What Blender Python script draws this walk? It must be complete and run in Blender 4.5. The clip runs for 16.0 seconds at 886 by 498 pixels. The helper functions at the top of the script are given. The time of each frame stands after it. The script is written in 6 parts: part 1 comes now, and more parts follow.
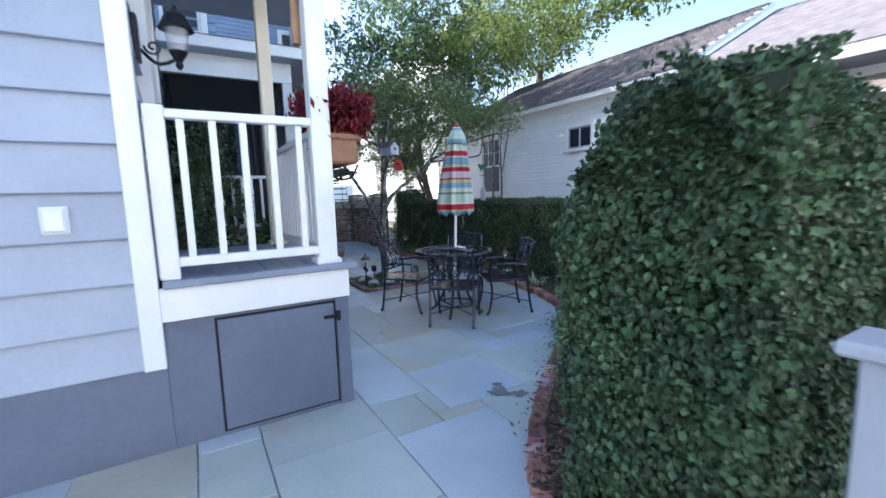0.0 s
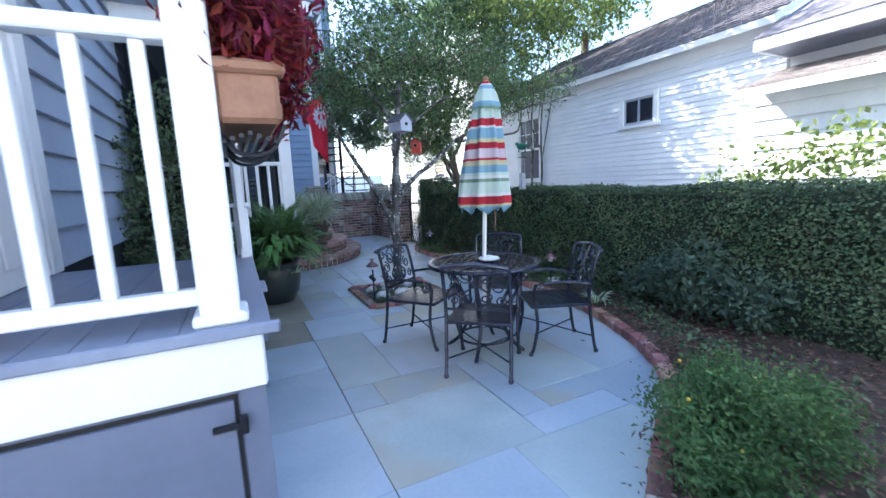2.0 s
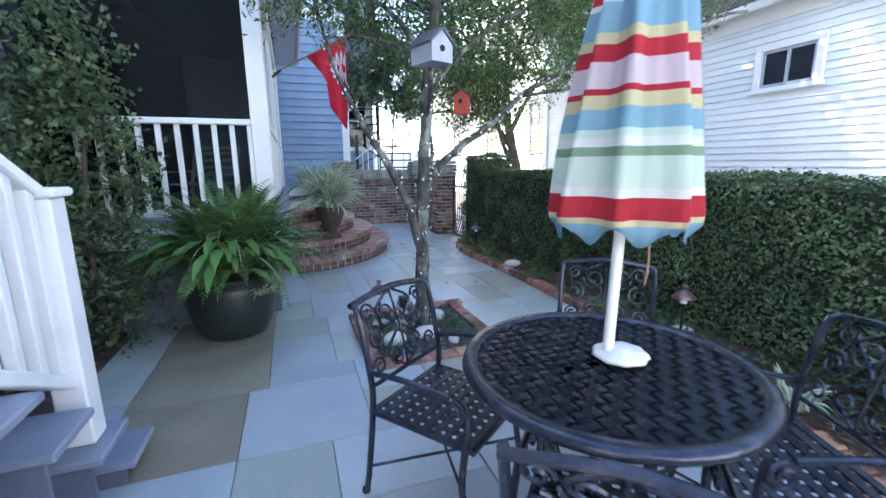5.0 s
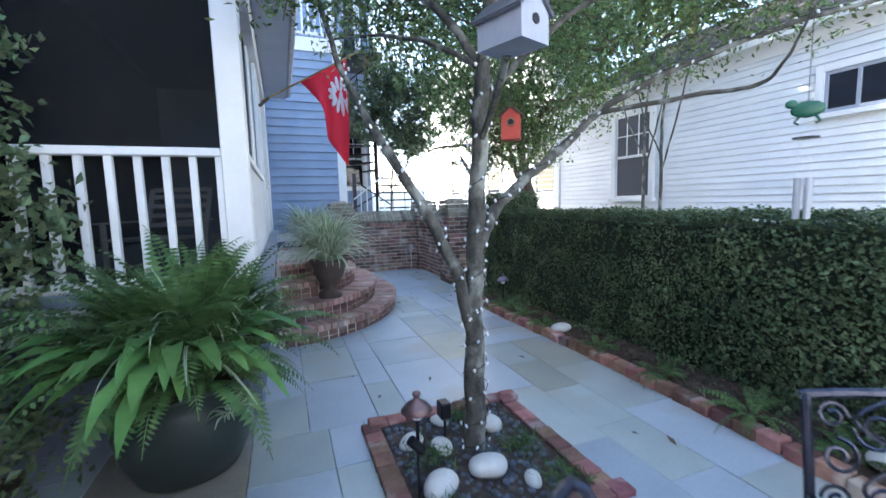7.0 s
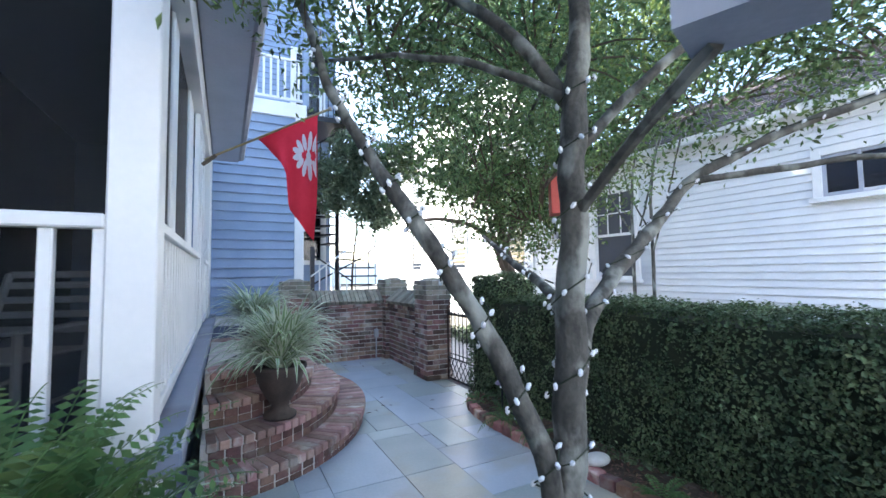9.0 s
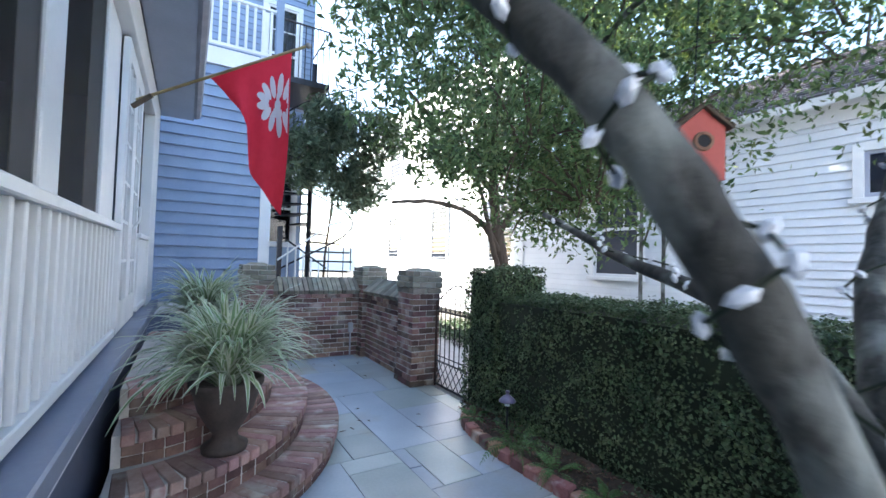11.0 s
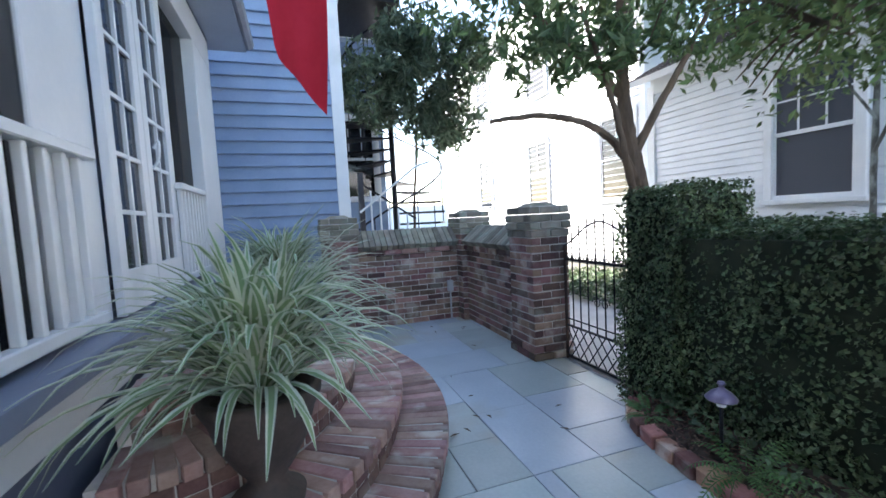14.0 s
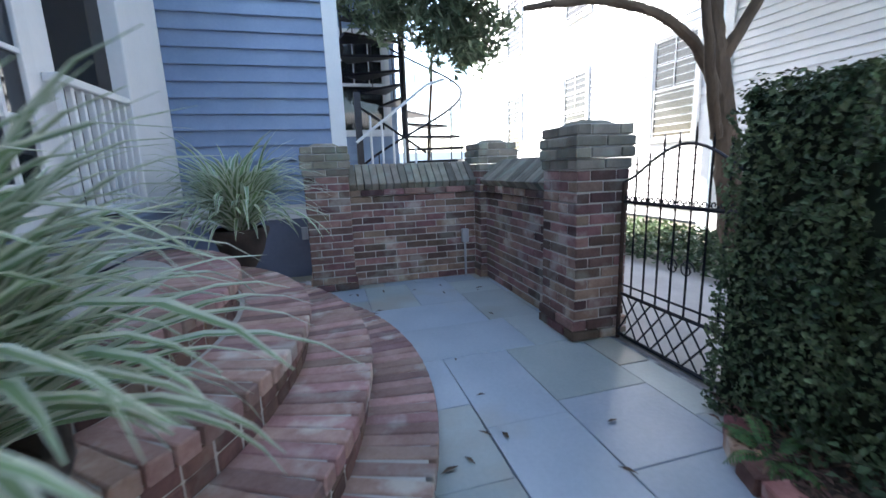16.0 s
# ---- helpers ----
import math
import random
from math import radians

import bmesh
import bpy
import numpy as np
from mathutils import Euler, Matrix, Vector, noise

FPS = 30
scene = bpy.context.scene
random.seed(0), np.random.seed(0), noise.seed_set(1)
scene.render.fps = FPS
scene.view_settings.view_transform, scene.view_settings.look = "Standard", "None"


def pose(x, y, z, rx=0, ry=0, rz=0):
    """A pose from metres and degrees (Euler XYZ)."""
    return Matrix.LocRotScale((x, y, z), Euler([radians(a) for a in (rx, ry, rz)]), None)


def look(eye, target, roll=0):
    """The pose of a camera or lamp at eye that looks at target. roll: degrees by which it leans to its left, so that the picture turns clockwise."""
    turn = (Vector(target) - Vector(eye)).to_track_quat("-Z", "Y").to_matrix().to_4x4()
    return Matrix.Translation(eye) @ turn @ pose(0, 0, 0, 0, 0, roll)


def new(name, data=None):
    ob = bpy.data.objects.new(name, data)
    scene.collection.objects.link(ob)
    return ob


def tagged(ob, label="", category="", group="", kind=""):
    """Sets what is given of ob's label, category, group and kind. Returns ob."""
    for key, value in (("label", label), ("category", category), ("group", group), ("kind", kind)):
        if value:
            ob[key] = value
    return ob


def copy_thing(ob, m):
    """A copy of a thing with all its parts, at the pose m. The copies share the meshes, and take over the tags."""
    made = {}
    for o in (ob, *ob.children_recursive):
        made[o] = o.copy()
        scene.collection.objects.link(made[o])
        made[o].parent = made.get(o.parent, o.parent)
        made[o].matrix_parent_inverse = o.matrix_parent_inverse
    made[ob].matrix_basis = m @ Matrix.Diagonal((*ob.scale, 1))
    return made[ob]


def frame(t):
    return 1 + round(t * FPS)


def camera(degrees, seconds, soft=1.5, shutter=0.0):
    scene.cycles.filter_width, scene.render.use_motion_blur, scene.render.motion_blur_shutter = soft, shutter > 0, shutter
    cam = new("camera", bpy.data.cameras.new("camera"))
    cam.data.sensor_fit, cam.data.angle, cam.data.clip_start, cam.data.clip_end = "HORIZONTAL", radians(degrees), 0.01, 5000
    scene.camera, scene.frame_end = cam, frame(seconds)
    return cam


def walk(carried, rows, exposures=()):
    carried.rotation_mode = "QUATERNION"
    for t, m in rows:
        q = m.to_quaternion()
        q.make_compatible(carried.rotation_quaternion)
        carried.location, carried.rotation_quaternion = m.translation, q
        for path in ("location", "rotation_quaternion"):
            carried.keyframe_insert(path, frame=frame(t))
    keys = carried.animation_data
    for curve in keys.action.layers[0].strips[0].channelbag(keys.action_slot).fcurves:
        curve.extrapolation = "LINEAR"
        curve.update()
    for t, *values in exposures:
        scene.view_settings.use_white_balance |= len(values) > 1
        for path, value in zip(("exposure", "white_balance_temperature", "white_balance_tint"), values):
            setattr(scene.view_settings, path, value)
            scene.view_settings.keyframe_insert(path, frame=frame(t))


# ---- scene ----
cam = camera(93.0, 16.0, shutter=0.4)
PATH = [
    (0, (-0.017, 0.049, 1.286), (0.995, 1.755, 1.031), -1.6),
    (0.5, (0.196, 0.326, 1.265), (1.177, 2.037, 0.931), -0.4),
    (1, (0.384, 0.601, 1.257), (1.272, 2.355, 0.89), -0.6),
    (1.5, (0.576, 0.881, 1.277), (1.433, 2.662, 0.969), -1.4),
    (2, (0.743, 1.161, 1.283), (1.606, 2.94, 0.98), -2.4),
    (2.5, (0.931, 1.457, 1.276), (1.735, 3.25, 0.906), -2.3),
    (3, (1.108, 1.738, 1.274), (1.849, 3.556, 0.892), -1.0),
    (3.2, (1.191, 1.871, 1.281), (1.893, 3.701, 0.882), -1.6),
    (5.3, (1.554, 3.06, 1.27), (2.202, 4.912, 0.88), -0.6),
    (5.5, (1.553, 3.151, 1.276), (2.203, 5.007, 0.911), -1.2),
    (6, (1.544, 3.471, 1.276), (2.225, 5.327, 0.972), -1.4),
    (6.5, (1.553, 3.759, 1.275), (2.279, 5.598, 0.974), -2.9),
    (7, (1.566, 4.051, 1.309), (2.271, 5.91, 1.09), -1.5),
    (7.5, (1.553, 4.314, 1.349), (2.296, 6.166, 1.211), -1.0),
    (8, (1.548, 4.587, 1.395), (2.443, 6.376, 1.353), -1.6),
    (8.5, (1.567, 4.84, 1.424), (2.479, 6.618, 1.512), -0.5),
    (8.7, (1.579, 4.931, 1.435), (2.49, 6.707, 1.553), -0.8),
    (10.8, (1.763, 5.784, 1.447), (2.793, 7.497, 1.517), 1.5),
    (11, (1.772, 5.881, 1.459), (2.807, 7.591, 1.522), 1.7),
    (11.5, (1.813, 6.069, 1.44), (2.922, 7.732, 1.504), -1.5),
    (12, (1.881, 6.275, 1.376), (2.869, 8.009, 1.502), -1.9),
    (12.5, (1.922, 6.454, 1.375), (2.73, 8.278, 1.513), -0.2),
    (13, (1.987, 6.689, 1.359), (2.742, 8.539, 1.449), -0.2),
    (13.5, (2.048, 6.9, 1.297), (2.731, 8.78, 1.273), -2.7),
    (14, (2.164, 7.105, 1.29), (2.805, 8.994, 1.143), -3.0),
    (14.5, (2.25, 7.325, 1.236), (2.811, 9.229, 0.992), -1.4),
    (15, (2.345, 7.563, 1.177), (2.909, 9.447, 0.812), -1.3),
    (15.5, (2.46, 7.791, 1.165), (3.02, 9.659, 0.721), -2.4),
    (16, (2.585, 8.024, 1.127), (3.099, 9.919, 0.745), -2.1),
]
walk(cam, [(t, look(eye, target, roll)) for t, eye, target, roll in PATH], exposures=[(0.0, 1.75, 6150, 10), (1.5, 2.15, 5850, 10), (3.0, 2.45, 5950, 10), (5.5, 2.85, 6400, 10), (8.5, 2.85, 6450, 10), (12.0, 2.7, 6450, 10), (16.0, 2.52, 6400, 10)])

# ---- light ----
SUN_DIR = Vector((-0.50, 0.65, 0.57)).normalized()
world = bpy.data.worlds.new("sky")
scene.world = world
world.use_nodes = True
wn = world.node_tree.nodes
sky = wn.new("ShaderNodeTexSky")
sky.sky_type, sky.sun_disc = "NISHITA", False
sky.sun_elevation = math.asin(SUN_DIR.z)
sky.sun_rotation = math.atan2(SUN_DIR.x, SUN_DIR.y)
world.node_tree.links.new(sky.outputs[0], wn["Background"].inputs[0])
wn["Background"].inputs[1].default_value = 0.14
sun_lamp = bpy.data.lights.new("sun", "SUN")
sun_lamp.energy, sun_lamp.angle, sun_lamp.color = 4.5, radians(0.6), (1.0, 0.95, 0.87)
sun = new("sun", sun_lamp)
sun.matrix_world = look((0, 0, 20), Vector((0, 0, 20)) - SUN_DIR)


# ---- materials ----
def material(name, a, b, rough=0.6, scale=6.0, fine=60.0, bump=0.15, metal=0.0, vary=0.0, stain=None, stain_at=0.62, spec=0.5, stretch=(1, 1, 1)):
    """Two tones mixed by coarse and fine noise, with bump; vary shifts the value from piece to piece; stain adds blotches of a third tone."""
    m = bpy.data.materials.new(name)
    m.use_nodes = True
    n, l = m.node_tree.nodes, m.node_tree.links
    p = n["Principled BSDF"]
    p.inputs["Roughness"].default_value, p.inputs["Metallic"].default_value = rough, metal
    p.inputs["Specular IOR Level"].default_value = spec
    co = n.new("ShaderNodeTexCoord")
    mp = n.new("ShaderNodeMapping")
    mp.inputs["Scale"].default_value = stretch
    geo = n.new("ShaderNodeNewGeometry")
    l.new(geo.outputs["Position"], mp.inputs["Vector"])
    big, small = n.new("ShaderNodeTexNoise"), n.new("ShaderNodeTexNoise")
    big.inputs["Scale"].default_value, big.inputs["Detail"].default_value = scale, 6
    small.inputs["Scale"].default_value, small.inputs["Detail"].default_value = fine, 3
    for t in (big, small):
        l.new(mp.outputs[0], t.inputs["Vector"])
    add = n.new("ShaderNodeMath")
    add.operation = "MULTIPLY_ADD"
    add.inputs[1].default_value = 0.35
    l.new(small.outputs["Fac"], add.inputs[0])
    l.new(big.outputs["Fac"], add.inputs[2])
    ramp = n.new("ShaderNodeMapRange")
    ramp.inputs["From Min"].default_value, ramp.inputs["From Max"].default_value = 0.45, 0.9
    l.new(add.outputs[0], ramp.inputs["Value"])
    mix = n.new("ShaderNodeMix")
    mix.data_type = "RGBA"
    mix.inputs["A"].default_value, mix.inputs["B"].default_value = (*a, 1), (*b, 1)
    l.new(ramp.outputs[0], mix.inputs["Factor"])
    out = mix.outputs["Result"]
    if stain:
        st = n.new("ShaderNodeTexNoise")
        st.inputs["Scale"].default_value, st.inputs["Detail"].default_value = scale * 0.6, 8
        l.new(mp.outputs[0], st.inputs["Vector"])
        sr = n.new("ShaderNodeMapRange")
        sr.inputs["From Min"].default_value, sr.inputs["From Max"].default_value = stain_at - 0.06, stain_at + 0.06
        l.new(st.outputs["Fac"], sr.inputs["Value"])
        mx = n.new("ShaderNodeMix")
        mx.data_type = "RGBA"
        mx.inputs["B"].default_value = (*stain, 1)
        l.new(sr.outputs[0], mx.inputs["Factor"])
        l.new(out, mx.inputs["A"])
        out = mx.outputs["Result"]
    if vary:
        info = n.new("ShaderNodeObjectInfo")
        r = n.new("ShaderNodeMath")
        r.operation = "ADD"
        l.new(info.outputs["Random"], r.inputs[0])
        l.new(geo.outputs["Random Per Island"], r.inputs[1])
        f = n.new("ShaderNodeMath")
        f.operation = "FRACT"
        l.new(r.outputs[0], f.inputs[0])
        v = n.new("ShaderNodeMapRange")
        v.inputs["To Min"].default_value, v.inputs["To Max"].default_value = 1 - vary, 1 + vary
        l.new(f.outputs[0], v.inputs["Value"])
        hue = n.new("ShaderNodeHueSaturation")
        l.new(v.outputs[0], hue.inputs["Value"])
        h = n.new("ShaderNodeMapRange")
        h.inputs["To Min"].default_value, h.inputs["To Max"].default_value = 0.5 - vary * 0.06, 0.5 + vary * 0.06
        r2 = n.new("ShaderNodeMath")
        r2.operation = "PINGPONG"
        r2.inputs[1].default_value = 0.13
        l.new(f.outputs[0], r2.inputs[0])
        r3 = n.new("ShaderNodeMath")
        r3.operation = "MULTIPLY"
        r3.inputs[1].default_value = 7.7
        l.new(r2.outputs[0], r3.inputs[0])
        l.new(r3.outputs[0], h.inputs["Value"])
        l.new(h.outputs[0], hue.inputs["Hue"])
        l.new(out, hue.inputs["Color"])
        out = hue.outputs["Color"]
    l.new(out, p.inputs["Base Color"])
    if bump:
        bp = n.new("ShaderNodeBump")
        bp.inputs["Strength"].default_value, bp.inputs["Distance"].default_value = bump, 0.01
        l.new(add.outputs[0], bp.inputs["Height"])
        l.new(bp.outputs[0], p.inputs["Normal"])
    return m


def leafy(name, a, b, rough=0.4, pass_light=0.25, vary=0.35):
    """Foliage: two greens by leaf, some light let through."""
    m = material(name, a, b, rough, 3.0, 30.0, 0.05, vary=vary, spec=0.25)
    n, l = m.node_tree.nodes, m.node_tree.links
    p = n["Principled BSDF"]
    src = p.inputs["Base Color"].links[0].from_socket
    tr = n.new("ShaderNodeBsdfTranslucent")
    l.new(src, tr.inputs["Color"])
    mx = n.new("ShaderNodeMixShader")
    mx.inputs[0].default_value = pass_light
    l.new(p.outputs[0], mx.inputs[1])
    l.new(tr.outputs[0], mx.inputs[2])
    l.new(mx.outputs[0], n["Material Output"].inputs[0])
    return m


def glassy(name, tint, clear, rough=0.05):
    """A dark pane or screen that lets part of the light through."""
    m = bpy.data.materials.new(name)
    m.use_nodes = True
    n, l = m.node_tree.nodes, m.node_tree.links
    p = n["Principled BSDF"]
    p.inputs["Base Color"].default_value, p.inputs["Roughness"].default_value = (*tint, 1), rough
    t = n.new("ShaderNodeBsdfTransparent")
    mx = n.new("ShaderNodeMixShader")
    mx.inputs[0].default_value = clear
    l.new(p.outputs[0], mx.inputs[1])
    l.new(t.outputs[0], mx.inputs[2])
    l.new(mx.outputs[0], n["Material Output"].inputs[0])
    return m


WHITE = material("white_paint", (0.74, 0.75, 0.76), (0.82, 0.82, 0.82), 0.45, 3, 40, 0.08, stain=(0.66, 0.67, 0.67), stain_at=0.68)
CREAM = material("cream_paint", (0.72, 0.66, 0.50), (0.78, 0.72, 0.57), 0.5, 3, 40, 0.08)
SIDING = material("gray_blue_clapboard", (0.32, 0.36, 0.45), (0.38, 0.43, 0.52), 0.5, 2.5, 40, 0.1, vary=0.05)
BLUE = material("blue_clapboard", (0.20, 0.275, 0.41), (0.27, 0.345, 0.48), 0.45, 2.0, 40, 0.1, vary=0.06)
SKIRT = material("slate_gray_paint", (0.11, 0.13, 0.19), (0.15, 0.17, 0.24), 0.5, 2.5, 30, 0.12, stain=(0.10, 0.11, 0.15))
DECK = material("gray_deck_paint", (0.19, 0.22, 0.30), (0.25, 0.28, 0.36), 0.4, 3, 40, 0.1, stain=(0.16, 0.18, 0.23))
WHITE_SIDING = material("white_clapboard", (0.70, 0.72, 0.75), (0.80, 0.81, 0.83), 0.5, 2, 30, 0.1, vary=0.03)
SLATE = material("bluestone", (0.355, 0.41, 0.465), (0.49, 0.535, 0.58), 0.38, 1.6, 45, 0.25, vary=0.13, stain=(0.40, 0.39, 0.35), stain_at=0.62)
SLATE_GREEN = material("green_gray_bluestone", (0.36, 0.41, 0.40), (0.49, 0.53, 0.51), 0.42, 1.9, 50, 0.25, vary=0.13, stain=(0.42, 0.40, 0.34), stain_at=0.60)
SLATE_TAN = material("rusty_bluestone", (0.36, 0.355, 0.30), (0.47, 0.46, 0.39), 0.42, 2.2, 50, 0.25, vary=0.10, stain=(0.36, 0.41, 0.45), stain_at=0.58)
DAMP = material("damp_slate", (0.12, 0.135, 0.15), (0.20, 0.215, 0.225), 0.3, 9, 60, 0.2)
SLATE_BROWN = material("earth_stained_bluestone", (0.22, 0.20, 0.155), (0.33, 0.30, 0.24), 0.5, 2.2, 50, 0.3, vary=0.12, stain=(0.30, 0.31, 0.30), stain_at=0.6)
# Step bricks in two tones: sky light painted into treads, shade into risers.
TREAD_BRICK = material("worn_sky_lit_brick", (0.28, 0.15, 0.13), (0.43, 0.28, 0.245), 0.75, 9, 70, 0.45, vary=0.38, stain=(0.50, 0.43, 0.38), stain_at=0.62)
RISER_BRICK = material("shaded_red_brick", (0.11, 0.058, 0.05), (0.21, 0.115, 0.095), 0.85, 9, 70, 0.5, vary=0.35, stain=(0.24, 0.19, 0.16), stain_at=0.62)
EDGE_RED = material("red_edging_brick", (0.22, 0.09, 0.07), (0.38, 0.19, 0.15), 0.8, 9, 70, 0.6, vary=0.5, stain=(0.46, 0.36, 0.31), stain_at=0.60)
BRICK = material("old_brick", (0.145, 0.08, 0.066), (0.26, 0.16, 0.132), 0.85, 9, 70, 0.6, vary=0.6, stain=(0.33, 0.28, 0.24), stain_at=0.60)
MOSSY = material("mossy_brick", (0.19, 0.17, 0.13), (0.31, 0.28, 0.22), 0.9, 9, 70, 0.6, vary=0.35, stain=(0.26, 0.28, 0.22), stain_at=0.60)
MORTAR = material("mortar", (0.42, 0.395, 0.36), (0.58, 0.54, 0.49), 0.95, 8, 80, 0.5)
SOIL = material("mulch_soil", (0.035, 0.024, 0.018), (0.085, 0.058, 0.042), 0.95, 14, 90, 1.0, stain=(0.12, 0.09, 0.07), stain_at=0.62)
SAND = material("joint_sand", (0.10, 0.105, 0.11), (0.46, 0.48, 0.50), 0.95, 10, 80, 0.4)
GROUND = material("ground_earth", (0.10, 0.10, 0.08), (0.18, 0.16, 0.13), 0.95, 1.5, 30, 0.5)
CONCRETE = material("pale_concrete", (0.42, 0.38, 0.36), (0.55, 0.50, 0.47), 0.85, 3, 60, 0.3)
IRON = material("wrought_iron", (0.012, 0.013, 0.018), (0.03, 0.03, 0.038), 0.35, 20, 120, 0.15, metal=0.6)
CAST = material("cast_aluminium", (0.026, 0.029, 0.046), (0.065, 0.07, 0.10), 0.27, 20, 120, 0.2, metal=0.6, stain=(0.09, 0.085, 0.10), stain_at=0.66)
RUST = material("rusted_iron", (0.05, 0.03, 0.024), (0.10, 0.055, 0.04), 0.7, 14, 90, 0.4, metal=0.3)
# Near-black colour that stands in for the shade of unlit insides.
DARK = material("interior_shade_black", (0.008, 0.009, 0.012), (0.018, 0.019, 0.024), 0.8, 2, 20, 0.05)
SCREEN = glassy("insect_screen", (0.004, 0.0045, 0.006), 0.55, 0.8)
SCREENED = glassy("screened_glass", (0.085, 0.09, 0.105), 0.05, 0.25)
GLASS = glassy("dark_glass", (0.02, 0.022, 0.028), 0.15, 0.03)
BARK = material("smooth_bark", (0.028, 0.027, 0.024), (0.125, 0.118, 0.10), 0.9, 15, 80, 1.0, stain=(0.25, 0.255, 0.225), stain_at=0.56, stretch=(1, 1, 0.7))
DARK_BARK = material("brown_bark", (0.075, 0.05, 0.035), (0.15, 0.105, 0.07), 0.9, 6, 40, 0.6, stretch=(1, 1, 0.35))
HEDGE = leafy("ivy_leaf", (0.048, 0.082, 0.042), (0.135, 0.18, 0.09), 0.42, 0.12, 0.5)
FIG = leafy("creeping_fig_leaf", (0.030, 0.062, 0.034), (0.085, 0.135, 0.066), 0.42, 0.12, 0.55)
HYDRANGEA = leafy("hydrangea_leaf", (0.045, 0.08, 0.052), (0.11, 0.155, 0.105), 0.55, 0.2, 0.4)
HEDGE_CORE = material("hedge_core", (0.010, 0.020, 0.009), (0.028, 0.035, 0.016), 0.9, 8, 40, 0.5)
FINE_LEAF = leafy("fine_leaf", (0.085, 0.135, 0.055), (0.20, 0.27, 0.11), 0.4, 0.55, 0.6)
MAGNOLIA = leafy("magnolia_leaf", (0.065, 0.115, 0.055), (0.15, 0.21, 0.095), 0.35, 0.5, 0.4)
OLEANDER = leafy("oleander_leaf", (0.10, 0.145, 0.095), (0.21, 0.26, 0.17), 0.38, 0.5, 0.45)
LIGHT_LEAF = leafy("yellow_green_leaf", (0.13, 0.19, 0.05), (0.24, 0.29, 0.09), 0.5, 0.45, 0.35)
FERN = leafy("fern_leaf", (0.065, 0.13, 0.045), (0.15, 0.25, 0.09), 0.45, 0.3, 0.35)
BROAD = leafy("broad_fern_leaf", (0.09, 0.22, 0.06), (0.16, 0.32, 0.10), 0.4, 0.3, 0.3)
RED_LEAF = leafy("red_leaf", (0.10, 0.010, 0.018), (0.26, 0.024, 0.04), 0.5, 0.35, 0.5)
BLADE = leafy("blade_green", (0.20, 0.31, 0.15), (0.32, 0.44, 0.24), 0.4, 0.3, 0.25)
BLADE_EDGE = leafy("blade_cream", (0.62, 0.68, 0.54), (0.74, 0.78, 0.65), 0.4, 0.3, 0.12)
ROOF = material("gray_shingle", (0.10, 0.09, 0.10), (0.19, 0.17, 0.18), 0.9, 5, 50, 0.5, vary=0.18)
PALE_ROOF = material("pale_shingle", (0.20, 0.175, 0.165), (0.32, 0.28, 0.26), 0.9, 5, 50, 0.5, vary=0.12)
TERRACOTTA = material("terracotta", (0.20, 0.095, 0.055), (0.33, 0.17, 0.10), 0.7, 6, 50, 0.3)
POT = material("dark_glazed_pot", (0.018, 0.026, 0.024), (0.035, 0.045, 0.040), 0.35, 5, 50, 0.2)
URN = material("brown_stone_urn", (0.045, 0.032, 0.027), (0.095, 0.068, 0.055), 0.75, 8, 60, 0.5)
STONE = material("white_river_stone", (0.58, 0.56, 0.52), (0.72, 0.70, 0.66), 0.7, 12, 60, 0.3)
GRAVEL = material("dark_gravel", (0.05, 0.06, 0.075), (0.13, 0.14, 0.17), 0.8, 30, 120, 0.8, vary=0.5)
RED_PAINT = material("red_paint", (0.42, 0.045, 0.03), (0.52, 0.075, 0.05), 0.5, 5, 60, 0.2)
RED_CLOTH = leafy("red_flag_cloth", (0.62, 0.025, 0.05), (0.70, 0.04, 0.07), 0.8, 0.3, 0.0)
WHITE_CLOTH = leafy("white_flag_cloth", (0.75, 0.75, 0.77), (0.82, 0.82, 0.84), 0.8, 0.3, 0.0)
GRAY_WOOD = material("weathered_gray_wood", (0.32, 0.34, 0.40), (0.42, 0.44, 0.50), 0.7, 6, 60, 0.3, stretch=(1, 1, 0.3))
BAMBOO = material("bamboo", (0.30, 0.16, 0.08), (0.45, 0.26, 0.14), 0.5, 8, 50, 0.2)
BULB = material("white_bulb", (0.78, 0.79, 0.82), (0.86, 0.87, 0.90), 0.2, 5, 50, 0.0)
COPPER = material("aged_copper", (0.16, 0.10, 0.10), (0.25, 0.16, 0.15), 0.4, 12, 80, 0.2, metal=0.6)
PLASTIC = material("gray_plastic", (0.35, 0.37, 0.40), (0.42, 0.44, 0.47), 0.5, 5, 50, 0.05)
FAR_WHITE = material("far_white_wall", (0.72, 0.72, 0.72), (0.80, 0.80, 0.79), 0.7, 1, 10, 0.05)
PURPLE = material("lilac_glass", (0.15, 0.13, 0.21), (0.22, 0.19, 0.30), 0.3, 5, 50, 0.05)
SKY_CLOTH = leafy("pale_blue_cloth", (0.24, 0.34, 0.46), (0.42, 0.50, 0.58), 0.8, 0.3, 0.0)
LIME_CLOTH = leafy("lime_cloth", (0.34, 0.42, 0.02), (0.44, 0.50, 0.04), 0.8, 0.3, 0.0)


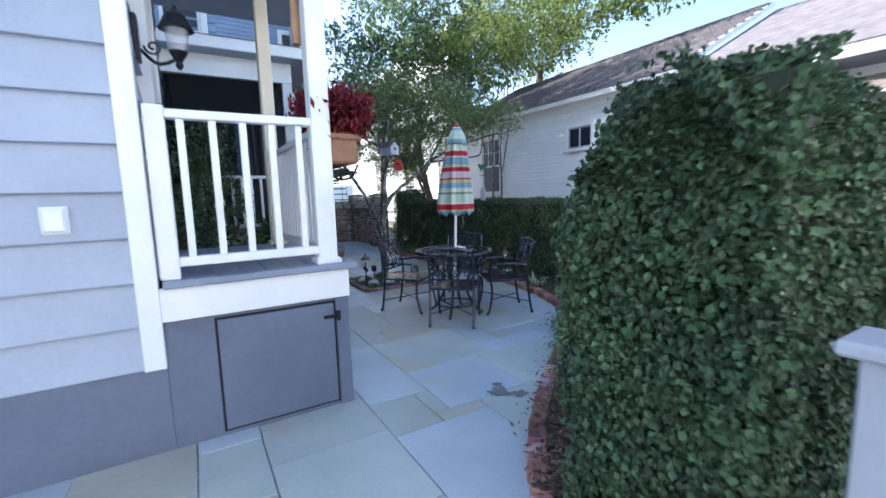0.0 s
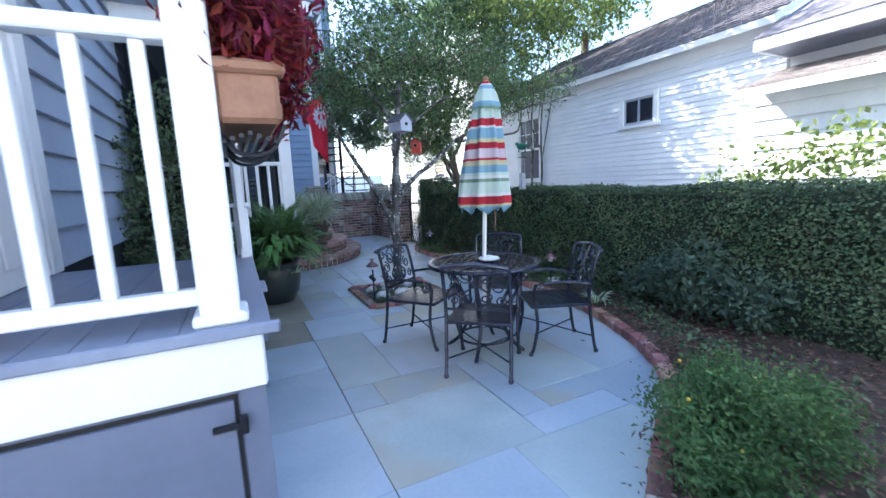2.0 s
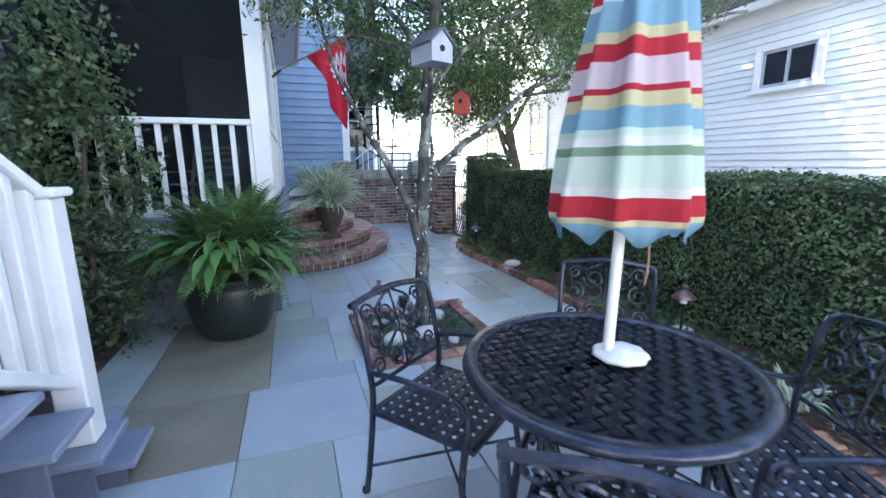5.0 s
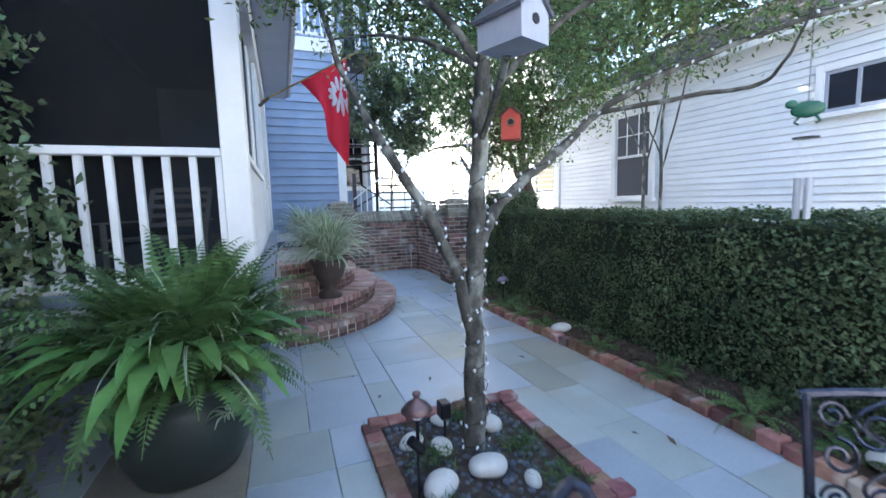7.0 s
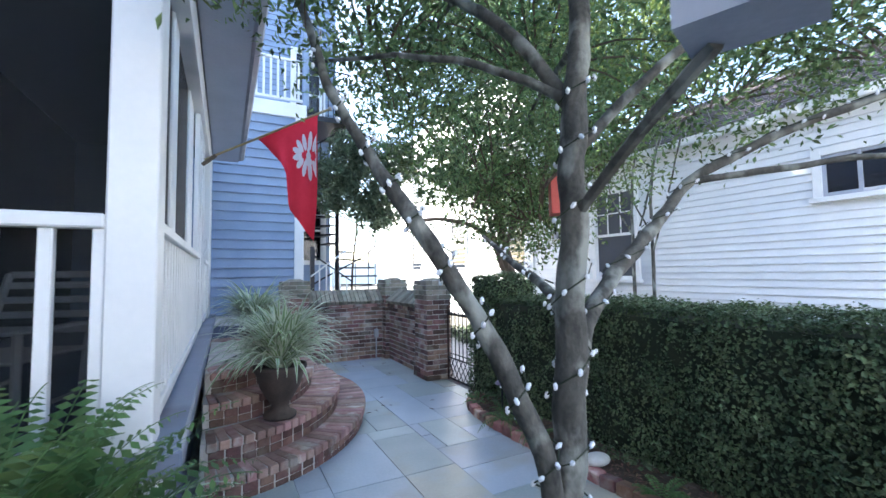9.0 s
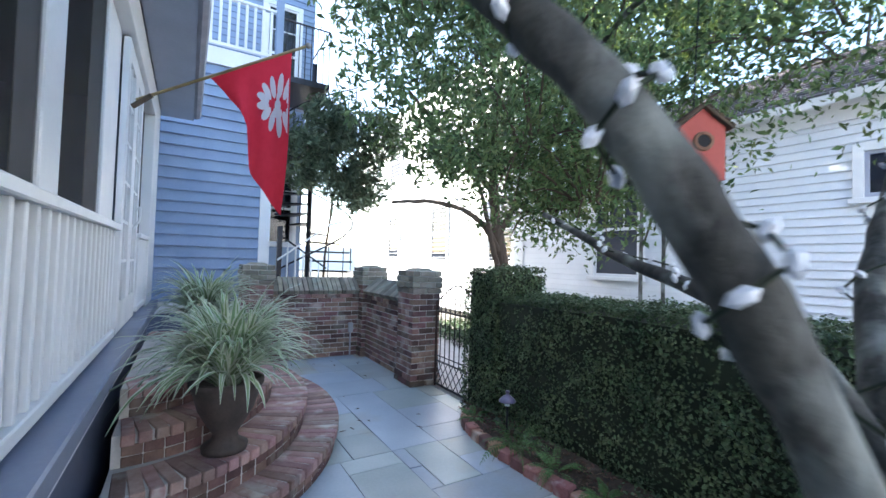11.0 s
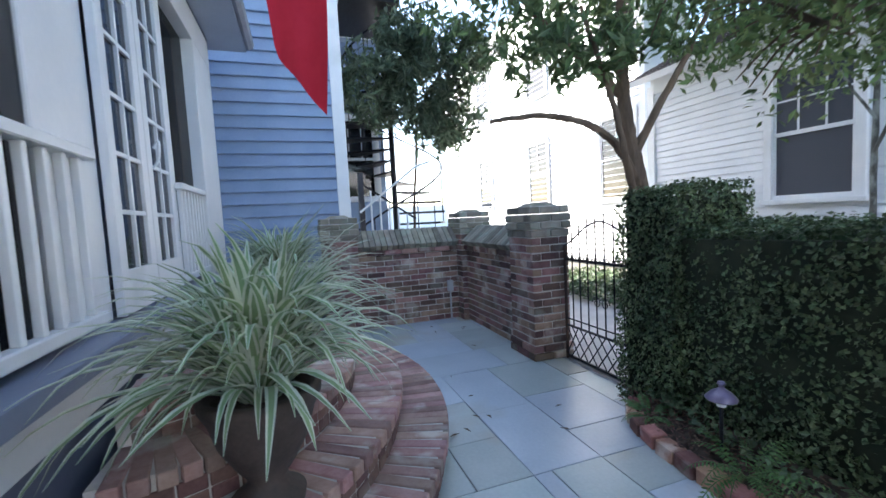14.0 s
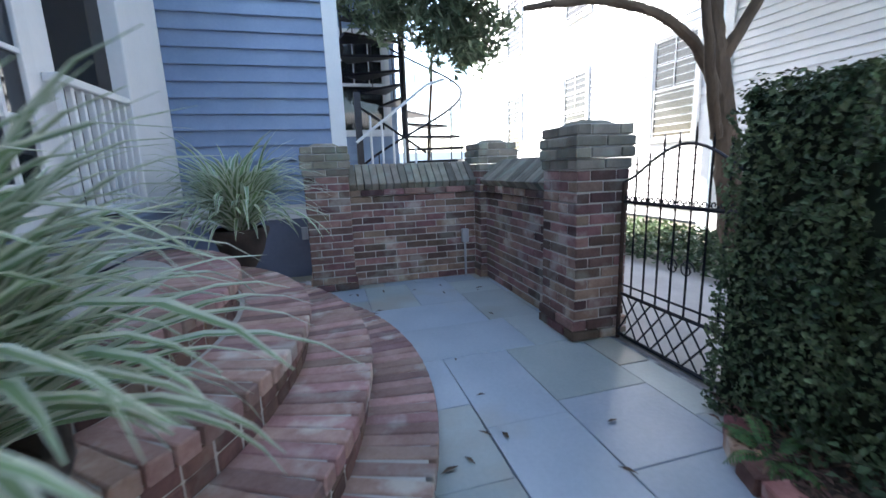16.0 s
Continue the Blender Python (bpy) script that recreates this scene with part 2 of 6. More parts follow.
def stripes():
    """Canvas in bands along the canopy's height."""
    m = material("striped_canvas", (0.6, 0.6, 0.6), (0.6, 0.6, 0.6), 0.8, 8, 200, 0.2)
    n, l = m.node_tree.nodes, m.node_tree.links
    geo = n.new("ShaderNodeNewGeometry")
    sep = n.new("ShaderNodeSeparateXYZ")
    l.new(geo.outputs["Position"], sep.inputs[0])
    mr = n.new("ShaderNodeMapRange")
    mr.inputs["From Min"].default_value, mr.inputs["From Max"].default_value = 1.04, 2.05
    l.new(sep.outputs[2], mr.inputs["Value"])
    cr = n.new("ShaderNodeValToRGB")
    cr.color_ramp.interpolation = "CONSTANT"
    c = dict(b=(0.30, 0.52, 0.64), w=(0.88, 0.88, 0.84), r=(0.60, 0.035, 0.06), y=(0.74, 0.68, 0.42), g=(0.30, 0.44, 0.30), m=(0.72, 0.83, 0.73), k=(0.76, 0.66, 0.70))
    bands = [(0.000, "b"), (0.071, "y"), (0.087, "r"), (0.144, "w"), (0.166, "m"), (0.243, "g"), (0.269, "w"), (0.292, "m"), (0.309, "b"), (0.361, "y"), (0.396, "r"), (0.413, "k"), (0.480, "r"), (0.520, "y"), (0.550, "b"), (0.624, "w"), (0.639, "r"), (0.688, "m"), (0.757, "g"), (0.777, "b"), (0.812, "m"), (0.901, "b"), (0.926, "w"), (0.941, "r"), (0.960, "y")]
    els = cr.color_ramp.elements
    els[0].position, els[0].color = bands[0][0], (*c[bands[0][1]], 1)
    els[1].position, els[1].color = bands[1][0], (*c[bands[1][1]], 1)
    for pos, k in bands[2:]:
        e = els.new(pos)
        e.color = (*c[k], 1)
    l.new(mr.outputs[0], cr.inputs[0])
    l.new(cr.outputs[0], n["Principled BSDF"].inputs["Base Color"])
    return m


CANVAS = stripes()


# ---- builders ----
def link(name, bm, mats, parent=None, label="", smooth=False):
    me = bpy.data.meshes.new(name)
    bm.to_mesh(me)
    bm.free()
    for m in mats if isinstance(mats, (list, tuple)) else [mats]:
        me.materials.append(m)
    if smooth:
        for p in me.polygons:
            p.use_smooth = True
    ob = new(name, me)
    ob.parent = parent
    if label:
        ob["label"] = label
    return ob


def part(name, bm, mats, parent, label="", smooth=False):
    return link(name, bm, mats, parent, label, smooth)


def thing(name, label, category, group="", kind="", at=(0, 0, 0), turn=0):
    e = new(name)
    e.empty_display_size = 0.1
    e.matrix_basis = pose(*at, 0, 0, turn)
    return tagged(e, label, category, group, kind)


def box(x0, y0, z0, x1, y1, z1, bevel=0.0, bm=None):
    own = bmesh.new()
    bmesh.ops.create_cube(own, size=1, matrix=Matrix.LocRotScale(((x0 + x1) / 2, (y0 + y1) / 2, (z0 + z1) / 2), None, (abs(x1 - x0), abs(y1 - y0), abs(z1 - z0))))
    if bevel:
        bmesh.ops.bevel(own, geom=own.edges[:], offset=bevel, segments=1, affect="EDGES")
    return join(bm, own)


def join(bm, own, m=None):
    if m is not None:
        own.transform(m)
    if bm is None:
        return own
    me = bpy.data.meshes.new("t")
    own.to_mesh(me)
    own.free()
    bm.from_mesh(me)
    bpy.data.meshes.remove(me)
    return bm


def tube(pts, r, seg=6, bm=None, close=False):
    """A round rod along points; r is one radius or one for each point."""
    bm = bm or bmesh.new()
    pts = [Vector(p) for p in pts]
    rs = r if isinstance(r, (list, tuple)) else [r] * len(pts)
    rings = []
    side = None
    for i, p in enumerate(pts):
        d = (pts[min(i + 1, len(pts) - 1)] - pts[max(i - 1, 0)]).normalized()
        if side is None:
            side = d.orthogonal().normalized()
        side = (side - d * side.dot(d)).normalized()
        up = d.cross(side)
        rings.append([bm.verts.new(p + rs[i] * (math.cos(a) * side + math.sin(a) * up)) for a in [2 * math.pi * k / seg for k in range(seg)]])
    for a, b in zip(rings, rings[1:]):
        for k in range(seg):
            bm.faces.new((a[k], a[(k + 1) % seg], b[(k + 1) % seg], b[k]))
    bm.faces.new(rings[0][::-1])
    bm.faces.new(rings[-1])
    return bm


def smooth_path(pts, n=6):
    """More points on a rounded line through the given ones."""
    pts = [Vector(p) for p in pts]
    out = []
    for i in range(len(pts) - 1):
        p0, p1, p2, p3 = pts[max(i - 1, 0)], pts[i], pts[i + 1], pts[min(i + 2, len(pts) - 1)]
        for k in range(n):
            t = k / n
            out.append(0.5 * ((2 * p1) + (p2 - p0) * t + (2 * p0 - 5 * p1 + 4 * p2 - p3) * t * t + (3 * p1 - p0 - 3 * p2 + p3) * t ** 3))
    return out + [pts[-1]]


def lathe(profile, seg=24, bm=None, at=(0, 0, 0)):
    """A turned body from (radius, height) pairs."""
    bm = bm or bmesh.new()
    rings = []
    for r, z in profile:
        rings.append([bm.verts.new((at[0] + max(r, 1e-4) * math.cos(2 * math.pi * k / seg), at[1] + max(r, 1e-4) * math.sin(2 * math.pi * k / seg), at[2] + z)) for k in range(seg)])
    for a, b in zip(rings, rings[1:]):
        for k in range(seg):
            bm.faces.new((a[k], a[(k + 1) % seg], b[(k + 1) % seg], b[k]))
    bm.faces.new(rings[0][::-1])
    bm.faces.new(rings[-1])
    return bm


def leaves(name, pts, length, width, mats, parent=None, normals=None, droop=0.0, spread=0.6, seed=1):
    """One folded leaf of two triangles at each point, facing outwards along normals where given."""
    rng = np.random.default_rng(seed)
    pts = np.asarray(pts, float)
    n = len(pts)
    nor = rng.normal(size=(n, 3)) if normals is None else np.asarray(normals, float) + spread * rng.normal(size=(n, 3))
    nor /= np.linalg.norm(nor, axis=1)[:, None] + 1e-9
    d = rng.normal(size=(n, 3)) - np.array([0, 0, droop])
    d -= nor * (d * nor).sum(1)[:, None]
    d /= np.linalg.norm(d, axis=1)[:, None] + 1e-9
    s = np.cross(nor, d)
    size = rng.uniform(0.65, 1.25, n)[:, None]
    a = pts - d * length * size / 2
    b = pts + d * length * size / 2
    l = pts + s * width * size / 2 + nor * width * 0.25
    r = pts - s * width * size / 2 + nor * width * 0.25
    verts = np.stack([a, l, b, r], 1).reshape(-1, 3)
    me = bpy.data.meshes.new(name)
    faces = []
    for i in range(n):
        k = 4 * i
        faces += [(k, k + 1, k + 2), (k, k + 2, k + 3)]
    me.from_pydata(verts.tolist(), [], faces)
    me.materials.append(mats)
    ob = new(name, me)
    ob.parent = parent
    return ob


def blob_points(blobs, count, seed, shell=0.55):
    """Points in a union of ellipsoids (x, y, z, rx, ry, rz), denser near their skins, gathered in twiggy clumps."""
    rng = np.random.default_rng(seed)
    vol = np.array([b[3] * b[4] * b[5] for b in blobs]) ** 0.67
    pick = rng.choice(len(blobs), size=count // 14, p=vol / vol.sum())
    v = rng.normal(size=(len(pick), 3))
    v /= np.linalg.norm(v, axis=1)[:, None]
    rad = (shell + (1.05 - shell) * rng.random(len(pick)) ** 0.6)[:, None]
    b = np.array(blobs)[pick]
    c = b[:, :3] + v * rad * b[:, 3:]
    p = np.repeat(c, 14, axis=0) + rng.normal(size=(len(c) * 14, 3)) * 0.085 * np.repeat(b[:, 3:].mean(1)[:, None], 14, axis=0) ** 0.5
    return p


# ---- ground and paving ----
ground = link("ground", box(-60, -60, -0.6, 60, 90, -0.06), GROUND)
tagged(ground, "bare earth ground of the neighbourhood", "ground", kind="structure")
floor = link("pavement", box(-6, -3.5, -0.08, 4.34, 12.6, -0.016), SAND)
tagged(floor, "patio bed of sandy joints under bluestone slabs", "pavement", kind="structure")
drive = link("road", box(4.34, 8.9, -0.06, 6.2, 22, -0.005, 0.01), CONCRETE)
tagged(drive, "pale concrete driveway beyond the iron gate", "driveway", kind="structure")


def siding(parent, name, face, along, u0, u1, z0, z1, step, mat, out):
    """Lapped boards on a wall: face 'x' or 'y' at the place along, from u0 to u1, leaning out at their lower edge by 'out' towards its sign."""
    n = max(1, round((z1 - z0) / step))
    h = (z1 - z0) / n
    sgn = 1 if out > 0 else -1
    prof = [(0.0, 0.0), (abs(out) * 1.5, 0.0), (abs(out) * 1.5, 0.008), (abs(out) * 0.2, h + 0.012), (0.0, h + 0.012)]
    bm = bmesh.new()
    ends = []
    for u in (0, u1 - u0):
        ends.append([bm.verts.new(((u, sgn * d, z) if face == "y" else (sgn * d, u, z))) for d, z in prof])
    k = len(prof)
    for i in range(k):
        bm.faces.new((ends[0][i], ends[0][(i + 1) % k], ends[1][(i + 1) % k], ends[1][i]))
    bm.faces.new(ends[0][::-1])
    bm.faces.new(ends[1])
    bmesh.ops.recalc_face_normals(bm, faces=bm.faces[:])
    me = bpy.data.meshes.new(name)
    bm.to_mesh(me)
    bm.free()
    me.materials.append(mat)
    for i in range(n):
        ob = new("clapboard", me)
        ob.parent = parent
        ob.location = (u0, along, z0 + i * h) if face == "y" else (along, u0, z0 + i * h)


def wall(name, bm, mat, label):
    return tagged(link(name, bm, mat), label, "wall", kind="structure")


# gray-blue house: front wall, side wall behind the first porch
HX, HY = -0.20, 2.55
w = wall("wall_front", box(-6, HY + 0.03, 0, HX - 0.02, HY + 0.2, 6.2), DARK, "gray-blue lapped clapboard house wall over a slate skirt")
siding(w, "front_board", "y", HY + 0.03, -6, HX - 0.075, 0.46, 6.2, 0.225, SIDING, -0.03)
part("foundation_skirt", box(-6, HY + 0.005, -0.05, HX + 0.008, HY + 0.03, 0.46), SKIRT, w, "slate gray painted foundation")
part("corner_board", box(HX - 0.085, HY - 0.025, 0.45, HX + 0.01, HY + 0.06, 6.2, 0.004), WHITE, w, "white corner board")
w = wall("wall_side", box(HX - 0.2, HY + 0.2, 0, HX - 0.03, 12.1, 6.2), DARK, "gray-blue clapboard side wall behind the porch")
siding(w, "side_board", "x", HX - 0.03, HY + 0.06, 12.1, 0.9, 6.2, 0.225, SIDING, 0.03)

door = thing("door_1", "red house door behind a half-open white storm door", "door", kind="structure")
part("door_leaf", box(HX + 0.0, 3.20, 0.9, HX + 0.03, 3.45, 2.9, 0.004), RED_PAINT, door, "red painted leaf")
storm = part("storm_door", box(HX + 0.0, 3.452, 0.9, HX + 0.045, 4.0, 2.9, 0.004), WHITE, door, "white storm door")
part("panel", box(HX + 0.046, 3.53, 1.0, HX + 0.056, 3.92, 1.75, 0.004), WHITE, storm)
part("handle", box(HX + 0.046, 3.47, 1.82, HX + 0.085, 3.50, 1.94, 0.006), IRON, storm, "black handle")
for y0, y1 in ((3.06, 3.199), (4.001, 4.14)):
    part("casing", box(HX - 0.02, y0, 0.9, HX + 0.06, y1, 3.0, 0.004), WHITE, door, "white door casing")

# first porch
porch = thing("porch_1", "small raised porch with gray deck and white fascia", "porch", kind="structure")
for i in range(8):
    part("deck_board", box(-0.17 + i * 0.122, HY - 0.06, 0.865, -0.17 + i * 0.122 + 0.120, 4.10, 0.895, 0.003), DECK, porch)
part("deck_edge", box(-0.17, HY - 0.065, 0.862, 0.828, HY - 0.06 + 0.02, 0.899, 0.006), DECK, porch)
part("fascia", box(-0.19, HY - 0.03, 0.69, 0.775, HY - 0.008, 0.862, 0.003), WHITE, porch, "white front fascia board")
part("fascia", box(0.755, HY - 0.008, 0.69, 0.78, 4.09, 0.862, 0.003), WHITE, porch, "white side fascia board")
part("front_skirt", box(-0.19, HY + 0.005, -0.02, 0.76, HY + 0.03, 0.69), SKIRT, porch, "slate gray boarded skirt")
# Black strip round the hatch paints the shade of its gap.
part("hatch_gap_shade", box(0.037, HY + 0.0, 0.022, 0.688, HY + 0.004, 0.668), DARK, porch)
hatch = part("hatch", box(0.05, HY - 0.012, 0.035, 0.675, HY + 0.003, 0.655, 0.003), SKIRT, porch, "slate gray hatch door")
part("latch", box(0.61, HY - 0.03, 0.565, 0.70, HY - 0.014, 0.585, 0.003, box(0.685, HY - 0.034, 0.545, 0.71, HY - 0.012, 0.605, 0.004)), IRON, hatch, "black iron latch")
part("corner_trim", box(0.695, HY - 0.006, 0.0, 0.77, HY + 0.004, 0.69), SKIRT, porch)
lat = part("lattice", box(0.742, 2.62, 0.64, 0.756, 4.01, 0.68, 0.002), WHITE, porch, "white diagonal lattice")
for i in range(48):
    for sgn in (1, -1):
        y = 2.1 + i * 0.054
        (ya, za), (yb, zb) = [(y + sgn * (z - 0.39), z) for z in (0.12, 0.66)]
        ta = sorted(((2.62 - ya) / (yb - ya), (4.01 - ya) / (yb - ya)))
        t0, t1 = max(0, ta[0]), min(1, ta[1])
        if t1 - t0 < 0.05:
            continue
        x = 0.753 if sgn > 0 else 0.745
        part("slat", tube([(x, ya + (yb - ya) * t0, za + (zb - za) * t0), (x, ya + (yb - ya) * t1, za + (zb - za) * t1)], 0.0125, 4), WHITE, lat)
# Black sheet paints the shade under the deck, behind the slats.
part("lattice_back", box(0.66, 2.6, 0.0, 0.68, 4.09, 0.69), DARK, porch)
part("lattice_frame", box(0.745, 2.60, 0.0, 0.77, 4.09, 0.12, 0.003), DECK, porch)
part("lattice_frame", box(0.745, 4.01, 0.12, 0.77, 4.09, 0.69, 0.003), DECK, porch)
part("lattice_frame", box(0.745, 2.56, 0.12, 0.77, 2.63, 0.69, 0.003), SKIRT, porch)
part("roof_slab", box(-0.2, HY - 0.25, 2.95, 1.05, 4.5, 3.10, 0.01), WHITE, porch, "white porch roof edge")
part("soffit", box(-0.2, HY - 0.2, 2.92, 1.0, 4.45, 2.95), SIDING, porch, "pale blue soffit")


def baluster_rail(name, parent_label, a, b, z_low, z_top, count, slope=0.0, square=0.036, inset=None, pitch=0.125):
    """A white rail between two plan points, with square balusters as parts."""
    r = thing(name, parent_label, "railing", group="porch railings", kind="structure")
    a, b = Vector((*a, 0)), Vector((*b, 0))
    d = (b - a)
    length = d.length
    ang = math.atan2(d.y, d.x)
    m = Matrix.Translation(a) @ Matrix.Rotation(ang, 4, "Z")
    sh = Matrix.Identity(4)
    sh[2][0] = slope
    for nm, z0, z1, hw in (("top_rail", z_top - 0.045, z_top, 0.036), ("bottom_rail", z_low, z_low + 0.05, 0.028)):
        bm = box(0, -hw, z0, length, hw, z1, 0.006)
        bm.transform(m @ sh)
        part(nm, bm, WHITE, r)
    first = None
    for i in range(count):
        u = length * (i + 0.5) / count if inset is None else length - inset - i * pitch
        if first is None:
            bm = box(-square / 2, -square / 2, z_low + 0.05 - abs(slope) * 0.02, square / 2, square / 2, z_top - 0.045 + abs(slope) * 0.02, 0.003)
            first = part("baluster", bm, WHITE, r)
            ob = first
        else:
            ob = new("baluster", first.data)
            ob.parent = r
        ob.matrix_basis = Matrix.Translation(a + d * (u / length) + Vector((0, 0, slope * u))) @ Matrix.Rotation(ang, 4, "Z")
    return r


def post(name, label, x0, y0, x1, y1, z0, z1, mat=WHITE, base=True):
    p = thing(name, label, "post", group="porch posts", kind="structure")
    part("shaft", box(x0, y0, z0, x1, y1, z1, 0.006), mat, p)
    if base:
        part("base_block", box(x0 - 0.02, y0 - 0.02, z0, x1 + 0.02, y1 + 0.02, z0 + 0.035, 0.008), mat, p)
    return p


post("porch_post", "square white painted porch post on the deck corner", 0.615, HY + 0.0, 0.725, HY + 0.11, 0.895, 2.95)
post("porch_post", "square cream painted porch post beside the steps", 0.57, 3.94, 0.67, 4.04, 0.895, 2.95, CREAM)
post("porch_post", "white half post against the house corner", HX + 0.02, HY + 0.0, HX + 0.11, HY + 0.09, 0.895, 1.76, WHITE, False)
baluster_rail("railing", "white wooden railing with square balusters across the porch front", (HX + 0.10, HY + 0.05), (0.62, HY + 0.05), 0.955, 1.745, 5)
baluster_rail("railing", "white wooden side railing with square balusters", (0.67, HY + 0.11), (0.67, 3.92), 0.955, 1.70, 14)
baluster_rail("railing", "white sloping stair railing beside the wooden steps", (0.77, 3.92), (0.77, 4.62), 0.90, 1.60, 7, slope=-0.55)
newel = post("newel_post", "white square newel post with a flat cap", 0.72, 4.60, 0.82, 4.70, 0.304, 1.18, WHITE, False)
part("cap", box(0.70, 4.58, 1.18, 0.84, 4.72, 1.21, 0.008), WHITE, newel)
stair = thing("wooden_steps", "gray painted wooden steps down from the porch", "steps", kind="structure")
for i in range(4):
    part("tread", box(-0.18, 4.02 + i * 0.24, 0.65 - i * 0.188, 0.87, 4.28 + i * 0.24, 0.68 - i * 0.188, 0.006), DECK, stair)
    part("riser", box(-0.16, 4.06 + i * 0.24, 0.0, 0.82, 4.08 + i * 0.24, 0.65 - i * 0.188), SKIRT, stair)

# second porch, screened
PX, PY, PE, PZ = 1.40, 6.65, 12.1, 0.90
porch2 = thing("porch_2", "long screened porch with gray deck and white trim", "porch", kind="structure")
part("deck", box(-0.2, PY - 0.02, 0.82, PX + 0.09, PE, PZ, 0.008), DECK, porch2)
part("fascia", box(-0.2, PY, 0.66, PX + 0.02, PY + 0.02, 0.82), WHITE, porch2, "white fascia under the deck edge")
part("fascia", box(PX, PY + 0.02, 0.66, PX + 0.02, PE, 0.82), WHITE, porch2, "white fascia under the deck edge")
part("skirt", box(-0.2, PY + 0.16, 0.0, PX - 0.02, PE, 0.66), SKIRT, porch2, "shaded slate gray skirt")
part("ceiling_board", box(-0.2, PY, 3.22, PX + 0.02, PE, 3.26), SIDING, porch2)
part("beam", box(-0.2, PY - 0.01, 2.95, PX + 0.01, PY + 0.14, 3.22, 0.004), WHITE, porch2, "white porch beam")
part("beam", box(PX - 0.14, PY + 0.14, 2.95, PX + 0.01, PE, 3.22, 0.004), WHITE, porch2, "white porch beam")
eave = thing("roof_eave", "white porch eave with gray gutter", "eave", kind="structure")
part("soffit", box(-0.2, PY - 0.30, 3.22, PX + 0.36, PE + 0.2, 3.24), SIDING, eave)
part("fascia", box(PX + 0.30, PY - 0.30, 3.225, PX + 0.34, PE + 0.2, 3.38, 0.004), WHITE, eave)
part("fascia", box(-0.2, PY - 0.31, 3.225, PX + 0.30, PY - 0.28, 3.38, 0.004), WHITE, eave)
bm = bmesh.new()
tube([(PX + 0.39, PY - 0.32, 3.30), (PX + 0.39, PE + 0.2, 3.30)], 0.055, 8, bm)
part("gutter", bm, GRAY_WOOD, eave, "gray metal gutter")
bm = bmesh.new()
vs = [bm.verts.new(c) for c in ((-0.2, PY - 0.34, 3.37), (PX + 0.36, PY - 0.34, 3.37), (PX + 0.36, PE + 0.2, 3.37), (-0.2, PE + 0.2, 3.37), (-0.2, PY + 0.9, 3.8), (0.6, PY + 0.9, 3.65), (0.6, PE + 0.2, 3.65), (-0.2, PE + 0.2, 3.8))]
for f in ((0, 1, 5, 4), (1, 2, 6, 5), (5, 6, 7, 4), (2, 3, 7, 6), (0, 3, 2, 1)):
    bm.faces.new([vs[i] for i in f])
part("roof_cover", bm, ROOF, eave, "gray shingle porch roof")
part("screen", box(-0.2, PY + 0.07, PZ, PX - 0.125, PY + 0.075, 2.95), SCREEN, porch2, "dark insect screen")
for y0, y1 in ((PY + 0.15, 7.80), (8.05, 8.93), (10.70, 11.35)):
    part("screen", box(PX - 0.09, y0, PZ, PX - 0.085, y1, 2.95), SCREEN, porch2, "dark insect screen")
# Porch wall coloured near black for the shade behind the screens.
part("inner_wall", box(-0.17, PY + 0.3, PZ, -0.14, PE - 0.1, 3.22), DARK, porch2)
part("end_wall", box(-0.2, PE - 0.06, PZ, PX - 0.3, PE, 3.22), BLUE, porch2)
post("porch_post", "broad white painted corner post of the screened porch", PX - 0.125, PY, PX + 0.01, PY + 0.17, PZ, 2.95, WHITE, False)
post("porch_post", "white post between the screens behind the rail", PX - 0.15, 7.80, PX - 0.07, 8.05, PZ, 2.95, WHITE, False)
post("porch_post", "broad white pilaster beside the french door", PX - 0.15, 8.93, PX - 0.069, 9.405, PZ, 2.95, WHITE, False)
post("porch_post", "white door jamb pilaster", PX - 0.12, 10.455, PX - 0.069, 10.70, PZ, 2.95, WHITE, False)
post("porch_post", "white end post of the screened porch", PX - 0.16, 11.35, PX + 0.01, 12.1, PZ, 2.95, WHITE, False)
baluster_rail("railing", "white railing with square balusters across the porch end", (0.0, PY + 0.03), (PX - 0.125, PY + 0.03), 0.90, 1.635, 10, inset=0.014)
baluster_rail("railing", "long white railing with slim balusters before the dark screens", (PX - 0.03, PY + 0.17), (PX - 0.03, 9.20), 0.93, 1.64, 20, square=0.03, inset=0.09, pitch=0.1165)
baluster_rail("railing", "short white railing beside the french door", (PX - 0.03, 10.56), (PX - 0.03, 11.35), 0.93, 1.64, 8, square=0.03)

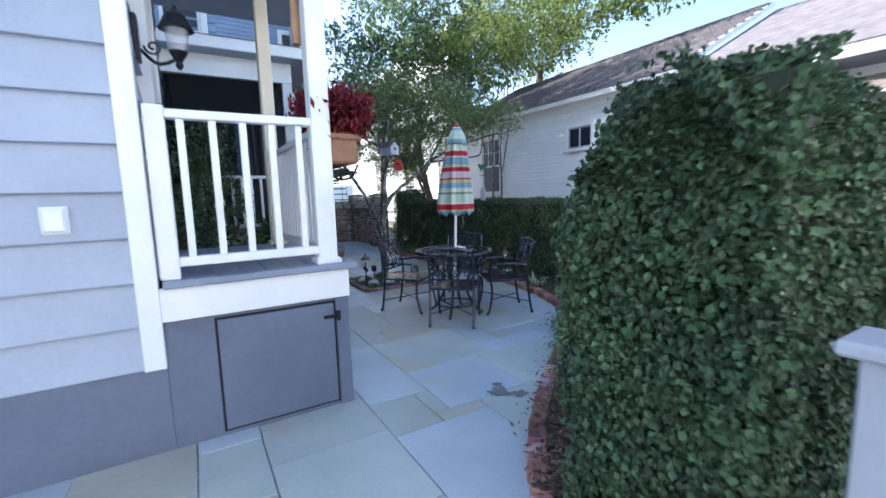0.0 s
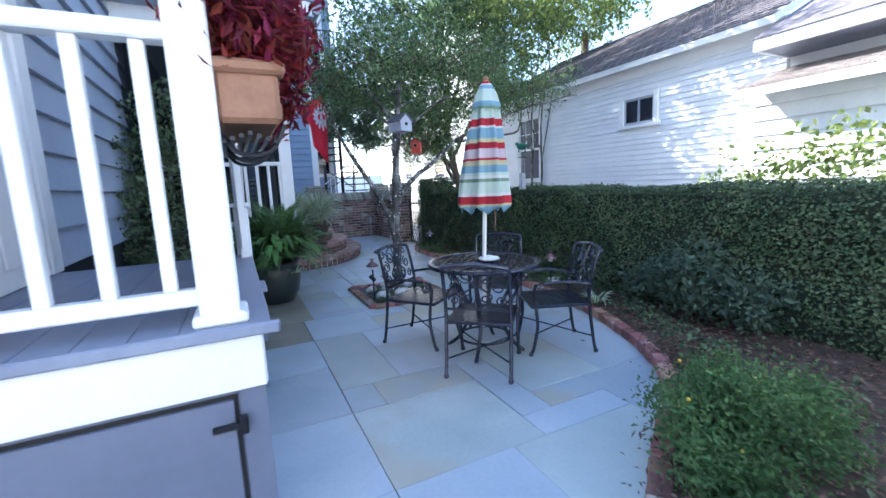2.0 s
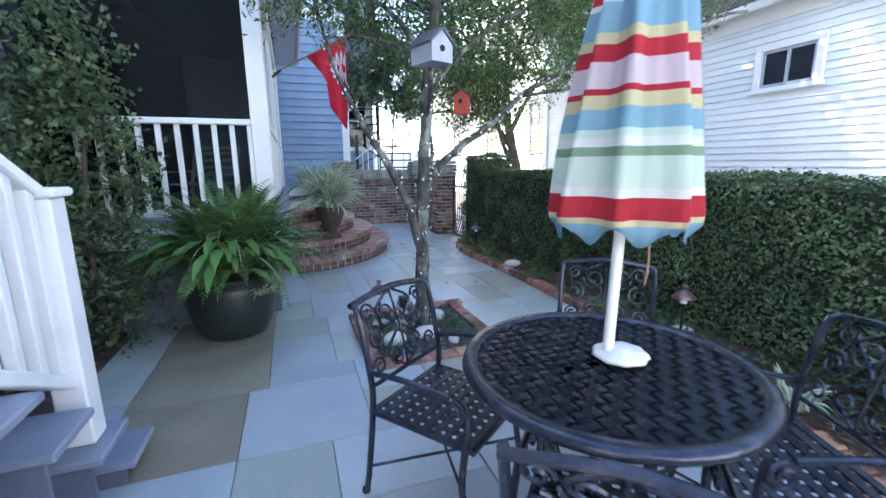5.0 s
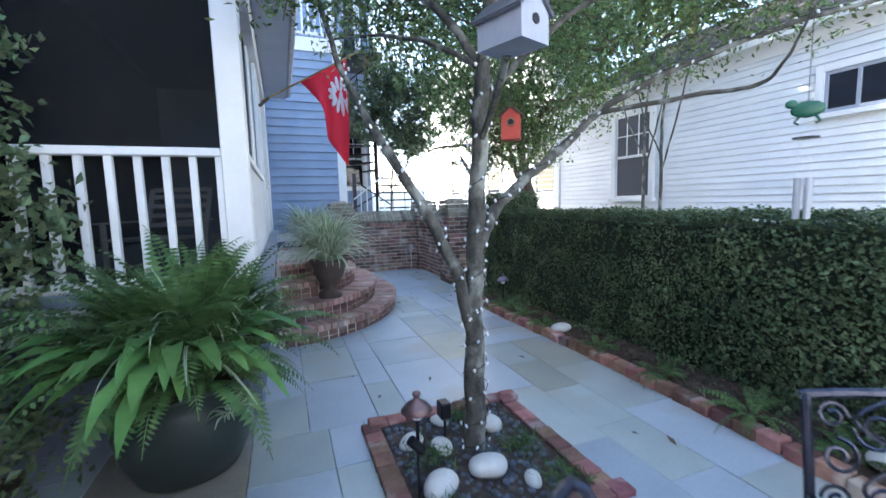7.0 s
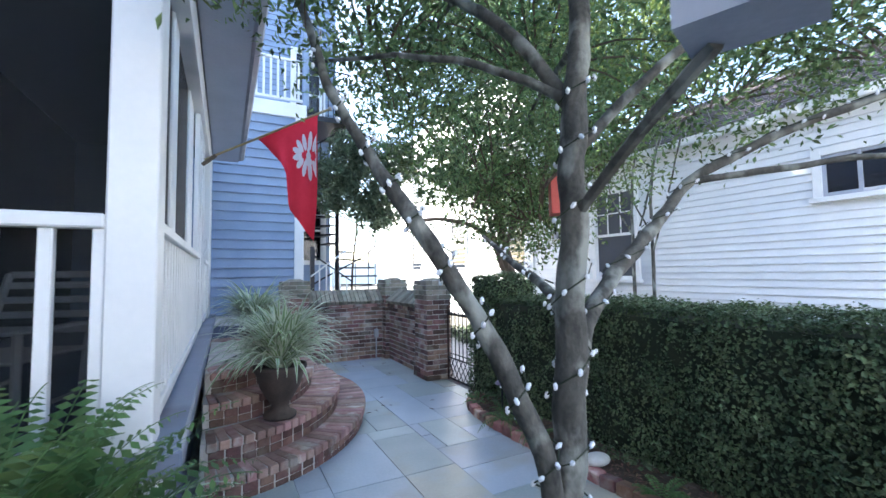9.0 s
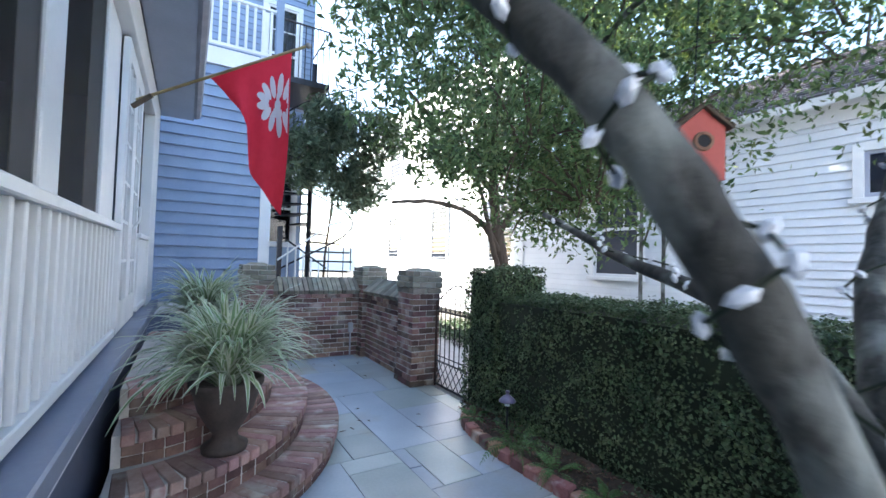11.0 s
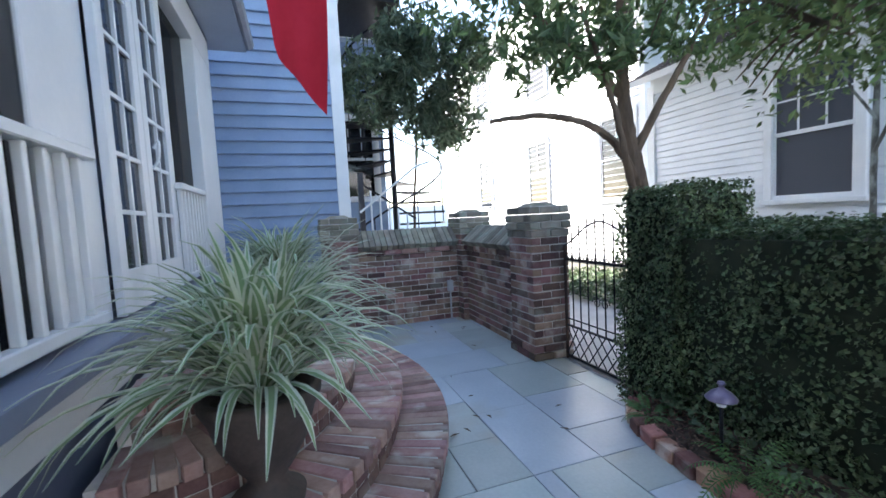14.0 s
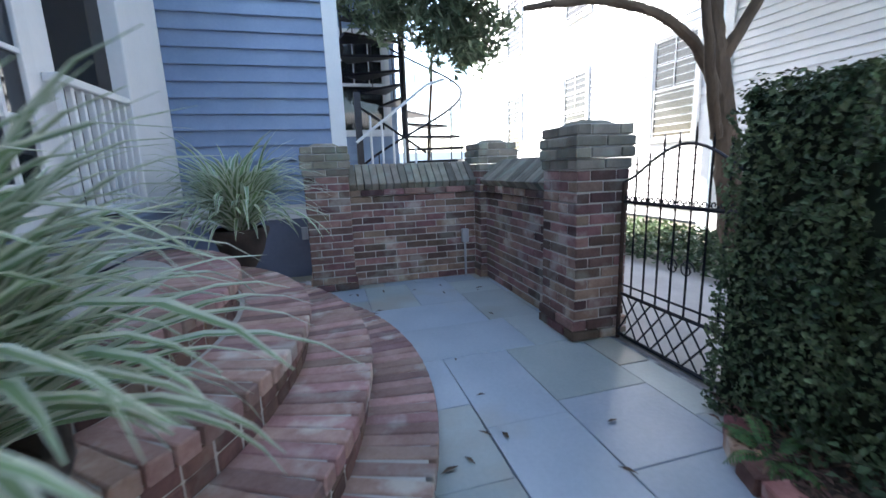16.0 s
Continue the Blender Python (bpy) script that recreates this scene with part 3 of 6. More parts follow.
fd = thing("french_door", "white double french door with divided dark glass panes", "door", kind="structure")
for y0, y1 in ((9.41, 9.925), (9.935, 10.45)):
    leaf = part("door_leaf", box(PX - 0.06, y0, PZ + 0.01, PX - 0.02, y0 + 0.085, 2.93, 0.003, box(PX - 0.06, y1 - 0.085, PZ + 0.01, PX - 0.02, y1, 2.93, 0.003, box(PX - 0.06, y0 + 0.08, PZ + 0.01, PX - 0.02, y1 - 0.08, PZ + 0.22, 0.003, box(PX - 0.06, y0 + 0.08, 2.80, PX - 0.02, y1 - 0.08, 2.93, 0.003)))), WHITE, fd)
    ym = (y0 + y1) / 2
    bm = box(PX - 0.05, ym - 0.011, PZ + 0.2, PX - 0.025, ym + 0.011, 2.83)
    for k in range(1, 6):
        z = PZ + 0.22 + k * (2.80 - PZ - 0.22) / 6
        box(PX - 0.052, y0 + 0.08, z - 0.011, PX - 0.027, y1 - 0.08, z + 0.011, 0, bm)
    part("muntins", bm, WHITE, leaf)
    part("pane", box(PX - 0.046, y0 + 0.08, PZ + 0.2, PX - 0.041, y1 - 0.08, 2.83), GLASS, leaf, "dark reflecting glass")
part("handle", tube(smooth_path([(PX + 0.0, 9.99, 1.78), (PX + 0.03, 9.98, 1.82), (PX + 0.03, 9.96, 1.72), (PX, 9.95, 1.66)]), 0.008, 6), WHITE, fd, "white lever handle")

# house upper storey above the porch
w = wall("wall_upper", box(-0.4, 6.9, 3.05, -0.16, 13, 8.0), BLUE, "blue clapboard upper storey wall")
w = wall("wall_upper_end", box(-3, 7.6, 3.3, 0.55, 7.8, 8.0), BLUE, "blue clapboard upper wall with a white window")
siding(w, "upper_board", "y", 7.6, -3, 0.55, 3.3, 8.0, 0.13, BLUE, -0.022)


def sash_window(name, label, face, at, u0, u1, z0, z1, out, rows=2, cols=2, casing=0.09, pane_mat=None):
    """A window in a wall plane: casing, sill, sashes with bars and panes. out: +1 or -1, the side it faces."""
    win = thing(name, label, "window", kind="structure")

    def slab(a0, a1, b0, b1, d0, d1, bm=None, bevel=0.003):
        d0, d1 = sorted((at + out * d0, at + out * d1))
        return box(d0, a0, b0, d1, a1, b1, bevel, bm) if face == "x" else box(a0, d0, b0, a1, d1, b1, bevel, bm)
    part("window_frame", slab(u0 - casing, u0, z0, z1 + casing, 0.0, 0.055, slab(u1, u1 + casing, z0, z1 + casing, 0.0, 0.055, slab(u0, u1, z1, z1 + casing, 0.0, 0.054))), WHITE, win)
    part("window_sill", slab(u0 - casing - 0.03, u1 + casing + 0.03, z0 - 0.06, z0, 0.0, 0.09), WHITE, win)
    bars = slab(u0, u1, z0, z0 + 0.05, 0.01, 0.03)
    slab(u0, u1, z1 - 0.04, z1, 0.01, 0.03, bars)
    slab(u0, u0 + 0.04, z0, z1, 0.01, 0.029, bars)
    slab(u1 - 0.04, u1, z0, z1, 0.01, 0.029, bars)
    zm = (z0 + z1) / 2
    if rows:
        slab(u0, u1, zm - 0.025, zm + 0.025, 0.01, 0.034, bars)
        for c in range(1, cols):
            u = u0 + (u1 - u0) * c / cols
            slab(u - 0.009, u + 0.009, zm, z1, 0.012, 0.026, bars, 0)
        for r in range(1, rows):
            z = zm + (z1 - zm) * r / rows
            slab(u0, u1, z - 0.009, z + 0.009, 0.012, 0.025, bars, 0)
    else:
        um = (u0 + u1) / 2
        slab(um - 0.02, um + 0.02, z0, z1, 0.01, 0.034, bars)
    part("sash", bars, WHITE if rows else GRAY_WOOD, win)
    part("pane", slab(u0, u1, z0, z1, 0.002, 0.008, None, 0), pane_mat or GLASS, win, "dark reflecting glass")
    return win


sash_window("window_1", "white framed upper window in blue siding", "y", 7.58, -0.15, 0.35, 3.75, 5.0, -1)

# blue house across the end
BY = 13.0
w = wall("wall_blue", box(-1.5, BY + 0.03, 0, 2.76, BY + 0.25, 4.35), BLUE, "blue lapped clapboard house wall above a slate skirt")
siding(w, "blue_board", "y", BY + 0.03, -1.5, 2.70, 0.78, 4.32, 0.158, BLUE, -0.034)
part("water_table", box(-1.5, BY - 0.01, 0.62, 2.78, BY + 0.03, 0.78, 0.004), WHITE, w, "white water table board")
part("foundation_skirt", box(-1.5, BY + 0.005, -0.05, 2.76, BY + 0.03, 0.62), SKIRT, w, "slate gray foundation")
part("corner_board", box(2.70, BY - 0.02, 0.78, 2.86, BY + 0.27, 4.35, 0.004), WHITE, w, "white corner board")
part("band_board", box(-1.5, BY - 0.03, 4.32, 2.9, BY + 0.27, 4.58, 0.006), WHITE, w, "white band board")
w = wall("wall_blue_side", box(2.5, BY + 0.27, 0, 2.74, 20, 4.35), BLUE, "blue clapboard side wall round the corner")
w = wall("wall_blue_back", box(2.74, 15.6, 0, 3.9, 15.8, 7.5), SIDING, "gray-blue recessed wall behind the spiral stair")
siding(w, "back_board", "y", 15.6, 2.74, 3.9, 0.3, 7.5, 0.125, BLUE, -0.02)
sash_window("window_2", "white framed window behind the spiral stair", "y", 15.57, 2.95, 3.7, 1.75, 3.3, -1, 2, 3)
w = wall("wall_blue_top", box(-1.5, 15.0, 4.6, 3.9, 15.2, 8.5), BLUE, "blue clapboard upper storey behind the balcony")
siding(w, "top_board", "y", 15.0, -1.5, 3.9, 4.6, 8.5, 0.125, BLUE, -0.02)
tagged(link("balcony_floor", box(-1.5, BY + 0.27, 4.36, 2.9, 15.0, 4.57), WHITE), "white balcony floor of the blue house", "balcony", kind="structure")
baluster_rail("railing", "white balcony railing with close balusters", (-1.4, BY + 0.08), (2.95, BY + 0.08), 4.66, 5.45, 36, 0, 0.04)
post("balcony_post", "tall blue painted balcony corner post", 2.95, BY + 0.02, 2.84, BY + 0.14, 4.58, 7.5, BLUE, False)
sash_window("window_3", "white framed balcony door with pale panes", "y", 14.97, 2.95, 3.55, 4.65, 6.6, -1, 2, 2)

# white house on the other side
WX = 7.95
w = wall("wall_white", box(WX + 0.03, 4.62, 0, WX + 0.25, 12.85, 3.45), WHITE_SIDING, "white lapped clapboard house wall")
siding(w, "white_board", "x", WX + 0.03, 4.62, 12.80, 0.2, 3.3, 0.1, WHITE_SIDING, -0.02)
part("corner_board", box(WX - 0.02, 12.74, 0, WX + 0.26, 12.88, 3.3, 0.004), WHITE, w, "white corner board")
part("frieze", box(WX - 0.02, 4.62, 3.16, WX + 0.03, 12.74, 3.42, 0.004), WHITE, w, "white frieze board under the eave")
sash_window("window_4", "tall white sash window with dark glass", "x", WX, 10.0, 10.86, 1.30, 2.90, -1, 2, 3, pane_mat=SCREENED)
sash_window("window_5", "small high slider window with gray frame", "x", WX, 6.70, 7.38, 2.28, 2.78, -1, 0)


def shingle_roof(name, label, u0, u1, x0, z0, x1, z1, mat, cols, rows):
    """A pitched roof along y with rows of separate shingles in one surface."""
    roof = thing(name, label, "roof", kind="structure")
    bm = bmesh.new()
    d = Vector((x1 - x0, 0, z1 - z0))
    nrm = Vector((-(z1 - z0), 0, x1 - x0)).normalized()
    for r in range(rows):
        for c in range(cols):
            off = 0.5 * (r % 2)
            ya, yb = u0 + (u1 - u0) * max(0, (c + off - 0.0) / cols), u0 + (u1 - u0) * min(1, (c + off + 0.96) / cols)
            if yb - ya < 0.02:
                continue
            p, q = Vector((x0, 0, z0)) + d * (r / rows), Vector((x0, 0, z0)) + d * ((r + 1.15) / rows)
            lift = 0.022 + 0.006 * random.random()
            vs = [bm.verts.new((p.x + nrm.x * lift, ya, p.z + nrm.z * lift)), bm.verts.new((p.x + nrm.x * lift, yb, p.z + nrm.z * lift)), bm.verts.new((q.x + nrm.x * 0.006, yb, q.z + nrm.z * 0.006)), bm.verts.new((q.x + nrm.x * 0.006, ya, q.z + nrm.z * 0.006))]
            lo = [bm.verts.new((p.x, ya, p.z)), bm.verts.new((p.x, yb, p.z))]
            bm.faces.new(vs)
            bm.faces.new((lo[0], lo[1], vs[1], vs[0]))
    part("shingles", bm, mat, roof)["kind"] = "stuff"
    bm = bmesh.new()
    vs = [bm.verts.new(c) for c in ((x0, u0, z0), (x0, u1, z0), (x1, u1, z1), (x1, u0, z1), (x0 + 0.02, u0, z0 - 0.1), (x0 + 0.02, u1, z0 - 0.1), (x1, u1, z1 - 0.1), (x1, u0, z1 - 0.1))]
    for f in ((3, 2, 1, 0), (4, 5, 6, 7), (0, 1, 5, 4), (1, 2, 6, 5), (2, 3, 7, 6), (3, 0, 4, 7)):
        bm.faces.new([vs[i] for i in f])
    part("roof_deck", bm, WHITE, roof, "white eave edge")
    return roof


shingle_roof("roof_white_house", "gray asphalt shingle roof over the white house", 4.66, 13.0, WX - 0.32, 3.40, WX + 3.4, 5.3, ROOF, 40, 22)
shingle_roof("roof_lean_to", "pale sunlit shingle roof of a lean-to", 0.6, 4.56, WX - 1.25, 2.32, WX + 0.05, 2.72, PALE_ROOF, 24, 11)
w = wall("wall_lean_to", box(WX - 0.75, 0.8, 0, WX - 0.6, 4.6, 2.36), WHITE_SIDING, "white clapboard wall of the lean-to")
siding(w, "lean_board", "x", WX - 0.75, 0.8, 4.6, 0.2, 2.34, 0.2, WHITE_SIDING, -0.024)
w = wall("wall_lean_to_end", box(WX - 0.6, 4.45, 0, WX + 0.03, 4.6, 2.4), WHITE_SIDING, "white end wall of the lean-to")
wall("wall_upper_lean_to", box(WX + 0.05, 0.6, 0, WX + 0.2, 4.6, 3.0), WHITE_SIDING, "white wall above the lean-to roof")
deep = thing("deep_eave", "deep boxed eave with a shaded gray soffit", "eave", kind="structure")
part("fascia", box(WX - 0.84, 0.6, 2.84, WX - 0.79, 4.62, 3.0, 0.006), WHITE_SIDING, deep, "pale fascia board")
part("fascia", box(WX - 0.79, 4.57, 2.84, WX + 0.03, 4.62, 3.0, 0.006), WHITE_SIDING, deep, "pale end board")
# Deck gray on the soffit puts the eave's shade into its colour.
part("soffit", box(WX - 0.79, 0.6, 2.86, WX + 0.05, 4.57, 2.88), DECK, deep, "soffit coloured gray to stand for its shade")
bm = bmesh.new()
vs = [bm.verts.new(c) for c in ((WX - 0.86, 0.6, 3.0), (WX - 0.86, 4.64, 3.0), (WX + 3.4, 4.64, 5.1), (WX + 3.4, 0.6, 5.1), (WX + 3.4, 4.64, 3.0), (WX + 3.4, 0.6, 3.0))]
for f in ((3, 2, 1, 0), (0, 1, 4, 5), (1, 2, 4), (0, 5, 3), (2, 3, 5, 4)):
    bm.faces.new([vs[i] for i in f])
part("roof_cover", bm, ROOF, deep, "gray shingle roof")
# farther white house beyond the tree
FX = 8.9
w = wall("wall_far_house", box(FX + 0.03, 13.2, 0, FX + 0.3, 26, 7.5), WHITE_SIDING, "farther two-storey white clapboard house wall")
siding(w, "far_board", "x", FX + 0.03, 13.2, 26, 0.2, 7.4, 0.14, WHITE_SIDING, -0.026)
for y0 in (14.2, 17.4, 21.0):
    sash_window("window_far", "tall white sash window of the farther house", "x", FX, y0, y0 + 1.0, 1.5, 3.3, -1, 2, 2)
    sash_window("window_far", "tall white upper sash window of the farther house", "x", FX, y0, y0 + 1.0, 4.6, 6.3, -1, 2, 2)
w = wall("wall_far_end", box(WX + 0.26, 13.2, 0, FX + 0.03, 13.35, 7.5), WHITE_SIDING, "white clapboard end wall")
w = wall("wall_street", box(-30, 60, 0, 50, 61, 3.0), FAR_WHITE, "low pale wall across the street")
# Unseen roof added over the blue house to keep sun off the patio.
bm = bmesh.new()
vs = [bm.verts.new(c) for c in ((-3, 14.9, 8.4), (4.1, 14.9, 8.4), (4.1, 22, 8.4), (-3, 22, 8.4), (-3, 18.5, 12.2), (3.0, 18.5, 12.2))]
for f in ((0, 1, 5, 4), (1, 2, 5), (2, 3, 4, 5), (3, 0, 4), (3, 2, 1, 0)):
    bm.faces.new([vs[i] for i in f])
tagged(link("roof_blue_house", bm, ROOF), "unseen gray hipped roof added over the blue house for shade", "roof", kind="structure")
# Two unseen walls, added to close the space behind the camera.
w = wall("wall_behind", box(-6, -3.7, 0, 9.0, -3.5, 4.5), WHITE_SIDING, "unseen plain wall added to close the passage behind")
w = wall("wall_behind_side", box(9.0, -3.7, 0, 9.2, 3.2, 3.5), WHITE_SIDING, "unseen plain wall added to close the yard")


# ---- hedges and beds ----
def hedge(name, label, x0, y0, x1, y1, z1, density, length, width, seed, mat=HEDGE, round_top=0.12):
    """A clipped hedge: a lumpy dark core under a coat of small leaves."""
    h = thing(name, label, "hedge")
    bm = bmesh.new()
    nx, ny, nz = max(2, int((x1 - x0) / 0.25)), max(2, int((y1 - y0) / 0.25)), max(2, int(z1 / 0.25))
    bmesh.ops.create_cube(bm, size=1)
    bmesh.ops.subdivide_edges(bm, edges=bm.edges[:], cuts=5, use_grid_fill=True)
    for v in bm.verts:
        p = Vector((x0 + (v.co.x + 0.5) * (x1 - x0), y0 + (v.co.y + 0.5) * (y1 - y0), (v.co.z + 0.5) * (z1 - 0.05)))
        c = Vector(((x0 + x1) / 2, (y0 + y1) / 2, p.z))
        p += (c - p).normalized() * (0.05 + (0.12 if p.z > z1 - 0.25 and round_top > 0.3 else 0)) + 0.03 * noise.noise_vector(p * 2.5)
        p.z = max(0, p.z)
        v.co = p
    # Solid lump; its near-black colour paints the shade between the leaves.
    part("core", bm, HEDGE_CORE, h, "solid core coloured dark for the shade between leaves")
    rng = np.random.default_rng(seed)
    P, N = [], []
    faces = [((x0, y0, 0), (0, y1 - y0, 0), (0, 0, z1), (-1, 0, 0)), ((x1, y0, 0), (0, y1 - y0, 0), (0, 0, z1), (1, 0, 0)), ((x0, y0, 0), (x1 - x0, 0, 0), (0, 0, z1), (0, -1, 0)), ((x0, y1, 0), (x1 - x0, 0, 0), (0, 0, z1), (0, 1, 0)), ((x0, y0, z1), (x1 - x0, 0, 0), (0, y1 - y0, 0), (0, 0, 1))]
    for o, u, v, n in faces:
        o, u, v, n = map(np.array, (o, u, v, n))
        k = int(np.linalg.norm(u) * np.linalg.norm(v) * density * (0.12 if n[0] > 0 or n[1] > 0 else 1))
        q = o + rng.random((k, 1)) * u + rng.random((k, 1)) * v
        P.append(q)
        N.append(np.repeat(n[None].astype(float), k, 0))
    P, N = np.concatenate(P), np.concatenate(N)
    lump = np.array([noise.noise(Vector(p) * 3.1) * 0.05 + noise.noise(Vector(p) * 9.0) * 0.02 for p in P])
    top = np.clip((P[:, 2] - (z1 - round_top)) / round_top, 0, 1)
    c = np.array([(x0 + x1) / 2, (y0 + y1) / 2])
    d = c - P[:, :2]
    side = N[:, 2] < 0.5
    P[side, :2] += N[side, :2] * -min(0.6 * round_top, 0.24) * (top[side] ** 2)[:, None]
    if round_top > 0.3:
        edge = np.minimum.reduce([P[:, 0] - x0, x1 - P[:, 0], P[:, 1] - y0, y1 - P[:, 1]])
        P[~side, 2] -= 0.30 * (np.clip(1 - edge[~side] / 0.26, 0, 1) ** 2)
    P += N * (lump + rng.normal(size=len(P)) * 0.018)[:, None]
    N[:, 2] += 0.35
    leaves("leaves", P, length, width, mat, h, N, 0.7, 0.55, seed)
    return h


hedge("hedge", "long clipped dark green ivy hedge", 4.28, 1.6, 5.1, 9.04, 1.15, 4600, 0.029, 0.022, 3)
hedge("hedge", "taller clipped hedge block at the gate", 4.21, 8.98, 4.87, 9.43, 1.40, 5200, 0.028, 0.021, 4)
hedge("hedge", "tall ivy-covered hedge pillar beside the path", 0.93, 0.40, 2.25, 0.93, 1.60, 15000, 0.023, 0.019, 5, FIG, round_top=0.5)

# planting bed with soil, edged in brick
EDGE = [(0.80, 0.6), (0.90, 0.95), (1.14, 1.30), (1.50, 1.68), (2.15, 2.20), (2.94, 2.72), (3.32, 3.2), (3.66, 4.05), (3.82, 5.2), (3.86, 6.3), (3.85, 7.5), (3.82, 8.45), (3.92, 9.0), (4.10, 9.22)]
line = smooth_path([(x, y, 0) for x, y in EDGE], 8)
bm = bmesh.new()
rows = []
for p in line:
    rows.append([bm.verts.new((p.x + 0.03, p.y, 0.0)), bm.verts.new((p.x + 0.05, p.y, 0.055)), bm.verts.new((max(p.x + 0.25, 3.0), p.y - 0.03, 0.075)), bm.verts.new((5.4, p.y - 0.05, 0.08))])
for a, b in zip(rows, rows[1:]):
    for k in range(3):
        bm.faces.new((a[k], a[k + 1], b[k + 1], b[k]))
bed = tagged(link("planting_bed", bm, SOIL), "dark mulched planting bed along the hedge", "bed", kind="structure")
rng = np.random.default_rng(9)
pts = []
for _ in range(5200):
    p = line[rng.integers(8, len(line))]
    pts.append((p.x + 0.06 + abs(rng.normal()) * 0.28, p.y + rng.normal() * 0.1, 0.082))
for _ in range(4200):
    x, y = rng.uniform(2.0, 4.3), rng.uniform(1.4, 3.4)
    if x > np.interp(y, [e[1] for e in EDGE], [e[0] for e in EDGE]) + 0.16:
        pts.append((x, y, 0.088))
chips = leaves("mulch_chips", pts, 0.04, 0.014, material("mulch_chip", (0.07, 0.038, 0.027), (0.20, 0.12, 0.085), 0.9, 8, 60, 0.2, vary=0.5), None, np.tile((0, 0, 1.0), (len(pts), 1)), 0, 0.35, 10)
tagged(chips, "scattered brown mulch chips on the bed", "mulch", kind="stuff")

pts = []
for _ in range(3400):
    p = line[rng.integers(18, len(line))]
    x = p.x + 0.22 + abs(rng.normal()) * (0.16 if p.y > 3.2 else 0.5)
    lump = noise.noise(Vector((x * 3, p.y * 3, 0)))
    if lump > -0.05:
        pts.append((x, p.y + rng.normal() * 0.1, 0.09 + 0.12 * rng.random() * (0.4 + lump)))
ivy = leaves("ground_ivy", pts, 0.04, 0.03, HEDGE, None, np.tile((0, 0, 1.0), (len(pts), 1)), 0.2, 0.6, 14)
tagged(ivy, "patchy dark ivy creeping over the mulch bed", "ground cover", kind="stuff")
edging = thing("brick_edging", "low curved border of old red bricks along the paving", "edging", kind="structure")


def brick_mesh(name, l, w, h, mat=BRICK, bevel=0.005):
    bm = box(-l / 2, -w / 2, 0, l / 2, w / 2, h, bevel)
    for v in bm.verts:
        v.co += 0.002 * noise.noise_vector(v.co * 31)
    me = bpy.data.meshes.new(name)
    bm.to_mesh(me)
    bm.free()
    me.materials.append(mat)
    return me


EDGE_BRICK = brick_mesh("edge_brick", 0.124, 0.095, 0.08, EDGE_RED, 0.007)
walked, last = 0.0, line[0]
gap = 0.134
need = gap / 2
for p, q in zip(line, line[1:]):
    seg = (q - p).length
    while need <= seg:
        c = p + (q - p) * (need / seg)
        ob = new("brick", EDGE_BRICK)
        ob.parent = edging
        d = q - p
        ob.matrix_basis = pose(c.x + 0.045, c.y, -0.02 + random.uniform(0, 0.02), random.uniform(-5, 5), random.uniform(-4, 4), math.degrees(math.atan2(d.y, d.x)) + random.uniform(-5, 5))
        need += gap
    need -= seg

# ---- brick walls and piers ----
COURSE, BL, BW = 0.0675, 0.205, 0.1
B_FULL = brick_mesh("brick_stretcher", 0.197, 0.095, 0.058)
B_HEAD = brick_mesh("brick_header", 0.095, 0.095, 0.058)
M_FULL = brick_mesh("brick_mossy", 0.197, 0.095, 0.058, MOSSY)
M_HEAD = brick_mesh("brick_mossy_header", 0.095, 0.095, 0.058, MOSSY)


def lay(parent, me, x, y, z, rz=0, rx=0, ry=0, stretch=1.0):
    ob = new("brick", me)
    ob.parent = parent
    ob.matrix_basis = pose(x, y, z + random.uniform(-0.002, 0.002), rx, ry, rz + random.uniform(-0.7, 0.7)) @ Matrix.Diagonal((stretch, 1, 1, 1))


def course(parent, a, b, z, shift, mossy=False):
    """Bricks of one course along the face from a to b (plan points); they stand half a brick deep to the left of the way."""
    a, b = Vector(a), Vector(b)
    d = b - a
    ang = math.degrees(math.atan2(d.y, d.x))
    n = Vector((-d.y, d.x)).normalized() * 0.0475
    cells = max(1, round(d.length / (BL / 2)))
    half = d.length / cells
    k = 0
    while k < cells:
        wide = 1 if (k == 0 and shift) or k == cells - 1 else 2
        c = a + d.normalized() * ((k + wide / 2) * half) + n
        me = (M_FULL if wide == 2 else M_HEAD) if mossy else (B_FULL if wide == 2 else B_HEAD)
        lay(parent, me, c.x, c.y, z, ang, stretch=(wide * half - 0.008) / (0.197 if wide == 2 else 0.095))
        k += wide


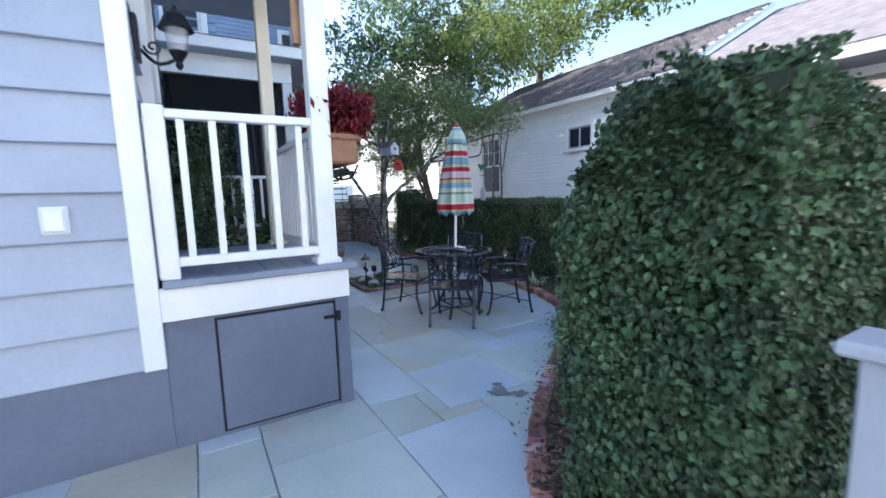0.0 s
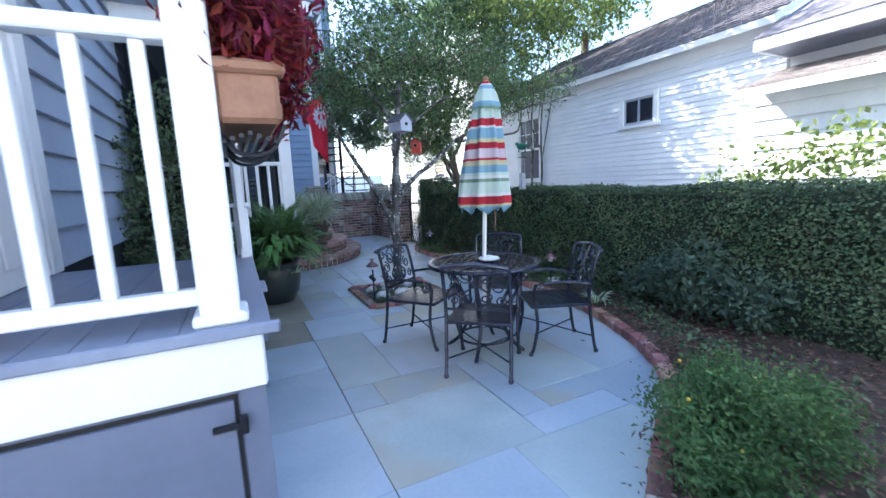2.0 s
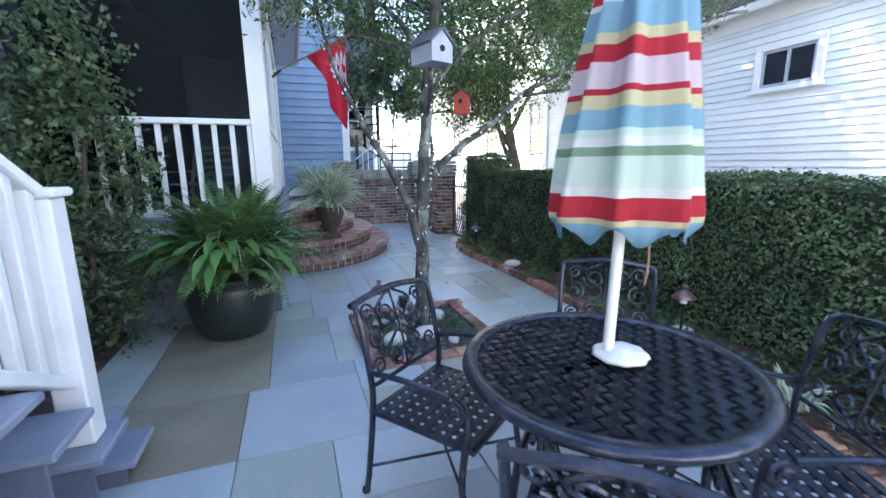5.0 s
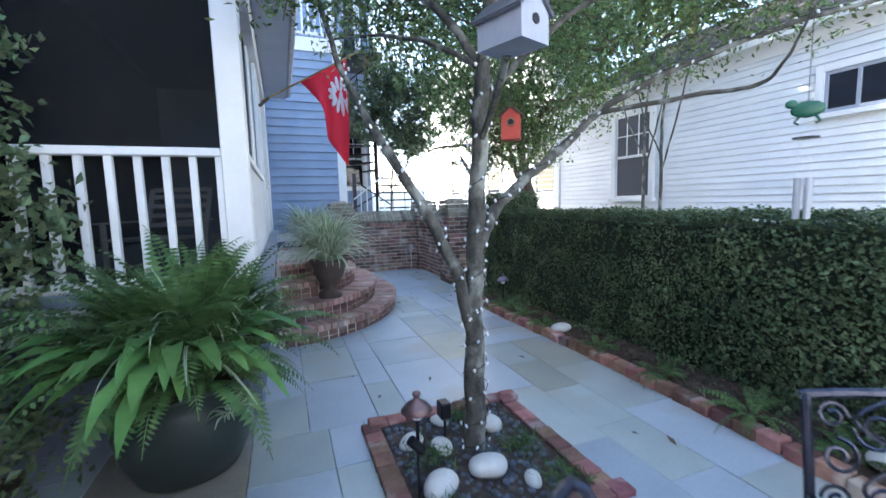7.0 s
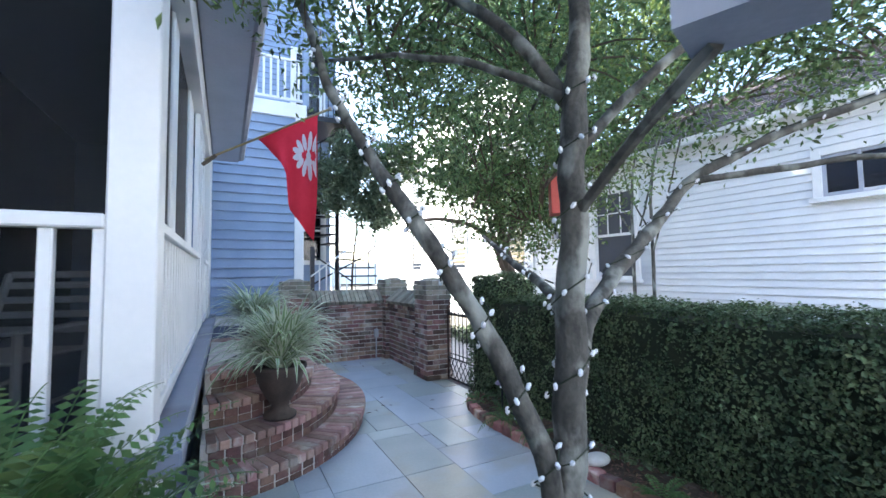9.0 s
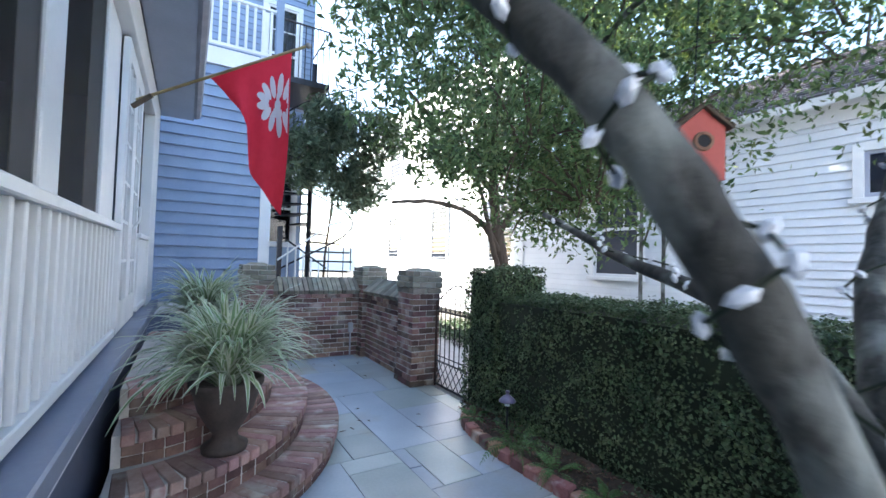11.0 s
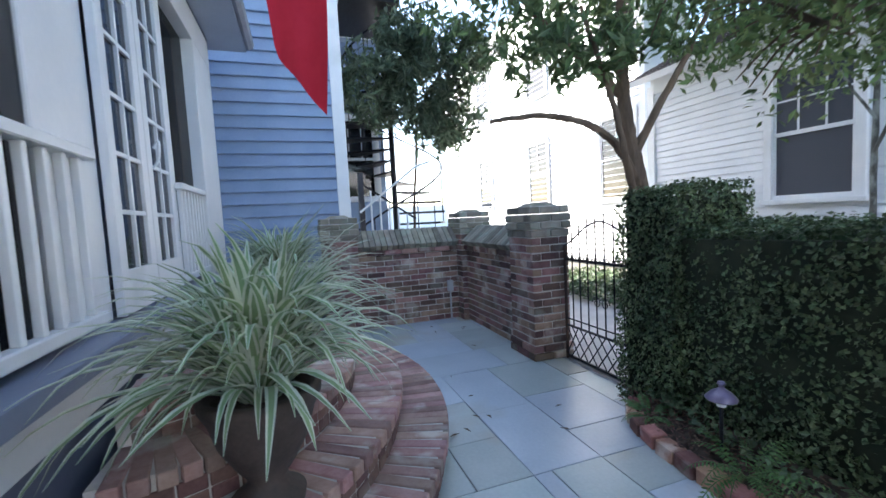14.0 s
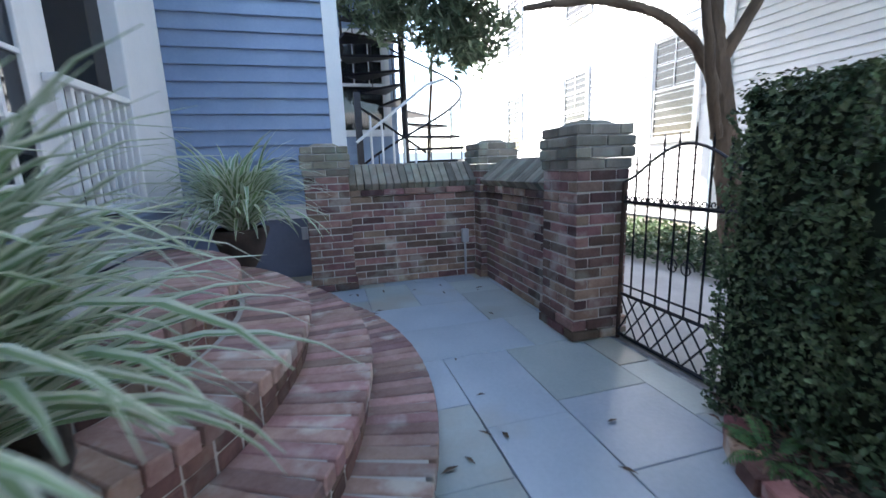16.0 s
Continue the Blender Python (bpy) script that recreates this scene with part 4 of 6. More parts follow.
def pier(label, x0, y0, x1, y1, courses, caps):
    p = thing("brick_pier", label, "pier", group="brick piers", kind="structure")
    h = courses * COURSE
    part("mortar_core", box(x0 + 0.006, y0 + 0.006, 0, x1 - 0.006, y1 - 0.006, h + 0.01), MORTAR, p, "gray mortar joints")
    for k in range(courses):
        z = k * COURSE + 0.004
        s = k % 2
        g = 0.018 if k < 2 else 0.0
        course(p, (x0 - g, y0 - g), (x1 + g, y0 - g), z, s)
        course(p, (x1 + g, y0 - g), (x1 + g, y1 + g), z, 1 - s)
        course(p, (x1 + g, y1 + g), (x0 - g, y1 + g), z, s)
        course(p, (x0 - g, y1 + g), (x0 - g, y0 - g), z, 1 - s)
    for k, g in enumerate(caps):
        z = h + k * COURSE + 0.004
        part("mortar_core", box(x0 - g + 0.012, y0 - g + 0.012, z - 0.005 + 0.002 * (k % 2), x1 + g - 0.012, y1 + g - 0.012, z + COURSE - 0.006), MORTAR, p)
        s = k % 2
        course(p, (x0 - g, y0 - g), (x1 + g, y0 - g), z, s, True)
        course(p, (x1 + g, y0 - g), (x1 + g, y1 + g), z, 1 - s, True)
        course(p, (x1 + g, y1 + g), (x0 - g, y1 + g), z, s, True)
        course(p, (x0 - g, y1 + g), (x0 - g, y0 - g), z, 1 - s, True)
    z = h + len(caps) * COURSE
    bm = box(x0, y0, z - 0.035, x1, y1, z + 0.03)
    for v in bm.verts:
        if v.co.z > z:
            v.co.x, v.co.y = (v.co.x * 0.4 + 0.6 * (x0 + x1) / 2), (v.co.y * 0.4 + 0.6 * (y0 + y1) / 2)
    part("weathered_cap", bm, MOSSY, p, "weathered mossy cap")
    return p


PC = (0.010, 0.022, 0.022, 0.010)
pier("weathered brick gate pier with a mossy corbelled cap", 4.03, 10.25, 4.40, 10.66, 16, PC)
pier("weathered brick corner pier with corbelled cap", 4.06, 11.98, 4.44, 12.36, 16, PC)
pier("weathered brick pier against the blue house", 2.40, 12.04, 2.80, 12.44, 16, PC)


def brick_wall(name, label, a, b, courses, back):
    """A garden wall whose face runs from a to b, with a sloping coping of bricks on edge."""
    w = tagged(new(name), label, "wall", kind="structure")
    a, b = Vector(a), Vector(b)
    d = (b - a).normalized()
    n = Vector((-d.y, d.x))
    c0, c1 = a + n * 0.006, b + n * back
    part("mortar_core", box(min(c0.x, c1.x), min(c0.y, c1.y), 0, max(c0.x, c1.x), max(c0.y, c1.y), courses * COURSE), MORTAR, w, "gray mortar joints")
    for k in range(courses):
        course(w, a, b, k * COURSE + 0.004, k % 2)
    z = courses * COURSE
    off = a - n * 0.03
    course(w, off, b - n * 0.03, z + 0.002, 1)
    ang = math.degrees(math.atan2(d.y, d.x))
    L = (b - a).length
    k = int(L / 0.068)
    slope = brick_mesh("coping_brick", 0.062, 0.30, 0.10, MOSSY)
    for i in range(k):
        p = a + d * ((i + 0.5) * L / k) + n * (0.115)
        lay(w, slope, p.x, p.y, z + 0.135, ang, 40)
    e0, e1 = a + n * 0.13, b + n * (back + 0.02)
    part("coping_back", box(min(e0.x, e1.x), min(e0.y, e1.y), z, max(e0.x, e1.x), max(e0.y, e1.y), z + 0.24), MOSSY, w, "mossy coping top")
    return w


brick_wall("wall_brick_end", "old red brick garden wall with sloping brick coping", (2.80, 12.14), (4.06, 12.14), 13, 0.2)
brick_wall("wall_brick_side", "old red brick garden wall beside the gate pier", (4.12, 11.98), (4.12, 10.66), 13, 0.2)

# ---- half-round brick steps ----
SC = (1.47, 9.98)
steps = thing("brick_steps", "half-round old brick steps up to the porch", "steps", kind="structure")
# Paler treads and darker risers carry the steps' light and shade in colour.
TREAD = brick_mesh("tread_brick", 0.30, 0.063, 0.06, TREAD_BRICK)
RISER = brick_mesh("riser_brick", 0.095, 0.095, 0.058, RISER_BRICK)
for k, (rx, ry) in enumerate(((1.52, 1.88), (1.26, 1.68), (1.0, 1.35), (0.70, 1.08))):
    z = (0.16, 0.335, 0.505, 0.675)[k]
    bm = bmesh.new()
    ring = []
    for i in range(49):
        a = -math.pi / 2 + math.pi * i / 48
        ring.append((SC[0] + (rx - 0.03) * math.cos(a), SC[1] + (ry - 0.03) * math.sin(a)))
    lo = [bm.verts.new((x, y, z - 0.2)) for x, y in ring]
    hi = [bm.verts.new((x, y, z - 0.007)) for x, y in ring]
    for i in range(48):
        bm.faces.new((lo[i], lo[i + 1], hi[i + 1], hi[i]))
    bm.faces.new(hi)
    bm.faces.new((lo[0], hi[0], hi[-1], lo[-1]))
    part("mortar_bed", bm, MORTAR, steps, "pale mortar between the bricks")
    arc, n_a = [], 400
    for i in range(n_a + 1):
        a = -math.pi / 2 + math.pi * i / n_a
        arc.append((SC[0] + rx * math.cos(a), SC[1] + ry * math.sin(a), a))
    run = low = 0.0
    for i in range(n_a):
        gone = math.hypot(arc[i + 1][0] - arc[i][0], arc[i + 1][1] - arc[i][1])
        run, low = run + gone, low + gone
        x, y, a = arc[i]
        nx, ny = math.cos(a) / rx, math.sin(a) / ry
        ln = math.hypot(nx, ny)
        nx, ny = nx / ln, ny / ln
        face = math.degrees(math.atan2(ny, nx))
        if run >= 0.072:
            run = 0.0
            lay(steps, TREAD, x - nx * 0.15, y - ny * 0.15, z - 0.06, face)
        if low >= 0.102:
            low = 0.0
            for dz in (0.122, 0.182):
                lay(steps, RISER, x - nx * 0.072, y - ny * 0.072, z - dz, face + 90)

# ---- iron gate ----
gate = thing("iron_gate", "black wrought iron garden gate with scrolls and lattice foot", "gate")
GX = 4.34
part("hinge_post", tube([(GX, 10.22, 0.0), (GX, 10.22, 1.0)], 0.014, 6), RUST, gate)
part("latch_post", tube([(GX, 9.32, 0.0), (GX, 9.32, 1.0)], 0.014, 6), RUST, gate)
for z, r in ((0.03, 0.012), (0.30, 0.011), (0.36, 0.007), (0.88, 0.012)):
    part("cross_bar", tube([(GX, 9.32, z), (GX, 10.22, z)], r, 6), IRON, gate)
for i in range(1, 9):
    y = 9.32 + 0.9 * i / 9
    u = (y - 9.32) / 0.9
    top = 1.02 + 0.22 * math.sin(math.pi * u) + (0.03 if i % 2 else 0.06)
    part("upright_bar", tube([(GX, y, 0.30), (GX, y, top - 0.04), (GX, y, top)], [0.0065, 0.0065, 0.001], 6), IRON, gate)
part("arched_bar", tube([(GX, 9.32 + 0.9 * k / 16, 1.0 + 0.2 * math.sin(math.pi * k / 16) ** 1.4) for k in range(17)], 0.008, 6), IRON, gate)
for i in range(8):
    for sgn in (1, -1):
        y0 = 9.32 + 0.9 * (i + 0.5) / 8
        ya, yb = y0 - sgn * 0.1, y0 + sgn * 0.1
        part("lattice_bar", tube([(GX + 0.004 * sgn, max(9.32, min(10.22, ya)), 0.04), (GX + 0.004 * sgn, max(9.32, min(10.22, yb)), 0.29)], 0.0055, 5), IRON, gate)


def scroll(cx, cz, r, turns, start, x, bm, axis="y", th=0.004, n=22, flip=1):
    pts = []
    for k in range(n + 1):
        t = k / n
        a = start + flip * turns * 2 * math.pi * t
        rr = r * (1 - 0.78 * t)
        pts.append((x, cx + rr * math.cos(a), cz + rr * math.sin(a)) if axis == "y" else (cx + rr * math.cos(a), x, cz + rr * math.sin(a)))
    return tube(pts, th, 5, bm)


for i in range(9):
    y = 9.37 + 0.1 * i
    part("scroll", scroll(y + 0.022, 0.905, 0.022, 1.2, math.pi, GX, scroll(y - 0.022, 0.905, 0.022, 1.2, 0, GX, bmesh.new(), flip=-1)), IRON, gate)
part("scroll", scroll(9.82, 0.56, 0.05, 1.4, 0, GX, scroll(9.72, 0.56, 0.05, 1.4, math.pi, GX, bmesh.new(), flip=-1)), IRON, gate)
tagged(link("gate_sill", box(4.36, 9.2, -0.02, 4.46, 10.25, 0.02, 0.008), CONCRETE), "pale stone sill under the gate", "sill", kind="structure")

# ---- small square bed with the tree ----
bed2 = thing("tree_bed", "square brick-edged bed of gravel round the tree", "bed", kind="structure")
bx0, by0, bx1, by1 = 1.97, 5.42, 2.86, 6.42
part("gravel_bed", box(bx0, by0, -0.01, bx1, by1, 0.012), SOIL, bed2)
FLAT = brick_mesh("flat_brick", 0.105, 0.098, 0.05, EDGE_RED)
for i in range(9):
    for (x, y, rz) in ((bx0 + 0.05 + i * 0.11, by0, 0), (bx0 + 0.05 + i * 0.11, by1, 0), (bx0, by0 + 0.055 + i * 0.111, 90), (bx1, by0 + 0.055 + i * 0.111, 90)):
        if x < bx1 + 0.05:
            ob = new("brick", FLAT)
            ob.parent = bed2
            ob.matrix_basis = pose(x, y, -0.022 + random.uniform(0, 0.008), 0, 0, rz + random.uniform(-3, 3))
rng = np.random.default_rng(4)
bm = bmesh.new()
for _ in range(420):
    r = rng.uniform(0.008, 0.022)
    bmesh.ops.create_icosphere(bm, subdivisions=1, radius=r, matrix=Matrix.LocRotScale((rng.uniform(bx0 + 0.07, bx1 - 0.07), rng.uniform(by0 + 0.07, by1 - 0.07), 0.014), None, (1, rng.uniform(0.7, 1.2), 0.6)))
part("pebbles", bm, GRAVEL, bed2, "dark blue-gray pebbles")["kind"] = "stuff"
for x, y, r in ((2.16, 5.72, 0.085), (2.42, 5.76, 0.08), (2.28, 6.02, 0.06), (2.62, 6.12, 0.07), (2.14, 6.12, 0.065), (2.36, 6.28, 0.05), (2.58, 5.62, 0.045)):
    bm = bmesh.new()
    bmesh.ops.create_icosphere(bm, subdivisions=3, radius=r, matrix=Matrix.LocRotScale((x, y, r * 0.5), Euler((0, 0, x * 9)), (1.15, 0.9, 0.62)))
    for v in bm.verts:
        v.co += 0.012 * noise.noise_vector(v.co * 9)
    tagged(link("stone", bm, STONE, smooth=True), "smooth white river stone among gravel", "stone", group="white stones in the tree bed")
for x, y in ((3.98, 7.3), (4.05, 5.0)):
    bm = bmesh.new()
    bmesh.ops.create_icosphere(bm, subdivisions=3, radius=0.085, matrix=Matrix.LocRotScale((x, y, 0.10), None, (1.2, 0.9, 0.5)))
    tagged(link("stone", bm, STONE, smooth=True), "smooth white stone on the mulch bed", "stone")


def limb(pts, r0, r1, bm=None, seg=12):
    path = smooth_path(pts, 10)
    rs = [r0 + (r1 - r0) * (i / (len(path) - 1)) for i in range(len(path))]
    path = [p + 0.012 * noise.noise_vector(p * 5) for p in path]
    own = tube(path, rs, seg)
    for v in own.verts:
        v.co += 0.14 * r0 * noise.noise_vector(v.co * 14) + 0.09 * r0 * noise.noise_vector(v.co * 45)
    return join(bm, own)


tree = thing("small_tree", "small multi-stemmed evergreen tree wrapped in string lights", "tree")
BOUGHS = dict(
    main=[(2.44, 5.95, 0.0), (2.45, 5.96, 0.4), (2.46, 5.97, 0.9), (2.50, 5.96, 1.65), (2.56, 5.98, 2.2), (2.70, 6.1, 2.8)],
    left=[(2.44, 5.95, 0.62), (2.36, 5.96, 0.95), (2.20, 6.0, 1.30), (2.06, 6.08, 1.56), (1.99, 6.22, 1.76), (1.90, 6.45, 2.08), (1.82, 6.7, 2.6)],
    right=[(2.48, 5.97, 1.08), (2.70, 6.09, 1.32), (3.14, 6.17, 1.61), (3.43, 6.14, 1.85), (3.73, 5.88, 2.04), (4.15, 5.5, 2.2), (4.6, 5.2, 2.3)],
    far=[(2.48, 5.97, 1.12), (2.62, 6.2, 1.36), (2.74, 6.6, 1.50), (2.82, 6.95, 1.64)],
    up=[(2.56, 5.98, 1.9), (2.4, 6.2, 2.3), (2.2, 6.6, 2.6), (2.1, 7.0, 2.8)],
    spread=[(2.54, 5.98, 1.95), (2.38, 6.2, 2.12), (2.15, 6.5, 2.26), (1.92, 6.8, 2.32)],
    beyond=[(2.58, 6.0, 2.2), (2.9, 6.4, 2.35), (3.2, 6.9, 2.45), (3.4, 7.4, 2.4)],
    crook=[(2.6, 6.02, 2.35), (2.45, 6.5, 2.58), (2.6, 7.0, 2.75)],
    bow=[(2.53, 5.97, 1.8), (2.8, 5.8, 2.1), (3.2, 5.7, 2.35), (3.6, 5.6, 2.5)],
    reach=[(3.40, 6.15, 1.82), (3.70, 5.86, 1.86), (3.95, 5.60, 1.885), (3.93, 5.46, 1.96), (3.84, 5.30, 2.14)])
part("trunk", limb(BOUGHS["main"], 0.060, 0.026), BARK, tree, "", True)
for k, (r0, r1) in dict(left=(0.034, 0.013), right=(0.035, 0.009), far=(0.024, 0.009), up=(0.026, 0.01), reach=(0.016, 0.005), spread=(0.018, 0.006), beyond=(0.02, 0.007), crook=(0.017, 0.006), bow=(0.018, 0.006)).items():
    part("limb", limb(BOUGHS[k], r0, r1), BARK, tree, "", True)
rng = np.random.default_rng(21)
bm = bmesh.new()
crown = [(1.75, 6.1, 2.5, 0.5, 0.55, 0.36), (2.1, 5.45, 2.6, 0.55, 0.5, 0.36), (2.8, 5.3, 2.62, 0.7, 0.5, 0.36), (2.6, 6.2, 2.85, 0.85, 0.8, 0.4), (3.4, 5.6, 2.6, 0.6, 0.6, 0.36), (3.1, 6.8, 2.65, 0.9, 0.8, 0.45), (3.9, 6.4, 2.45, 0.7, 0.8, 0.4), (2.2, 6.9, 2.6, 0.6, 0.6, 0.4), (4.2, 5.7, 2.5, 0.6, 0.6, 0.32),
         (3.3, 7.5, 2.2, 0.6, 0.6, 0.5), (3.9, 7.3, 2.25, 0.6, 0.6, 0.45), (3.6, 8.2, 2.3, 0.6, 0.5, 0.45), (3.5, 7.3, 1.9, 0.45, 0.45, 0.35), (3.7, 7.85, 1.9, 0.42, 0.42, 0.36), (4.15, 8.05, 2.0, 0.42, 0.4, 0.34)]
for b in crown:
    for _ in range(16):
        c = Vector(b[:3])
        v = Vector(rng.normal(size=3)).normalized()
        e = c + Vector((v.x * b[3], v.y * b[4], v.z * b[5])) * 0.95
        s = c + Vector((v.x * b[3], v.y * b[4], -0.4)) * 0.25
        tube(smooth_path([s, (s + e) / 2 + Vector((0, 0, 0.05)), e], 3), [0.007, 0.006, 0.006, 0.005, 0.004, 0.003, 0.002], 4, bm)
part("twig", bm, DARK_BARK, tree)["kind"] = "stuff"
leaves("crown", blob_points(crown, 43000, 31, 0.2), 0.042, 0.017, FINE_LEAF, tree, None, 0.3, 1, 32)
lights = thing("string_lights", "string of small white bulbs round the tree trunk", "lights")
bulb = bmesh.new()
bmesh.ops.create_icosphere(bulb, subdivisions=1, radius=0.0075, matrix=Matrix.Diagonal((1, 1, 1.7, 1)))
bulb_me = bpy.data.meshes.new("bulb")
bulb.to_mesh(bulb_me)
bulb.free()
bulb_me.materials.append(BULB)
for k, (r0, hi, n) in dict(main=(0.07, 0.75, 70), left=(0.045, 0.95, 60), right=(0.045, 0.95, 55), far=(0.036, 0.9, 26)).items():
    path = smooth_path(BOUGHS[k], 10)
    cord = []
    for i in range(n):
        t = i / n * hi
        f = t * (len(path) - 1)
        p = path[int(f)].lerp(path[min(int(f) + 1, len(path) - 1)], f % 1)
        a = i * 1.1
        rad = (r0 * (1 - 0.5 * t)) + 0.008
        q = p + Vector((math.cos(a) * rad, math.sin(a) * rad, 0.01))
        cord.append(q)
        ob = new("bulb", bulb_me)
        ob.parent = lights
        ob.matrix_basis = Matrix.Translation(q) @ pose(0, 0, 0, rng.uniform(-50, 50), rng.uniform(-50, 50), 0)
    part("cord", tube(cord, 0.0025, 4), HEDGE_CORE, lights, "dark green wire")


def birdhouse(name, label, m, wall_mat, roof_mat, w, d, h, peak):
    """A gabled bird box; its front looks along -y before the pose m."""
    b = thing(name, label, "birdhouse")
    bm = bmesh.new()
    pts = [(-w / 2, 0), (w / 2, 0), (w / 2, h), (0, h + peak), (-w / 2, h)]
    f = [[bm.verts.new((x, y, z)) for x, z in pts] for y in (-d / 2, d / 2)]
    bm.faces.new(f[0])
    bm.faces.new(f[1][::-1])
    for k in range(5):
        bm.faces.new((f[0][k], f[1][k], f[1][(k + 1) % 5], f[0][(k + 1) % 5]))
    bmesh.ops.recalc_face_normals(bm, faces=bm.faces[:])
    part("body", bm, wall_mat, b)
    for s in (1, -1):
        ang = math.atan2(peak, w / 2)
        L = math.hypot(peak, w / 2) + 0.018
        bm = box(0, -d / 2 - 0.012, 0, L, d / 2 + 0.014, 0.01, 0.002)
        bm.transform(Matrix.Translation((0, 0, h + peak + 0.002)) @ Matrix.Rotation(ang, 4, "Y"))
        if s < 0:
            bm.transform(Matrix.Diagonal((-1, 1, 1, 1)))
            bmesh.ops.reverse_faces(bm, faces=bm.faces[:])
        roof = part("roof", bm, roof_mat, b)
        for k in range(5):
            slat = box(L * (k + 0.15) / 5, -d / 2 - 0.013, 0.0101, L * (k + 0.95) / 5, d / 2 + 0.015, 0.0145, 0.001)
            slat.transform(Matrix.Translation((0, 0, h + peak + 0.002)) @ Matrix.Rotation(ang, 4, "Y"))
            if s < 0:
                slat.transform(Matrix.Diagonal((-1, 1, 1, 1)))
                bmesh.ops.reverse_faces(slat, faces=slat.faces[:])
            part("slat", slat, roof_mat, roof)
    hole = lathe([(0.018, 0), (0.018, 0.004)], 16)
    hole.transform(Matrix.Translation((0, -d / 2 + 0.0, h * 0.72)) @ Matrix.Rotation(radians(90), 4, "X"))
    # Flat black disc paints the shade inside the hole.
    part("entrance_hole", hole, DARK, b, "dark round entrance hole")
    if wall_mat is RED_PAINT:
        ring = lathe([(0.018, 0), (0.018, 0.007), (0.026, 0.007), (0.028, 0)], 18)
        ring.transform(Matrix.Translation((0, -d / 2, h * 0.72)) @ Matrix.Rotation(radians(90), 4, "X"))
        part("hole_ring", ring, TERRACOTTA, b, "orange ring round the hole")
    b.matrix_basis = m
    return b


birdhouse("birdhouse", "weathered pale gray wooden birdhouse on a branch", pose(2.37, 5.42, 1.845, 0, 0, 20), GRAY_WOOD, material("gray_slat_roof", (0.09, 0.093, 0.11), (0.17, 0.175, 0.20), 0.8, 6, 60, 0.3), 0.15, 0.20, 0.10, 0.07)
bk = tube(smooth_path([(2.50, 5.95, 1.60), (2.46, 5.72, 1.75), (2.38, 5.48, 1.845)], 5), 0.016, 6)
tagged(link("birdhouse_bracket", bk, BARK), "short bare branch that carries the birdhouse", "branch")
birdhouse("birdhouse", "small red wooden birdhouse hanging from a limb", pose(3.02, 6.55, 1.71, 0, 0, -35), RED_PAINT, DARK_BARK, 0.12, 0.11, 0.15, 0.05)
tagged(link("hanger_wire", tube([(3.02, 6.55, 1.90), (2.96, 6.5, 2.38)], 0.002, 4), IRON), "thin wire holding the red birdhouse", "wire")

# ---- larger trees ----
t2 = thing("magnolia_tree", "broad-leaved evergreen tree with bare forked trunk", "tree")
T2 = Vector((6.1, 11.1, 0))
part("trunk", limb([T2 + Vector(v) for v in ((0.3, 0, 0), (0.15, 0.05, 0.8), (-0.1, 0, 1.7), (-0.2, 0.1, 2.6), (-0.1, 0.2, 4.0))], 0.135, 0.055), DARK_BARK, t2)
for pts, r0 in ((((-0.1, 0, 1.6), (-0.6, -0.1, 2.1), (-1.3, -0.1, 2.3), (-2.0, 0, 2.25)), 0.055), (((-0.15, 0, 1.9), (0.05, -0.15, 2.4), (0.35, -0.3, 3.0), (0.7, -0.4, 3.7)), 0.055), (((-0.12, 0, 1.3), (-0.45, -0.2, 1.8), (-0.7, -0.3, 2.4), (-1.0, -0.2, 3.4)), 0.05), (((-0.2, 0.1, 2.6), (-0.8, 0.5, 3.4), (-1.4, 0.8, 4.2)), 0.06), (((-0.15, 0.1, 3.0), (0.4, 0.6, 3.9), (0.9, 1.0, 5.0)), 0.06)):
    part("limb", limb([T2 + Vector(v) for v in pts], r0, 0.02), DARK_BARK, t2)
crown2 = [(5.6, 11.2, 4.6, 2.0, 1.9, 1.2), (7.0, 11.3, 4.9, 1.6, 1.6, 1.3), (4.7, 11.6, 3.9, 1.2, 1.1, 0.8), (6.2, 10.9, 6.4, 2.3, 2.2, 1.4), (7.6, 10.4, 3.7, 0.9, 0.9, 0.5), (5.2, 11.0, 3.2, 0.9, 0.8, 0.4), (5.8, 12.0, 7.9, 2.0, 2.0, 1.3), (5.2, 10.2, 5.2, 1.1, 1.0, 0.8), (4.4, 12.4, 5.6, 1.1, 1.1, 1.0), (7.4, 12.2, 6.6, 1.3, 1.3, 1.2), (4.7, 11.0, 2.75, 0.6, 0.5, 0.34), (5.3, 10.8, 2.95, 0.5, 0.5, 0.3), (6.9, 10.8, 3.1, 0.6, 0.5, 0.34)]
leaves("crown", blob_points(crown2, 18000, 41, 0.3), 0.17, 0.06, MAGNOLIA, t2, None, 0.5, 1, 42)
t3 = thing("oleander_bush", "tall narrow-leaved shrub behind the brick wall", "shrub")
part("stem", limb([(4.25, 14.9, 0), (4.25, 14.8, 1.5), (4.2, 14.2, 2.8), (3.9, 13.6, 3.6)], 0.03, 0.015), DARK_BARK, t3)
